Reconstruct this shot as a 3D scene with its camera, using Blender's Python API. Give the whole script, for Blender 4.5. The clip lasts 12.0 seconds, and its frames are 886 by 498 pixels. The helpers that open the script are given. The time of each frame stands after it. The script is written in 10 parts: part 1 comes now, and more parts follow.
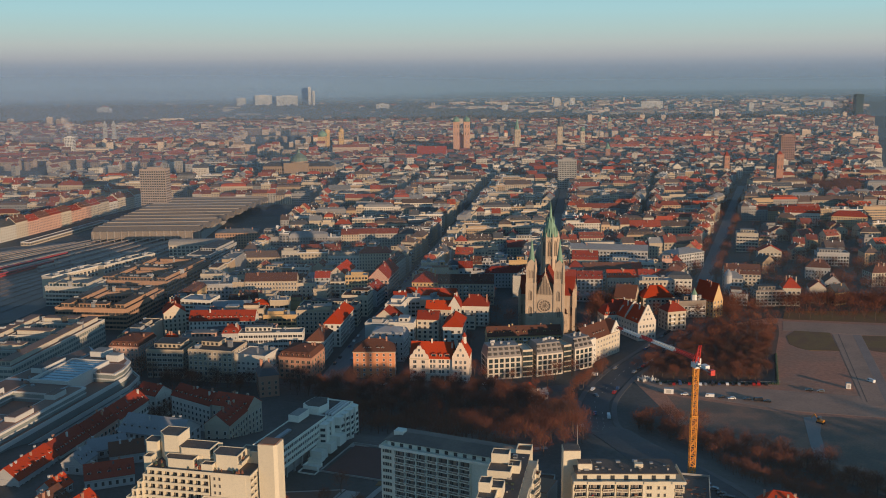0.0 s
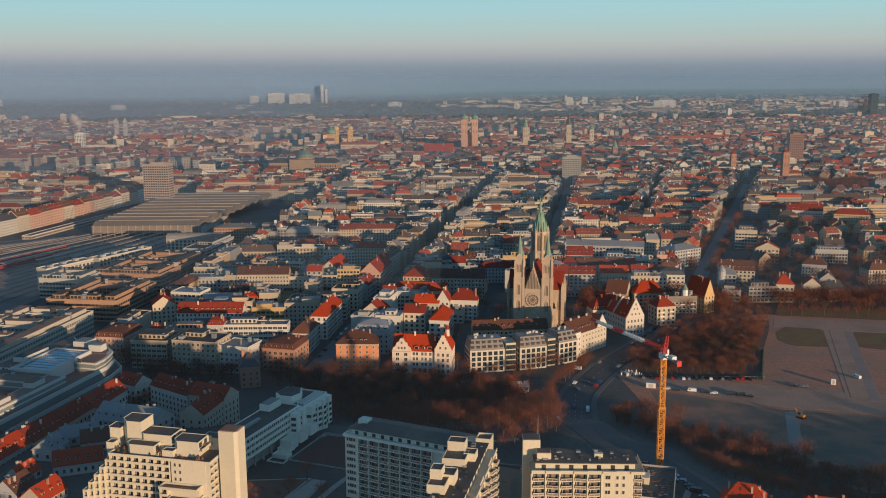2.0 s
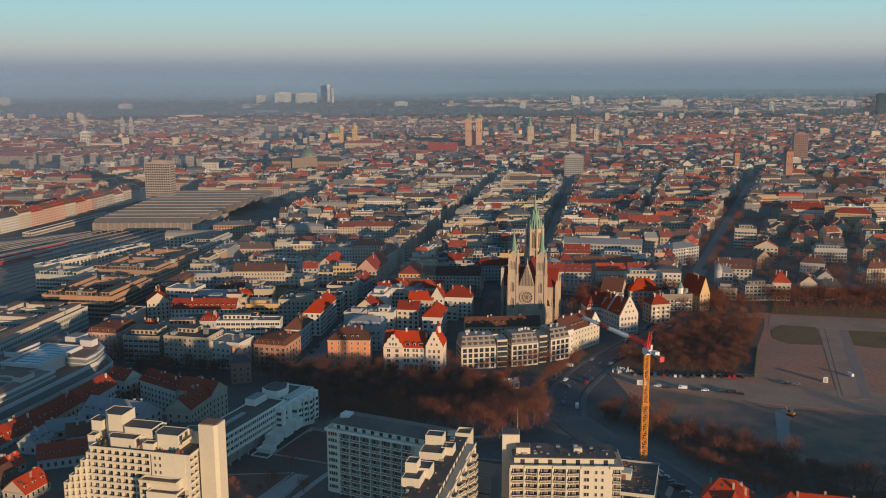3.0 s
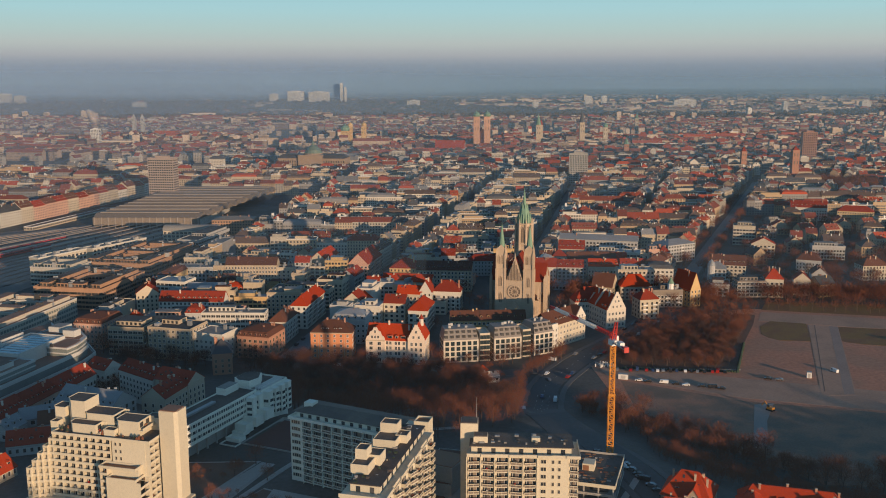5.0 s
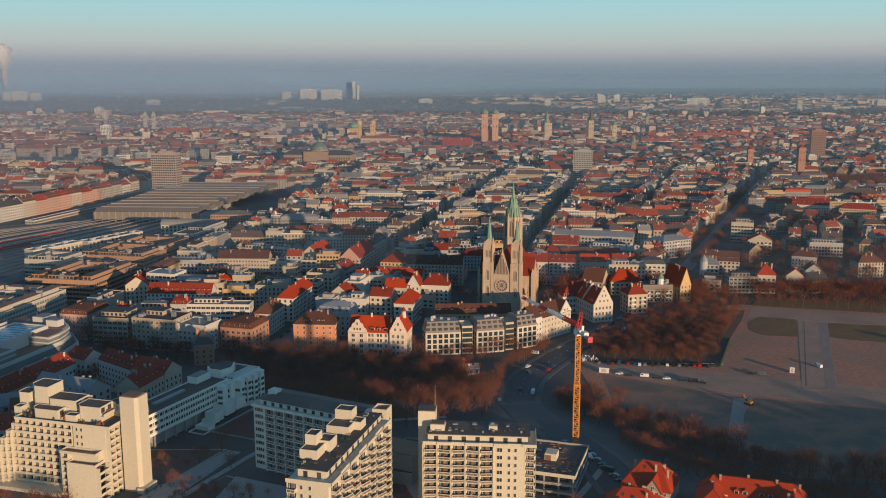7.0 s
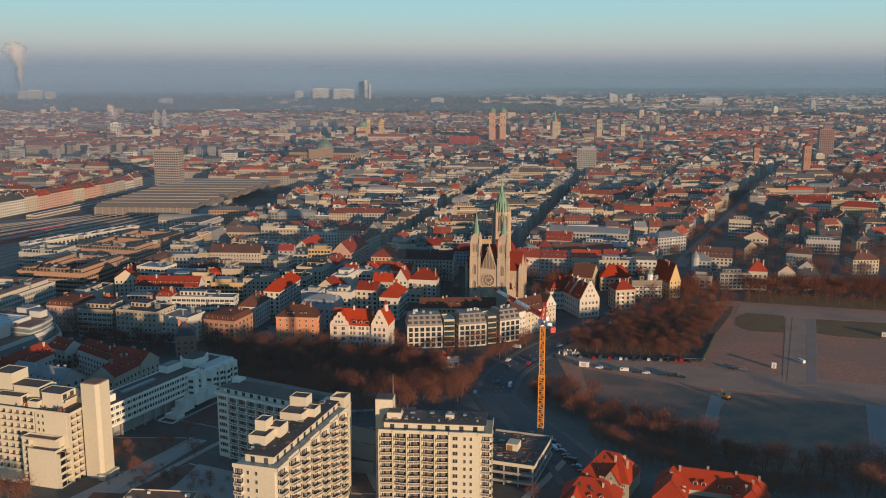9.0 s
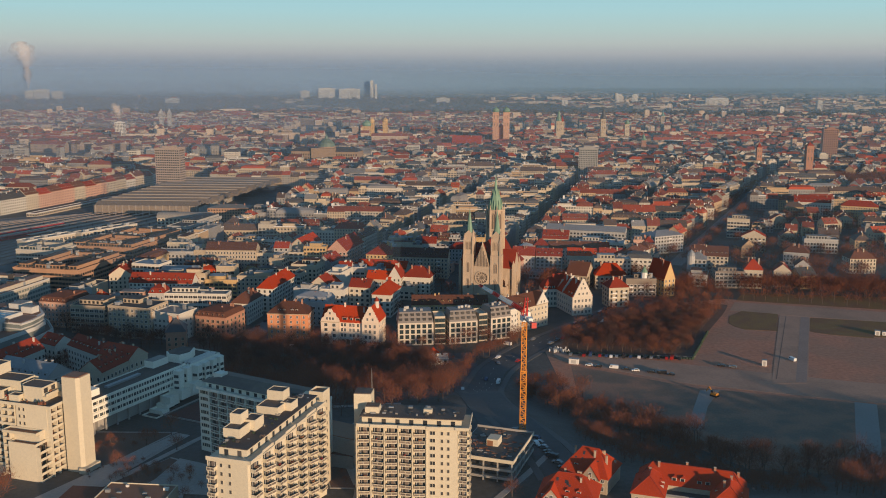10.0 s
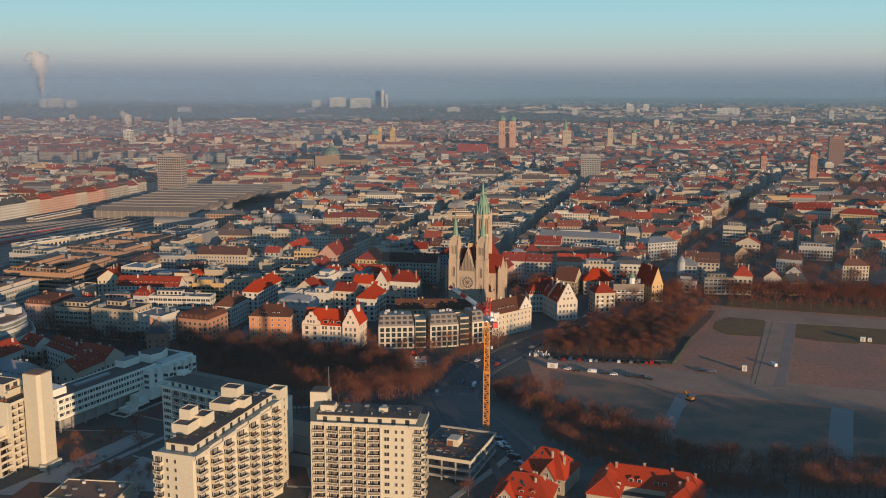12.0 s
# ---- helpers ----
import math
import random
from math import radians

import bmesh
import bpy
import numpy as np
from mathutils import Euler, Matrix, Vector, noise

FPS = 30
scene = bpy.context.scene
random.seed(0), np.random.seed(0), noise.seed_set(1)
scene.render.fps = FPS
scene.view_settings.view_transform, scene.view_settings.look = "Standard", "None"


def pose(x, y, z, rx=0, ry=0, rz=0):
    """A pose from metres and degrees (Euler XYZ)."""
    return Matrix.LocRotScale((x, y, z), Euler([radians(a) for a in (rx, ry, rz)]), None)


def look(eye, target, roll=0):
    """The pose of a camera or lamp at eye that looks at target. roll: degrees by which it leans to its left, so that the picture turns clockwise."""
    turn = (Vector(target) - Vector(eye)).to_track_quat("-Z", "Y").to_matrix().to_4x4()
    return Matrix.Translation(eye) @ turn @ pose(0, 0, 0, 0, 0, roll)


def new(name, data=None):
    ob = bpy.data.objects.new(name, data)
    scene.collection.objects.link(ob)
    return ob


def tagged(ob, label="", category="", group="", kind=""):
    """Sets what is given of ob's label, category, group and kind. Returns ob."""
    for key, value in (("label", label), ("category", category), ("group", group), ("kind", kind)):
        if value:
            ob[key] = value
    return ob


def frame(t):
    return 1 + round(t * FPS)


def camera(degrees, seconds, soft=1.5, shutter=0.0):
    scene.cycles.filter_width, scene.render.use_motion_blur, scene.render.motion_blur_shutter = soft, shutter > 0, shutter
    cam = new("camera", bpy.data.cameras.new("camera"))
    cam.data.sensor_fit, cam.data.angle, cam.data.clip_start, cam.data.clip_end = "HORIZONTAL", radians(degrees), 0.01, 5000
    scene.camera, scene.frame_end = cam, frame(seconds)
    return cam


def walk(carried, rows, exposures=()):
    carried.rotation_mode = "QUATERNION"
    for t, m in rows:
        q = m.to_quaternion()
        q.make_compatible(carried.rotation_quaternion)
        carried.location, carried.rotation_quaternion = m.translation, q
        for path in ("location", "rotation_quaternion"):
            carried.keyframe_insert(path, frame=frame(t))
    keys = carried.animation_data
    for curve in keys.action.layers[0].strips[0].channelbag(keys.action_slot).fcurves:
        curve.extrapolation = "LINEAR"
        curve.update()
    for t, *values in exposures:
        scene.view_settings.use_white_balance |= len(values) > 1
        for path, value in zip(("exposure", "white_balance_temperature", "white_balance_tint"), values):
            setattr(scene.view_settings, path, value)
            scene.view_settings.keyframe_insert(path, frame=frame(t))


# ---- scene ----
cam = camera(51.0, 12.0, soft=1.0)
PATH = [
    (0, pose(-77.131, -669.300, 184.168, 79.627, 0, -1.330), -0.458),
    (0.5, pose(-72.171, -669.334, 183.021, 79.622, 0, -1.086), -0.424),
    (1, pose(-67.177, -669.349, 181.880, 79.622, 0, -0.841), -0.390),
    (1.5, pose(-62.154, -669.347, 180.744, 79.598, 0, -0.593), -0.357),
    (2, pose(-57.106, -669.326, 179.612, 79.601, 0, -0.345), -0.325),
    (2.5, pose(-52.037, -669.287, 178.485, 79.593, 0, -0.095), -0.294),
    (3, pose(-46.952, -669.232, 177.363, 79.595, 0, 0.155), -0.263),
    (5, pose(-26.510, -668.848, 172.917, 79.590, 0, 1.158), -0.147),
    (5.5, pose(-21.388, -668.716, 171.817, 79.573, 0, 1.408), -0.120),
    (6, pose(-16.265, -668.571, 170.723, 79.575, 0, 1.657), -0.093),
    (6.5, pose(-11.142, -668.414, 169.634, 79.563, 0, 1.905), -0.067),
    (7, pose(-6.021, -668.247, 168.552, 79.552, 0, 2.152), -0.042),
    (9, pose(14.439, -667.496, 164.299, 79.559, 0, 3.119), 0.053),
    (9.5, pose(19.550, -667.296, 163.258, 79.571, 0, 3.354), 0.075),
    (10, pose(24.661, -667.093, 162.229, 79.584, 0, 3.587), 0.096),
    (10.5, pose(29.774, -666.891, 161.211, 79.587, 0, 3.816), 0.116),
    (11, pose(34.890, -666.689, 160.207, 79.678, 0, 4.042), 0.136),
    (11.5, pose(40.012, -666.492, 159.217, 79.946, 0, 4.264), 0.155),
    (12, pose(45.143, -666.300, 158.243, 80.205, 0, 4.483), 0.174),
]
EXPOSURES = [(0.0, 0.26, 6500, 10), (12.0, 0.3, 6500, 10)]
walk(cam, [(t, m @ pose(0, 0, 0, 0, 0, roll)) for t, m, roll in PATH], EXPOSURES)

# ---------------------------------------------------------------- light
SUN_FROM = Vector((0.595, -0.804, 0.0)).normalized()
SUN_ELEVATION = radians(6.3)
world = bpy.data.worlds.new("sky")
world.use_nodes = True
scene.world = world
wn, wl = world.node_tree.nodes, world.node_tree.links
sky = wn.new("ShaderNodeTexSky")
sky.sky_type, sky.sun_disc = "NISHITA", False
sky.sun_elevation = SUN_ELEVATION
sky.sun_rotation = math.atan2(SUN_FROM.x, SUN_FROM.y)
sky.altitude, sky.air_density, sky.dust_density, sky.ozone_density = 500, 1.0, 0.25, 3.2
soft = wn.new("ShaderNodeHueSaturation")          # winter haze pales the sky
soft.inputs["Saturation"].default_value = 0.80
cool = wn.new("ShaderNodeMix")
cool.data_type, cool.blend_type = "RGBA", "MULTIPLY"
cool.inputs["Factor"].default_value = 1.0
cool.inputs["B"].default_value = (0.69, 1.03, 1.11, 1)
wl.new(sky.outputs["Color"], soft.inputs["Color"])
wl.new(soft.outputs["Color"], cool.inputs["A"])
# the haze of a winter evening lies all round the horizon: blue-grey below, rosy above it
way, part_z, ramp = wn.new("ShaderNodeTexCoord"), wn.new("ShaderNodeSeparateXYZ"), wn.new("ShaderNodeValToRGB")
rise, low = wn.new("ShaderNodeMapRange"), wn.new("ShaderNodeMix")
rise.inputs["From Max"].default_value = 0.1
wl.new(way.outputs["Generated"], part_z.inputs[0])
wl.new(part_z.outputs["Z"], rise.inputs["Value"])
wl.new(rise.outputs["Result"], ramp.inputs["Fac"])
for at, tone in ((0.0, (1.15, 1.42, 1.85)), (0.12, (1.6, 1.84, 2.2)), (0.24, (2.35, 2.46, 2.56)), (0.36, (2.7, 2.98, 2.88)), (0.50, (2.55, 3.35, 3.25)), (0.68, (2.3, 3.6, 3.75)), (1.0, (1.9, 3.5, 4.05))):
    stop = ramp.color_ramp.elements.new(at) if 0 < at < 1 else ramp.color_ramp.elements[0 if at == 0 else -1]
    stop.position, stop.color = at, (*tone, 1)
blend = wn.new("ShaderNodeMapRange")
blend.inputs["From Min"].default_value, blend.inputs["From Max"].default_value = 0.09, 0.22
blend.interpolation_type = "SMOOTHSTEP"
wl.new(part_z.outputs["Z"], blend.inputs["Value"])
low.data_type = "RGBA"
wl.new(blend.outputs["Result"], low.inputs["Factor"])
wl.new(ramp.outputs["Color"], low.inputs["A"])
wl.new(cool.outputs["Result"], low.inputs["B"])
wl.new(low.outputs["Result"], wn["Background"].inputs["Color"])
wn["Background"].inputs["Strength"].default_value = 0.142
sun_data = bpy.data.lights.new("sun", "SUN")
sun_data.energy, sun_data.angle, sun_data.color = 4.4, radians(0.6), (1.0, 0.69, 0.43)
sun = new("sun", sun_data)
sun.matrix_world = look(SUN_FROM * 1000 * math.cos(SUN_ELEVATION) + Vector((0, 0, 1000 * math.sin(SUN_ELEVATION))), (0, 0, 0))


# ---------------------------------------------------------------- materials
def material(name, color, rough=0.85, metal=0.0, var=0.25, scale=0.35, bump=0.0, bump_scale=6.0, island=False, stain=0.25, hue=0.0,
             second=None, spec=0.5, patch=False):
    """A rough surface with grain, stains at two scales and a tint of its own for each object or island."""
    m = bpy.data.materials.new(name)
    m.use_nodes = True
    n, l = m.node_tree.nodes, m.node_tree.links
    b = n["Principled BSDF"]
    b.inputs["Roughness"].default_value, b.inputs["Metallic"].default_value = rough, metal
    b.inputs["Specular IOR Level"].default_value = spec
    co = n.new("ShaderNodeTexCoord")
    big, small = n.new("ShaderNodeTexNoise"), n.new("ShaderNodeTexNoise")
    big.inputs["Scale"].default_value, small.inputs["Scale"].default_value = scale * 0.22, scale * 4
    big.inputs["Detail"].default_value, small.inputs["Detail"].default_value = 4, 3
    geo = n.new("ShaderNodeNewGeometry")
    for t in (big, small):
        l.new(geo.outputs["Position"], t.inputs["Vector"])
    rnd = geo.outputs["Random Per Island"] if island else n.new("ShaderNodeObjectInfo").outputs["Random"]
    mix = n.new("ShaderNodeMix")
    mix.data_type = "RGBA"
    other = second or tuple(c * (1 - var) for c in color)
    mix.inputs["A"].default_value, mix.inputs["B"].default_value = (*color, 1), (*other, 1)
    if patch:                                              # the second colour lies in patches
        worn = n.new("ShaderNodeMapRange")
        worn.inputs["From Min"].default_value, worn.inputs["From Max"].default_value = 0.44, 0.58
        l.new(big.outputs["Fac"], worn.inputs["Value"])
        l.new(worn.outputs["Result"], mix.inputs["Factor"])
    else:
        l.new(rnd, mix.inputs["Factor"])
    hsv = n.new("ShaderNodeHueSaturation")
    val = n.new("ShaderNodeMath")
    val.operation = "MULTIPLY_ADD"
    add = n.new("ShaderNodeMath")
    add.operation = "ADD"
    l.new(big.outputs["Fac"], add.inputs[0])
    l.new(small.outputs["Fac"], add.inputs[1])
    l.new(add.outputs[0], val.inputs[0])
    val.inputs[1].default_value, val.inputs[2].default_value = stain * 1.4, 1 - stain * 1.4
    l.new(val.outputs[0], hsv.inputs["Value"])
    l.new(mix.outputs["Result"], hsv.inputs["Color"])
    l.new(hsv.outputs["Color"], b.inputs["Base Color"])
    if bump:
        grain, bm_ = n.new("ShaderNodeTexNoise"), n.new("ShaderNodeBump")
        grain.inputs["Scale"].default_value, grain.inputs["Detail"].default_value = bump_scale, 3
        l.new(geo.outputs["Position"], grain.inputs["Vector"])
        bm_.inputs["Strength"].default_value, bm_.inputs["Distance"].default_value = bump, 0.15
        l.new(grain.outputs["Fac"], bm_.inputs["Height"])
        l.new(bm_.outputs["Normal"], b.inputs["Normal"])
    return m


def palette(names, island=False):
    return [material(("far_" if island else "") + k, c, **dict(o, island=island)) for k, c, o in names]


WALLS = palette([
    ("white_render", (0.58, 0.545, 0.475), {"var": 0.12, "stain": 0.16}),
    ("cream_render", (0.51, 0.44, 0.335), {"var": 0.15, "stain": 0.16}),
    ("ochre_render", (0.56, 0.38, 0.18), {"var": 0.2, "stain": 0.18}),
    ("grey_render", (0.44, 0.43, 0.41), {"var": 0.25, "stain": 0.18}),
    ("pink_render", (0.58, 0.35, 0.26), {"var": 0.2, "stain": 0.18}),
    ("sand_stone", (0.48, 0.39, 0.28), {"var": 0.2, "stain": 0.25}),
])
ROOFS = palette([
    ("orange_tile", (0.47, 0.05, 0.009), {"var": 0.3, "stain": 0.3, "bump": 0.4, "rough": 0.85, "spec": 0.15}),
    ("red_tile", (0.32, 0.046, 0.022), {"var": 0.35, "stain": 0.3, "bump": 0.4, "rough": 0.85, "spec": 0.15}),
    ("brown_tile", (0.155, 0.065, 0.042), {"var": 0.35, "stain": 0.3, "bump": 0.4, "rough": 0.85, "spec": 0.15}),
    ("slate", (0.085, 0.085, 0.09), {"var": 0.3, "stain": 0.3, "bump": 0.3, "rough": 0.65}),
    ("zinc", (0.27, 0.28, 0.29), {"var": 0.3, "stain": 0.25, "rough": 0.5}),
    ("gravel_roof", (0.30, 0.28, 0.25), {"var": 0.45, "stain": 0.35, "bump": 0.5}),
    ("dark_felt", (0.075, 0.07, 0.068), {"var": 0.4, "stain": 0.4, "bump": 0.3}),
    ("green_copper", (0.16, 0.27, 0.19), {"var": 0.15, "stain": 0.25, "rough": 0.6}),
])
ORANGE, RED, BROWN, SLATE, ZINC, GRAVEL, FELT, COPPER = ROOFS
WHITE, CREAM, OCHRE, GREY, PINK, SAND = WALLS
GLASS = material("window_glass", (0.085, 0.08, 0.075), second=(0.02, 0.024, 0.028), rough=0.15, stain=0.2, spec=0.6, island=True)
FAR_GLASS = material("far_glass", (0.13, 0.125, 0.12), second=(0.035, 0.04, 0.045), rough=0.3, stain=0.2, spec=0.5, island=True)
SHADE_GLASS = material("office_glass", (0.03, 0.05, 0.055), rough=0.08, var=0.4, stain=0.2, spec=0.7)
FRAME = material("white_frame", (0.70, 0.68, 0.64), rough=0.6, var=0.1, stain=0.1)
FAR_WALLS = palette([("white_render", (0.60, 0.55, 0.465), {"var": 0.45, "stain": 0.16}), ("cream_render", (0.52, 0.43, 0.31), {"var": 0.3, "stain": 0.16}), ("ochre_render", (0.46, 0.33, 0.20), {"var": 0.3, "stain": 0.18}),
                     ("grey_render", (0.28, 0.27, 0.26), {"var": 0.35, "stain": 0.18})], island=True)
FAR_ROOFS = palette([("orange_tile", (0.44, 0.075, 0.03), {"var": 0.5, "stain": 0.3}), ("red_tile", (0.25, 0.06, 0.035), {"var": 0.45, "stain": 0.3}), ("brown_tile", (0.125, 0.085, 0.07), {"var": 0.4, "stain": 0.3}),
                     ("slate", (0.095, 0.095, 0.10), {"var": 0.4, "stain": 0.3}), ("zinc", (0.27, 0.265, 0.26), {"var": 0.4, "stain": 0.25}), ("gravel", (0.34, 0.305, 0.26), {"var": 0.65, "stain": 0.3}), ("felt", (0.09, 0.085, 0.08), {"var": 0.4, "stain": 0.3})], island=True)
ISLAND_WALL = material("far_render", (0.66, 0.53, 0.40), second=(0.17, 0.125, 0.105), island=True, stain=0.2, scale=0.1)
ISLAND_ROOF = material("far_tile", (0.37, 0.078, 0.04), second=(0.10, 0.068, 0.058), island=True, stain=0.3, scale=0.1)
ISLAND_FLAT = material("far_flat_roof", (0.36, 0.33, 0.29), second=(0.10, 0.09, 0.085), island=True, stain=0.3, scale=0.1)
CONCRETE = material("pale_concrete", (0.61, 0.545, 0.41), var=0.08, stain=0.16, scale=0.25, bump=0.1)
WHITE_CONCRETE = material("white_concrete", (0.79, 0.76, 0.65), var=0.08, stain=0.14, scale=0.25, bump=0.1)
GREY_CONCRETE = material("grey_concrete", (0.36, 0.34, 0.31), var=0.1, stain=0.25, scale=0.3, bump=0.2)
SITE_GREEN = material("site_green", (0.30, 0.36, 0.08), var=0.2, stain=0.2)
ATRIUM_BLUE = material("site_blue", (0.12, 0.26, 0.32), var=0.2, stain=0.2)
DARK = material("dark_metal", (0.03, 0.03, 0.032), rough=0.5, var=0.3)
RUST = material("brown_panel", (0.27, 0.12, 0.055), rough=0.7, var=0.2, stain=0.25)
STONE = material("church_limestone", (0.47, 0.365, 0.265), var=0.1, stain=0.34, scale=0.5, bump=0.25)
STONE_DARK = material("church_tracery", (0.17, 0.13, 0.10), var=0.2, stain=0.3)
BRICK = material("old_brick", (0.40, 0.20, 0.13), var=0.15, stain=0.25)
YELLOW = material("crane_yellow", (0.62, 0.24, 0.02), rough=0.5, var=0.1, stain=0.1)
CRANE_RED = material("crane_red", (0.50, 0.03, 0.02), rough=0.45, var=0.1, stain=0.1)
CRANE_WHITE = material("crane_white", (0.75, 0.74, 0.70), rough=0.5, var=0.05, stain=0.1)
BARK = material("bark", (0.09, 0.06, 0.045), var=0.3, bump=0.5, bump_scale=3)
TWIG = material("winter_twigs", (0.165, 0.046, 0.018), second=(0.05, 0.022, 0.015), stain=0.35, scale=0.6)
BEECH = material("dry_leaves", (0.20, 0.062, 0.024), second=(0.10, 0.038, 0.02), stain=0.35, scale=0.6)
EVERGREEN = material("evergreen", (0.03, 0.05, 0.025), var=0.4, stain=0.4, scale=0.6)
ASPHALT = material("asphalt", (0.066, 0.068, 0.07), var=0.1, stain=0.35, scale=0.12, bump=0.2, rough=0.8)
FOOTWAY = material("footway", (0.11, 0.105, 0.10), var=0.1, stain=0.3, scale=0.2, bump=0.2)
PAVING = material("paving", (0.37, 0.345, 0.31), var=0.1, stain=0.3, scale=0.2, bump=0.2)
GRIT = material("fairground_grit", (0.45, 0.195, 0.112), second=(0.32, 0.163, 0.10), patch=True, stain=0.55, scale=0.10, bump=0.3)
PATH_MAT = material("worn_asphalt", (0.385, 0.235, 0.16), second=(0.285, 0.18, 0.125), patch=True, stain=0.35, scale=0.15, bump=0.2)
STREET = material("street_asphalt", (0.135, 0.14, 0.145), var=0.1, stain=0.3, scale=0.15, rough=0.7)
PATH_SEAM = material("asphalt_seam", (0.13, 0.09, 0.07), var=0.1, stain=0.3, scale=0.4)
LANE = material("lane_asphalt", (0.27, 0.195, 0.16), var=0.05, stain=0.35, scale=0.2, bump=0.2)
DARK_ASPHALT = material("wet_asphalt", (0.23, 0.20, 0.18), var=0.05, stain=0.3, scale=0.2, rough=0.6)
LAWN = material("winter_lawn", (0.20, 0.112, 0.03), second=(0.16, 0.078, 0.03), patch=True, stain=0.5, scale=0.3, bump=0.6, bump_scale=2)
# brown-patched grit whose darker base colour holds the shade lying on it
SHADED_GRIT = material("rough_grass", (0.165, 0.118, 0.083), second=(0.25, 0.135, 0.085), patch=True, stain=0.55, scale=0.25, bump=0.5, bump_scale=2)
EARTH = material("leaf_litter", (0.13, 0.075, 0.05), var=0.2, stain=0.5, scale=0.5, bump=0.5)
CITY_GROUND = material("city_ground", (0.085, 0.08, 0.072), second=(0.055, 0.052, 0.045), patch=True, stain=0.6, scale=0.12, bump=0.2)
TRACK_BED = material("ballast", (0.213, 0.165, 0.135), var=0.1, stain=0.4, scale=0.2, bump=0.4)
RAIL = material("rail_steel", (0.22, 0.155, 0.115), rough=0.55, metal=0.3, var=0.1)
PLATFORM = material("platform_roof", (0.40, 0.31, 0.24), var=0.25, stain=0.25)
TRAIN = material("train_red", (0.38, 0.03, 0.025), rough=0.4, var=0.1)
CARS = palette([("car_white", (0.72, 0.72, 0.70), {"rough": 0.25, "stain": 0.05, "var": 0.1}), ("car_black", (0.02, 0.02, 0.023), {"rough": 0.2, "stain": 0.05}),
                ("car_silver", (0.36, 0.37, 0.38), {"rough": 0.25, "metal": 0.5, "stain": 0.05}), ("car_red", (0.36, 0.02, 0.015), {"rough": 0.25, "stain": 0.05}),
                ("car_blue", (0.03, 0.06, 0.14), {"rough": 0.25, "stain": 0.05})])
TYRE = material("tyre", (0.018, 0.018, 0.018), rough=0.9)


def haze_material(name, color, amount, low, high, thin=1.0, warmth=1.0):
    """A mostly clear sheet with haze put into its colour, thinning out between two heights."""
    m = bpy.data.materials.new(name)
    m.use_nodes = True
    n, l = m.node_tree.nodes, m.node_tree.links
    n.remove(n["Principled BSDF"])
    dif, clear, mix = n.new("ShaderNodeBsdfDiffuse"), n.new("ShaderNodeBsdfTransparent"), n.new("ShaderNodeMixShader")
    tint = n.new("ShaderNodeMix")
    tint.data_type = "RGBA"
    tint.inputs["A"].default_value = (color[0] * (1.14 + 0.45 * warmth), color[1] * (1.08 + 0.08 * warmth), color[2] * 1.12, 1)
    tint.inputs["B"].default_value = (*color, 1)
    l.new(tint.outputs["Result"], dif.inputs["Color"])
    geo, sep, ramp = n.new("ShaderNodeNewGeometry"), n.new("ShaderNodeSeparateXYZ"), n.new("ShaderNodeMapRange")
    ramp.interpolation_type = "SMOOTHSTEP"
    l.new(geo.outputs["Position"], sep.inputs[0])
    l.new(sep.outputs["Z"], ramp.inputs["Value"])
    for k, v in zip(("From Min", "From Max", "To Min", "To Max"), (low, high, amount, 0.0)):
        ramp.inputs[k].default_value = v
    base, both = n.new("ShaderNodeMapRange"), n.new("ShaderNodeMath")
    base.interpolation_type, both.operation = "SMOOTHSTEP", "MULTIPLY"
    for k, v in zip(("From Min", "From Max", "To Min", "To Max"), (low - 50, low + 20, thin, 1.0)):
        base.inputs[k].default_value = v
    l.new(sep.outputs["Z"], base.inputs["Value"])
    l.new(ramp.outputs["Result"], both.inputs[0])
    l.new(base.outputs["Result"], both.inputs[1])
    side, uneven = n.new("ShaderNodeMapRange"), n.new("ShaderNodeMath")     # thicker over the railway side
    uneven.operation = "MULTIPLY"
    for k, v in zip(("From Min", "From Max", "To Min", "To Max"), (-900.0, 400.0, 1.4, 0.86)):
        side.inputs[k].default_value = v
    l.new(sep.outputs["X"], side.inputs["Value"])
    # sheet colour warmer and brighter over the railway side, painted as sunlit haze
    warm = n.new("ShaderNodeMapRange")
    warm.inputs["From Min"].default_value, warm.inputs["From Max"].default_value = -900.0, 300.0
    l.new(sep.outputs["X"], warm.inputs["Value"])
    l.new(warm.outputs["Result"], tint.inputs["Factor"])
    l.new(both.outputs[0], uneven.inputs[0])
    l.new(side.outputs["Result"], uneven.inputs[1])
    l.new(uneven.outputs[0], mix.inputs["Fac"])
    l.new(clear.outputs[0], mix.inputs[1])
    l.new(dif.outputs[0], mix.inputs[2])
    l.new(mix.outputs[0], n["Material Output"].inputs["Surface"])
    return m


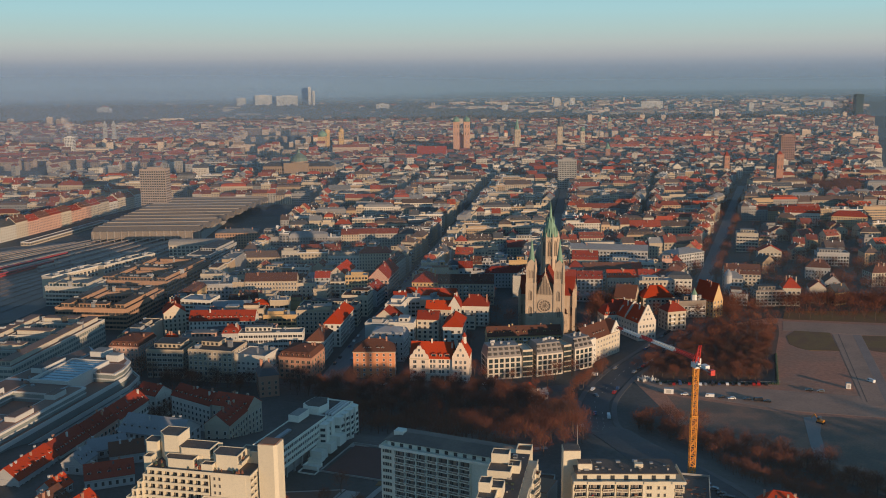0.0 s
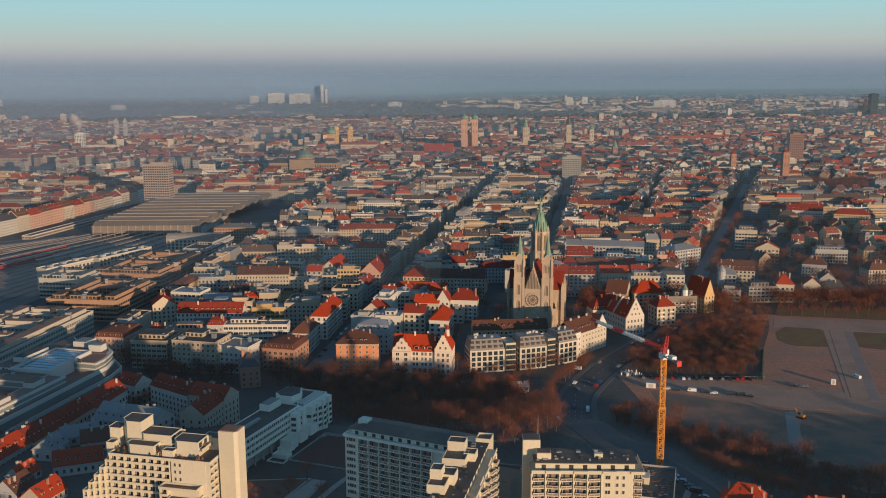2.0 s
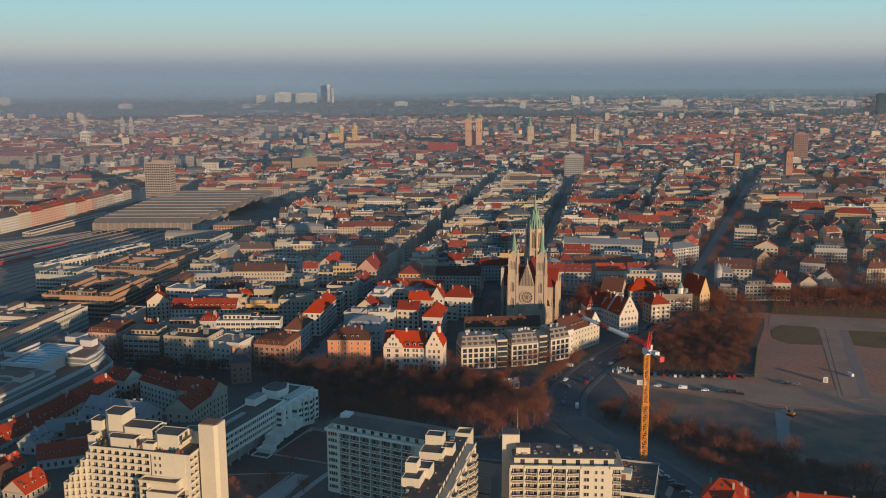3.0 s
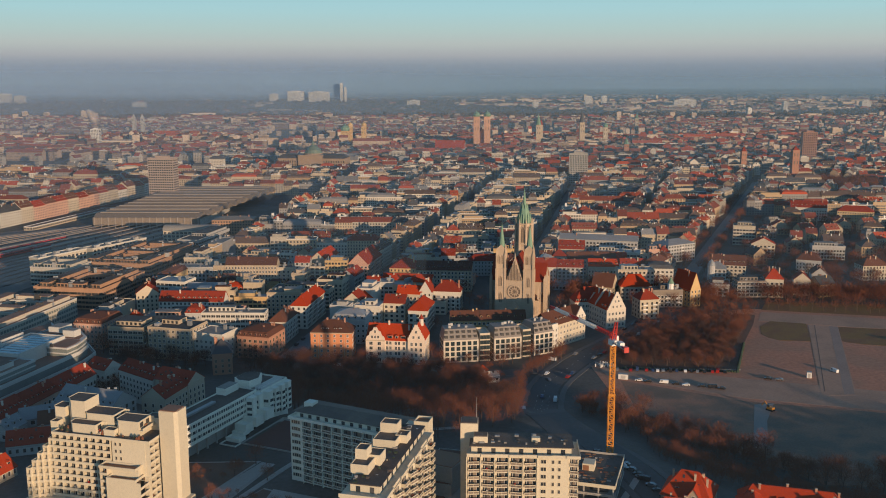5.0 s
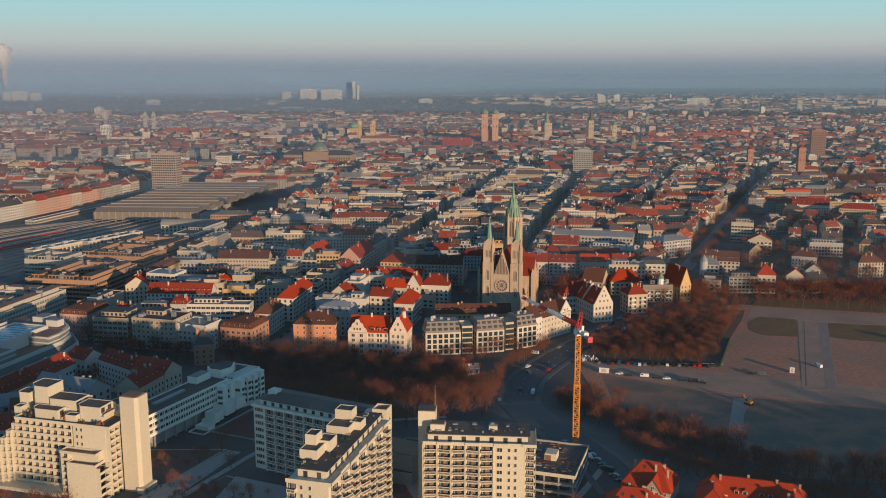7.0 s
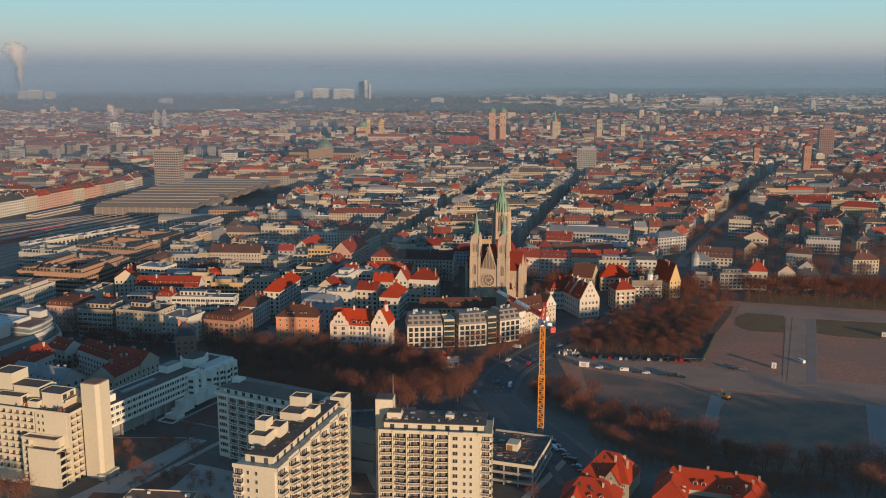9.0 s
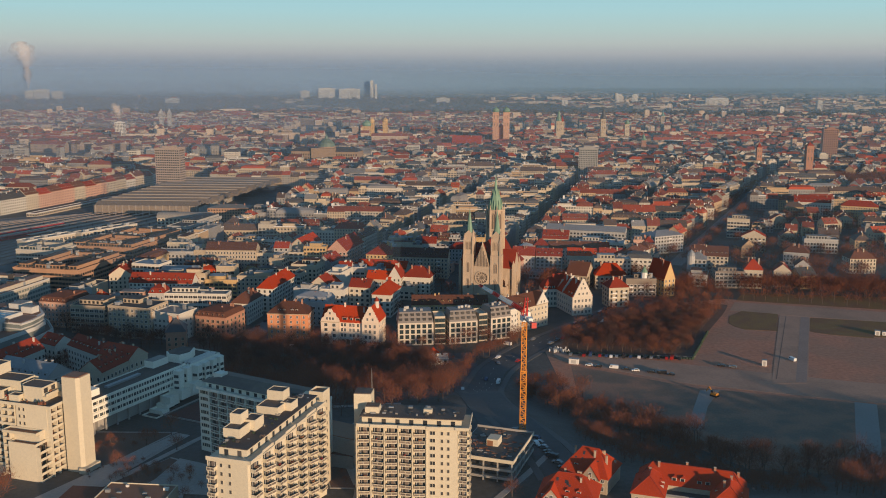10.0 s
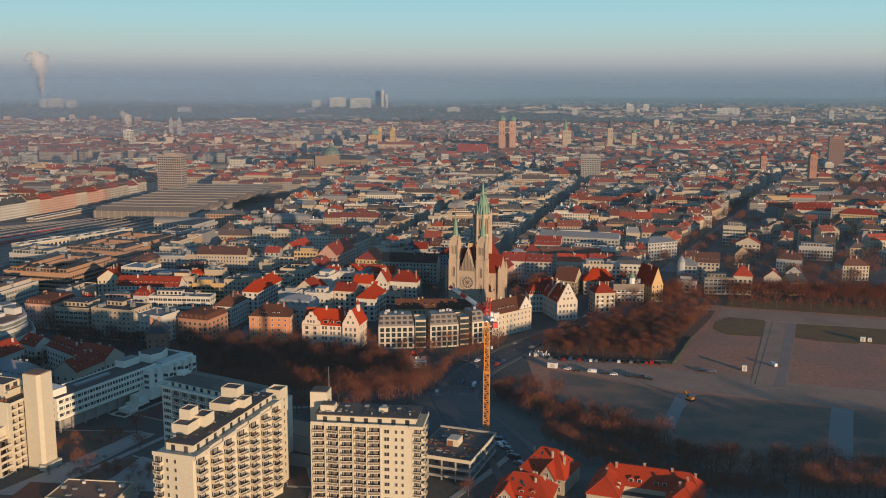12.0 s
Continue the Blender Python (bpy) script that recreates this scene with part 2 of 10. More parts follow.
# ---------------------------------------------------------------- geometry helpers
class Geo:
    """Gathers faces for one mesh."""

    def __init__(self, m=None):
        self.v, self.f, self.i, self.mats, self.m = [], [], [], [], m

    def slot(self, mat):
        if mat not in self.mats:
            self.mats.append(mat)
        return self.mats.index(mat)

    def add(self, verts, faces, mat):
        k, s = len(self.v), self.slot(mat)
        if self.m is not None:
            verts = [tuple(self.m @ Vector(p)) for p in verts]
        self.v.extend(verts)
        for f in faces:
            self.f.append(tuple(a + k for a in f))
            self.i.append(s)
        return self

    def box(self, x0, y0, z0, x1, y1, z1, mat, bottom=True):
        v = [(x0, y0, z0), (x1, y0, z0), (x1, y1, z0), (x0, y1, z0), (x0, y0, z1), (x1, y0, z1), (x1, y1, z1), (x0, y1, z1)]
        f = [(0, 1, 5, 4), (1, 2, 6, 5), (2, 3, 7, 6), (3, 0, 4, 7), (4, 5, 6, 7)] + ([(3, 2, 1, 0)] if bottom else [])
        return self.add(v, f, mat)

    def prism(self, pts, z0, z1, mat, cap=True):
        """A plan outline, counter-clockwise, carried up."""
        n = len(pts)
        v = [(x, y, z0) for x, y in pts] + [(x, y, z1) for x, y in pts]
        f = [(a, (a + 1) % n, n + (a + 1) % n, n + a) for a in range(n)]
        if cap:
            f += [tuple(range(n, 2 * n)), tuple(reversed(range(n)))]
        return self.add(v, f, mat)

    def profile_x(self, pts, x0, x1, mat):
        """A y-z outline carried along x."""
        n = len(pts)
        v = [(x0, y, z) for y, z in pts] + [(x1, y, z) for y, z in pts]
        f = [(a, n + a, n + (a + 1) % n, (a + 1) % n) for a in range(n)] + [tuple(range(n)), tuple(reversed(range(n, 2 * n)))]
        return self.add(v, f, mat)

    def profile_y(self, pts, y0, y1, mat):
        """An x-z outline carried along y."""
        n = len(pts)
        v = [(x, y0, z) for x, z in pts] + [(x, y1, z) for x, z in pts]
        f = [(a, (a + 1) % n, n + (a + 1) % n, n + a) for a in range(n)] + [tuple(reversed(range(n))), tuple(range(n, 2 * n))]
        return self.add(v, f, mat)

    def cone(self, x, y, z0, z1, r0, r1, mat, n=8, turn=0.0):
        ring = lambda r, z: [(x + r * math.cos(turn + 2 * math.pi * a / n), y + r * math.sin(turn + 2 * math.pi * a / n), z) for a in range(n)]
        if r1 <= 0:
            v = ring(r0, z0) + [(x, y, z1)]
            f = [(a, (a + 1) % n, n) for a in range(n)] + [tuple(reversed(range(n)))]
        else:
            v = ring(r0, z0) + ring(r1, z1)
            f = [(a, (a + 1) % n, n + (a + 1) % n, n + a) for a in range(n)] + [tuple(range(n, 2 * n)), tuple(reversed(range(n)))]
        return self.add(v, f, mat)

    def beam(self, a, b, r, mat):
        """A square bar between two points."""
        a, b = Vector(a), Vector(b)
        d = (b - a).normalized()
        s = d.cross(Vector((0, 0, 1)) if abs(d.z) < 0.9 else Vector((1, 0, 0))).normalized() * r
        u = d.cross(s)
        v = [tuple(p + i * s + j * u) for p in (a, b) for i, j in ((-1, -1), (1, -1), (1, 1), (-1, 1))]
        return self.add(v, [(0, 1, 5, 4), (1, 2, 6, 5), (2, 3, 7, 6), (3, 0, 4, 7), (0, 3, 2, 1), (4, 5, 6, 7)], mat)

    def mesh(self, name):
        me = bpy.data.meshes.new(name)
        me.from_pydata(self.v, [], self.f)
        for mat in self.mats:
            me.materials.append(mat)
        if len(self.mats) > 1:
            me.polygons.foreach_set("material_index", self.i)
        return me

    def put(self, name, parent=None, label="", category="", group="", kind="", m=None):
        ob = new(name, self.mesh(name))
        if parent is not None:
            ob.parent = parent
        if m is not None:
            ob.matrix_basis = m
        return tagged(ob, label, category, group, kind)


def thing(name, m, label, category, group=""):
    ob = new(name)
    ob.empty_display_size = 0.5
    ob.matrix_basis = m
    return tagged(ob, label, category, group)


def shared(name, me, parent, m, label=""):
    """A part that shares its mesh with alike parts."""
    ob = new(name, me)
    ob.parent = parent
    ob.matrix_basis = m
    return tagged(ob, label)


def smooth(a, b, x):
    t = min(1.0, max(0.0, (x - a) / (b - a)))
    return t * t * (3 - 2 * t)


def gz(x, y):
    """Height of the ground: the low town, the rise in the foreground, and the land lifting towards the horizon."""
    d1 = -(y + 185)
    d2 = (x - 35) * -0.725 + (y + 190) * -0.69
    d3 = -(y + 292)
    d = max(min(d1, d2), d3)
    s = y + 669
    rise = 0.0 if s <= 2500 else 170 * (1 - s / (2500 - 2400 * math.log(max(1e-3, 1 - (s - 2500) / 2400))))
    return 15.0 * smooth(0, 75, d) + rise


# ---------------------------------------------------------------- ground
def ground_sheet():
    xs = [-4200, -3200, -2400, -1700, -1200, -800, -550, -420] + list(range(-340, 345, 8)) + [360, 420, 550, 800, 1200, 1700, 2400, 3200, 4200]
    ys = [-2600, -1600, -1000, -760, -640, -560, -500] + list(range(-460, 1, 8)) + [40, 120, 300, 600, 1000, 1600, 2200] + list(range(2350, 4221, 110))
    v = [(x, y, gz(x, y)) for y in ys for x in xs]
    w = len(xs)
    f = [(j * w + i, j * w + i + 1, (j + 1) * w + i + 1, (j + 1) * w + i) for j in range(len(ys) - 1) for i in range(w - 1)]
    g = Geo()
    g.add(v, f, CITY_GROUND)
    ob = g.put("ground", label="dark city ground with earth and asphalt", category="ground", kind="structure")
    ob.data.polygons.foreach_set("use_smooth", [True] * len(ob.data.polygons))


ground_sheet()


def sheet(name, pts, mat, lift, label, category, thick=0.25):
    """A flat piece of ground over the sheet, with an edge of its own."""
    g = Geo()
    g.prism(pts, -thick, lift, mat)
    return g.put(name, label=label, category=category, kind="structure")


def rounded(pts, n=2):
    """Cuts the corners of an outline into curves."""
    for _ in range(n):
        pts = [(a[0] + (b[0] - a[0]) * t, a[1] + (b[1] - a[1]) * t) for a, b in zip(pts, pts[1:] + pts[:1]) for t in (0.12, 0.88)]
    return pts


def ribbon(name, line, width, mat, lift, label, category, kerb=0.0):
    """A strip of road that follows the ground."""
    pts, fine = [Vector(p) for p in line], []
    for a, b in zip(pts, pts[1:]):
        n = max(1, int((b - a).length / 6))
        fine += [a.lerp(b, k / n) for k in range(n)]
    fine.append(pts[-1])
    for _ in range(3):
        fine = [fine[0]] + [(fine[k - 1] + fine[k] * 2 + fine[k + 1]) / 4 for k in range(1, len(fine) - 1)] + [fine[-1]]
    v, f = [], []
    for k, p in enumerate(fine):
        d = (fine[min(k + 1, len(fine) - 1)] - fine[max(k - 1, 0)]).normalized()
        s = Vector((d.y, -d.x)) * width / 2
        z = gz(p.x, p.y)
        zl, zr = gz(p.x - s.x, p.y - s.y), gz(p.x + s.x, p.y + s.y)
        z = max(z, zl, zr)
        v += [(p.x - s.x, p.y - s.y, z - 0.6), (p.x - s.x, p.y - s.y, z + lift), (p.x + s.x, p.y + s.y, z + lift), (p.x + s.x, p.y + s.y, z - 0.6)]
        if k:
            q = 4 * k
            f += [(q - 4 + a, q + a, q + a + 1, q - 4 + a + 1) for a in range(3)]
    g = Geo()
    g.add(v, f, mat)
    return g.put(name, label=label, category=category, kind="structure")


# the fairground and its avenues
sheet("fairground", [(52, -118), (60, -200), (128, -284), (215, -296), (900, -340), (1000, -120), (330, 0), (190, 22), (150, 4), (110, -60)], GRIT, 0.06,
      "wide bare fairground of pinkish grit", "ground")
# sheet with the shade of the lower fairground put into its colour
sheet("rough_grass", [(66, -150), (128, -185), (200, -203), (700, -300), (700, -345), (215, -300), (130, -290), (66, -206)], SHADED_GRIT, 0.09, "rough dark winter grass beside the drive", "lawn")
sheet("road_cross", [(188, -14), (240, -29), (300, -42), (900, -160), (900, -120), (310, -14), (198, 12)], PATH_MAT, 0.14, "worn asphalt cross avenue", "road")
sheet("road_avenue", [(172.0, -176), (192, -174), (239, -29), (220, -24)], PATH_MAT, 0.16, "broad asphalt avenue of the fairground", "road")
sheet("avenue_strip", [(176.6, -168), (177.1, -168), (224.3, -25), (223.9, -25)], PATH_SEAM, 0.19, "darker seam along the avenue", "road")
sheet("avenue_lane", [(186.0, -172.5), (191.5, -173), (238.5, -29.6), (233.2, -28)], LANE, 0.185, "damp darker lane of the avenue", "road")
sheet("road_lower", [(55, -116), (70, -121), (138, -146), (215, -169), (900, -300), (900, -345), (201, -200), (129, -180), (60, -142)], PATH_MAT, 0.12,
      "worn asphalt drive with parked cars", "road")
sheet("road_wet", [(172, -300), (183, -300), (216, -206), (206, -203)], DARK_ASPHALT, 0.18, "damp dark asphalt path", "road")
sheet("road_narrow", [(113, -247), (120, -247), (130, -214), (142, -188), (131, -190), (123, -215)], DARK_ASPHALT, 0.18, "damp dark narrow path", "road")
sheet("lawn_small", [(179, -49), (181, -58), (186, -65), (206, -67.5), (219, -23), (218, -21.5), (196, -15), (184, -30)], LAWN, 0.17, "small lawn of dull winter grass", "lawn")
sheet("lawn_large", [(227, -66), (229, -69), (238, -74), (262, -80.5), (264, -77), (330, -92), (600, -148), (600, -104), (330, -48), (286, -39), (239.5, -30.5), (238, -32)], LAWN, 0.17, "long lawn of dull winter grass", "lawn")
sheet("lawn_far", [(200, 18), (310, -6), (700, -82), (700, -40), (330, 34), (212, 44)], LAWN, 0.10, "lawn under a row of bare trees", "lawn")
sheet("woodland_floor", rounded([(60, -108), (64, -128), (138, -135), (160, -73), (182, -22), (192, 6), (142, -2), (98, -56)]), EARTH, 0.13, "leaf litter under bare trees", "ground")
# the housing estate's gardens
for k, (pts, mat, lab) in enumerate((
        ([(-140, -368), (-124, -368), (-104, -306), (-110, -304)], PAVING, "paved footpath between the tower blocks"),
        ([(-150, -306), (-112, -304), (-126, -338), (-134, -342)], EARTH, "planted bed with shrubs"),
        ([(-122, -362), (-104, -330), (-96, -334), (-108, -362)], EARTH, "planted bed with low shrubs"),
        ([(-100, -330), (-62, -345), (-66, -362), (-104, -360)], PAVING, "paved yard between the tower blocks"),
        ([(-36, -352), (-27, -352), (-27, -318), (-44, -326)], EARTH, "brown planted bed beside a stair tower"),
        ([(-98, -300), (-74, -300), (-66, -284), (-92, -280)], LAWN, "dull lawn between the blocks"),
        ([(-128, -398), (-108, -396), (-112, -380), (-126, -382)], EARTH, "planted bed with low shrubs"),
        ([(-88, -392), (-70, -400), (-66, -382), (-82, -374)], EARTH, "planted bed beside the slab"),
        ([(-24, -392), (6, -394), (8, -372), (-20, -372)], LAWN, "dull lawn before the tower block"),
        ([(-40, -316), (12, -332), (10, -352), (-28, -350)], PAVING, "paved yard behind the tower block"))):
    if mat is EARTH:
        cx, cy = sum(p[0] for p in pts) / len(pts), sum(p[1] for p in pts) / len(pts)
        sheet("garden_edge_%d" % (k + 1), [(cx + (x - cx) * 1.09, cy + (y - cy) * 1.06) for x, y in pts], PAVING, 15.04 + 0.03 * k, "pale kerb round a planted bed", "ground", thick=-13)
    sheet("garden_%d" % (k + 1), [(x, y) for x, y in pts], mat, 15.08 + 0.03 * k, lab, "ground", thick=-13)
for k, line_ in enumerate((((-150, -392), (-128, -372), (-112, -340), (-95, -300), (-70, -272), (-20, -262)), ((-30, -395), (-24, -362), (-30, -330), (-36, -300), (-60, -284)), ((-100, -392), (-84, -368), (-96, -348)),
                           ((12, -392), (22, -362), (34, -340), (44, -318)))):
    ribbon("footpath_%d" % (k + 1), list(line_), 2.6, PAVING, 0.16, "pale paved footpath between the tower blocks", "path")
# streets
ribbon("road_boulevard", [(165, 85), (140, 30), (102, -28), (77, -68), (48, -108), (22, -158), (15, -205), (22, -255), (45, -310), (60, -380), (70, -460)], 15,
       ASPHALT, 0.08, "dark asphalt boulevard curving round the fairground", "road")
ribbon("road_junction", [(32, -128), (-5, -138), (-47, -127), (-90, -124), (-140, -112), (-200, -118), (-300, -140)], 11, ASPHALT, 0.12, "dark asphalt street beside bare trees", "road")
ribbon("road_branch", [(8, -150), (5, -190), (10, -240), (25, -300)], 9, ASPHALT, 0.10, "dark asphalt junction lane", "road")
for k, (slope, x0, y0, y1) in enumerate(((0.077, -290, -60, 1500), (0.171, -117, -120, 1500), (0.181, 5, 70, 1500), (0.39, 120, 150, 900))):
    ribbon("road_street_%d" % (k + 1), [(x0 + slope * y, y) for y in (y0, (y0 + y1) / 2, y1)], 13, STREET, 0.06, "straight grey asphalt city street", "road")
BEND = [Vector(p) for p in ((165, 85), (140, 30), (102, -28), (77, -68), (48, -108), (22, -158), (15, -205), (22, -255), (45, -310), (60, -380))]


def along(s):
    """A point and its direction on the boulevard, s metres from its far end."""
    for a, b in zip(BEND, BEND[1:]):
        d = (b - a).length
        if s < d:
            return a.lerp(b, s / d), (b - a) / d
        s -= d
    return BEND[-1], (BEND[-1] - BEND[-2]).normalized()


for k in range(40):
    for side in ((-3.4, 0.0, 3.4) if k > 26 else (0.0,)):
        p, d = along(60 + k * 9)
        q = p + Vector((d.y, -d.x)) * side
        g = Geo()
        g.box(-0.08, -1.3, 0, 0.08, 1.3, 0.05, GREY)
        g.put("lane_mark", label="white painted lane line", category="road marking", kind="structure", m=pose(q.x, q.y, gz(q.x, q.y) + 0.22, 0, 0, math.degrees(math.atan2(d.y, d.x)) - 90))
for n, side in enumerate((-10.0, 10.0)):
    ribbon("pavement_%d" % (n + 1), [tuple(p + Vector((d.y, -d.x)) * side) for p, d in (along(50 + 20 * k) for k in range(22))], 3.0, FOOTWAY, 0.2, "grey paved footway along the boulevard", "pavement")

# upright sheets added one behind the other, distance haze put into their tint
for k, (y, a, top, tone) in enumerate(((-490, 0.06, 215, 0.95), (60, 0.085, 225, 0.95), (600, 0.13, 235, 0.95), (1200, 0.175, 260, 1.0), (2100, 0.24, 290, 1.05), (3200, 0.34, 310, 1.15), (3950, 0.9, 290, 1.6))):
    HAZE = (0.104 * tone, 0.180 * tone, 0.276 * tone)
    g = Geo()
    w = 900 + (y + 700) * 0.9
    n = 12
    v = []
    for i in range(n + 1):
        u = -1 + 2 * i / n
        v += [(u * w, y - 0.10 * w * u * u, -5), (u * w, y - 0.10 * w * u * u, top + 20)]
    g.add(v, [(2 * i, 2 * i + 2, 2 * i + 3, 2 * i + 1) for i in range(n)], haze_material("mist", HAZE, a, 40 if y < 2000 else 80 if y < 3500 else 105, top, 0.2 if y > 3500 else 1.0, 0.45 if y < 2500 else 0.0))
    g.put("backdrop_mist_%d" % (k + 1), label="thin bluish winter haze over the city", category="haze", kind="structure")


# ---------------------------------------------------------------- town houses
TAKEN = []          # plan circles and boxes that are already built on


def take(x, y, w, d, rot):
    TAKEN.append((x, y, w / 2, d / 2, math.cos(radians(rot)), math.sin(radians(rot)), math.hypot(w, d) / 2))


def is_free(x, y, r):
    for cx, cy, hw, hd, c, s, far in TAKEN:
        dx, dy = x - cx, y - cy
        if abs(dx) > far + r or abs(dy) > far + r:
            continue
        u, v = abs(dx * c + dy * s), abs(-dx * s + dy * c)
        if u < hw + r and v < hd + r:
            return False
    return True


def window_row(g, side, a0, a1, pos, z0, floors, fh, ww, wh, gap, mat, rim=None):
    """Panes of one wall, a little proud of it, each on a pale surround if asked for."""
    if rim is not None:
        window_row(g, side, a0, a1, pos, z0 - 0.14, floors, fh, ww + 0.34, wh + 0.3, gap, rim)
        pos += {"f": -0.05, "l": -0.05, "r": 0.05, "b": 0.05}[side]
    n = int((a1 - a0 - 1.0) / gap)
    if n < 1:
        return
    step = (a1 - a0) / n
    for k in range(floors):
        z = z0 + k * fh + 0.9
        for i in range(n):
            c = a0 + (i + 0.5) * step
            p, q, e = c - ww / 2, c + ww / 2, 0.05
            if side == "f":
                v = [(p, pos - e, z), (q, pos - e, z), (q, pos - e, z + wh), (p, pos - e, z + wh)]
            elif side == "b":
                v = [(q, pos + e, z), (p, pos + e, z), (p, pos + e, z + wh), (q, pos + e, z + wh)]
            elif side == "r":
                v = [(pos + e, p, z), (pos + e, q, z), (pos + e, q, z + wh), (pos + e, p, z + wh)]
            else:
                v = [(pos - e, q, z), (pos - e, p, z), (pos - e, p, z + wh), (pos - e, q, z + wh)]
            g.add(v, [(0, 1, 2, 3)], mat)


def roof_slab(g, w, d, h, rh, over, mat, t=0.28):
    """Two slopes with the ridge along x."""
    e = over * rh / (d / 2)
    y = d / 2 + over
    g.profile_x([(-y, h - e), (0, h + rh), (y, h - e), (y, h - e + t), (0, h + rh + t), (-y, h - e + t)][::-1], -w / 2 - 0.25, w / 2 + 0.25, mat)


def hip(g, w, d, h, rh, over, mat, inset=None):
    x, y = w / 2 + over, d / 2 + over
    k = min(inset if inset is not None else d / 2, w / 2 - 0.2)
    v = [(-x, -y, h), (x, -y, h), (x, y, h), (-x, y, h), (-w / 2 + k, 0, h + rh), (w / 2 - k, 0, h + rh)]
    g.add(v, [(0, 1, 5, 4), (1, 2, 5), (2, 3, 4, 5), (3, 0, 4), (3, 2, 1, 0)], mat)


def frustum(g, w, d, h, rh, inset, mat):
    x, y, a, b = w / 2 + 0.2, d / 2 + 0.2, w / 2 - inset, d / 2 - inset
    v = [(-x, -y, h), (x, -y, h), (x, y, h), (-x, y, h), (-a, -b, h + rh), (a, -b, h + rh), (a, b, h + rh), (-a, b, h + rh)]
    g.add(v, [(0, 1, 5, 4), (1, 2, 6, 5), (2, 3, 7, 6), (3, 0, 4, 7), (4, 5, 6, 7), (3, 2, 1, 0)], mat)


def dormer(g, x, y, z, wall, tile, w=1.5, h=1.5, back=2.2):
    g.box(x - w / 2, y, z, x + w / 2, y + back, z + h, wall)
    g.profile_y([(x - w / 2 - 0.15, z + h), (x + w / 2 + 0.15, z + h), (x, z + h + 0.6)], y - 0.15, y + back + 0.6, tile)
    g.add([(x - w / 2 + 0.2, y - 0.04, z + 0.25), (x + w / 2 - 0.2, y - 0.04, z + 0.25), (x + w / 2 - 0.2, y - 0.04, z + h - 0.15), (x - w / 2 + 0.2, y - 0.04, z + h - 0.15)],
          [(0, 1, 2, 3)], GLASS)


DORMERS, STACKS = {}, {}


def dormer_mesh(wall, tile):
    if (wall, tile) not in DORMERS:
        g = Geo()
        dormer(g, 0, 0, 0, wall, tile)
        DORMERS[wall, tile] = g.mesh("dormer")
    return DORMERS[wall, tile]


def add_chimney(G, x, y, a, b, z0, z1, mat):
    """A stack with a cap, or a plant box on a flat roof."""
    if "placed" not in G:
        G["chimney"].box(x - a, y - b, z0, x + a, y + b, z1, FRAME if int(x * 7 + y * 3) % 3 == 0 else mat)
        return
    if mat not in STACKS:
        g = Geo()
        g.box(-1, -1, 0, 1, 1, 0.94, mat)
        g.box(-1.15, -1.15, 0.94, 1.15, 1.15, 1, mat)
        STACKS[mat] = g.mesh("chimney")
    G["placed"].append(("roof_unit" if mat == ZINC else "chimney", STACKS[mat], pose(x, y, z0) @ Matrix.Diagonal((a, b, z1 - z0, 1))))


def ring(g, hw, hd, z, h, t, mat):
    """A closed parapet round a flat roof, one piece."""
    o, i = [(-hw, -hd), (hw, -hd), (hw, hd), (-hw, hd)], [(-hw + t, -hd + t), (hw - t, -hd + t), (hw - t, hd - t), (-hw + t, hd - t)]
    v = [(*p, z) for p in o] + [(*p, z + h) for p in o] + [(*p, z + h) for p in i] + [(*p, z) for p in i]
    f = []
    for k in range(4):
        n = (k + 1) % 4
        f += [(k, n, 4 + n, 4 + k), (4 + k, 4 + n, 8 + n, 8 + k), (8 + k, 8 + n, 12 + n, 12 + k), (12 + k, 12 + n, n, k)]
    g.add(v, f, mat)


HOUSE_PARTS = ("wall", "roof", "window", "dormer", "chimney", "parapet", "penthouse", "cornice", "course", "balcony")


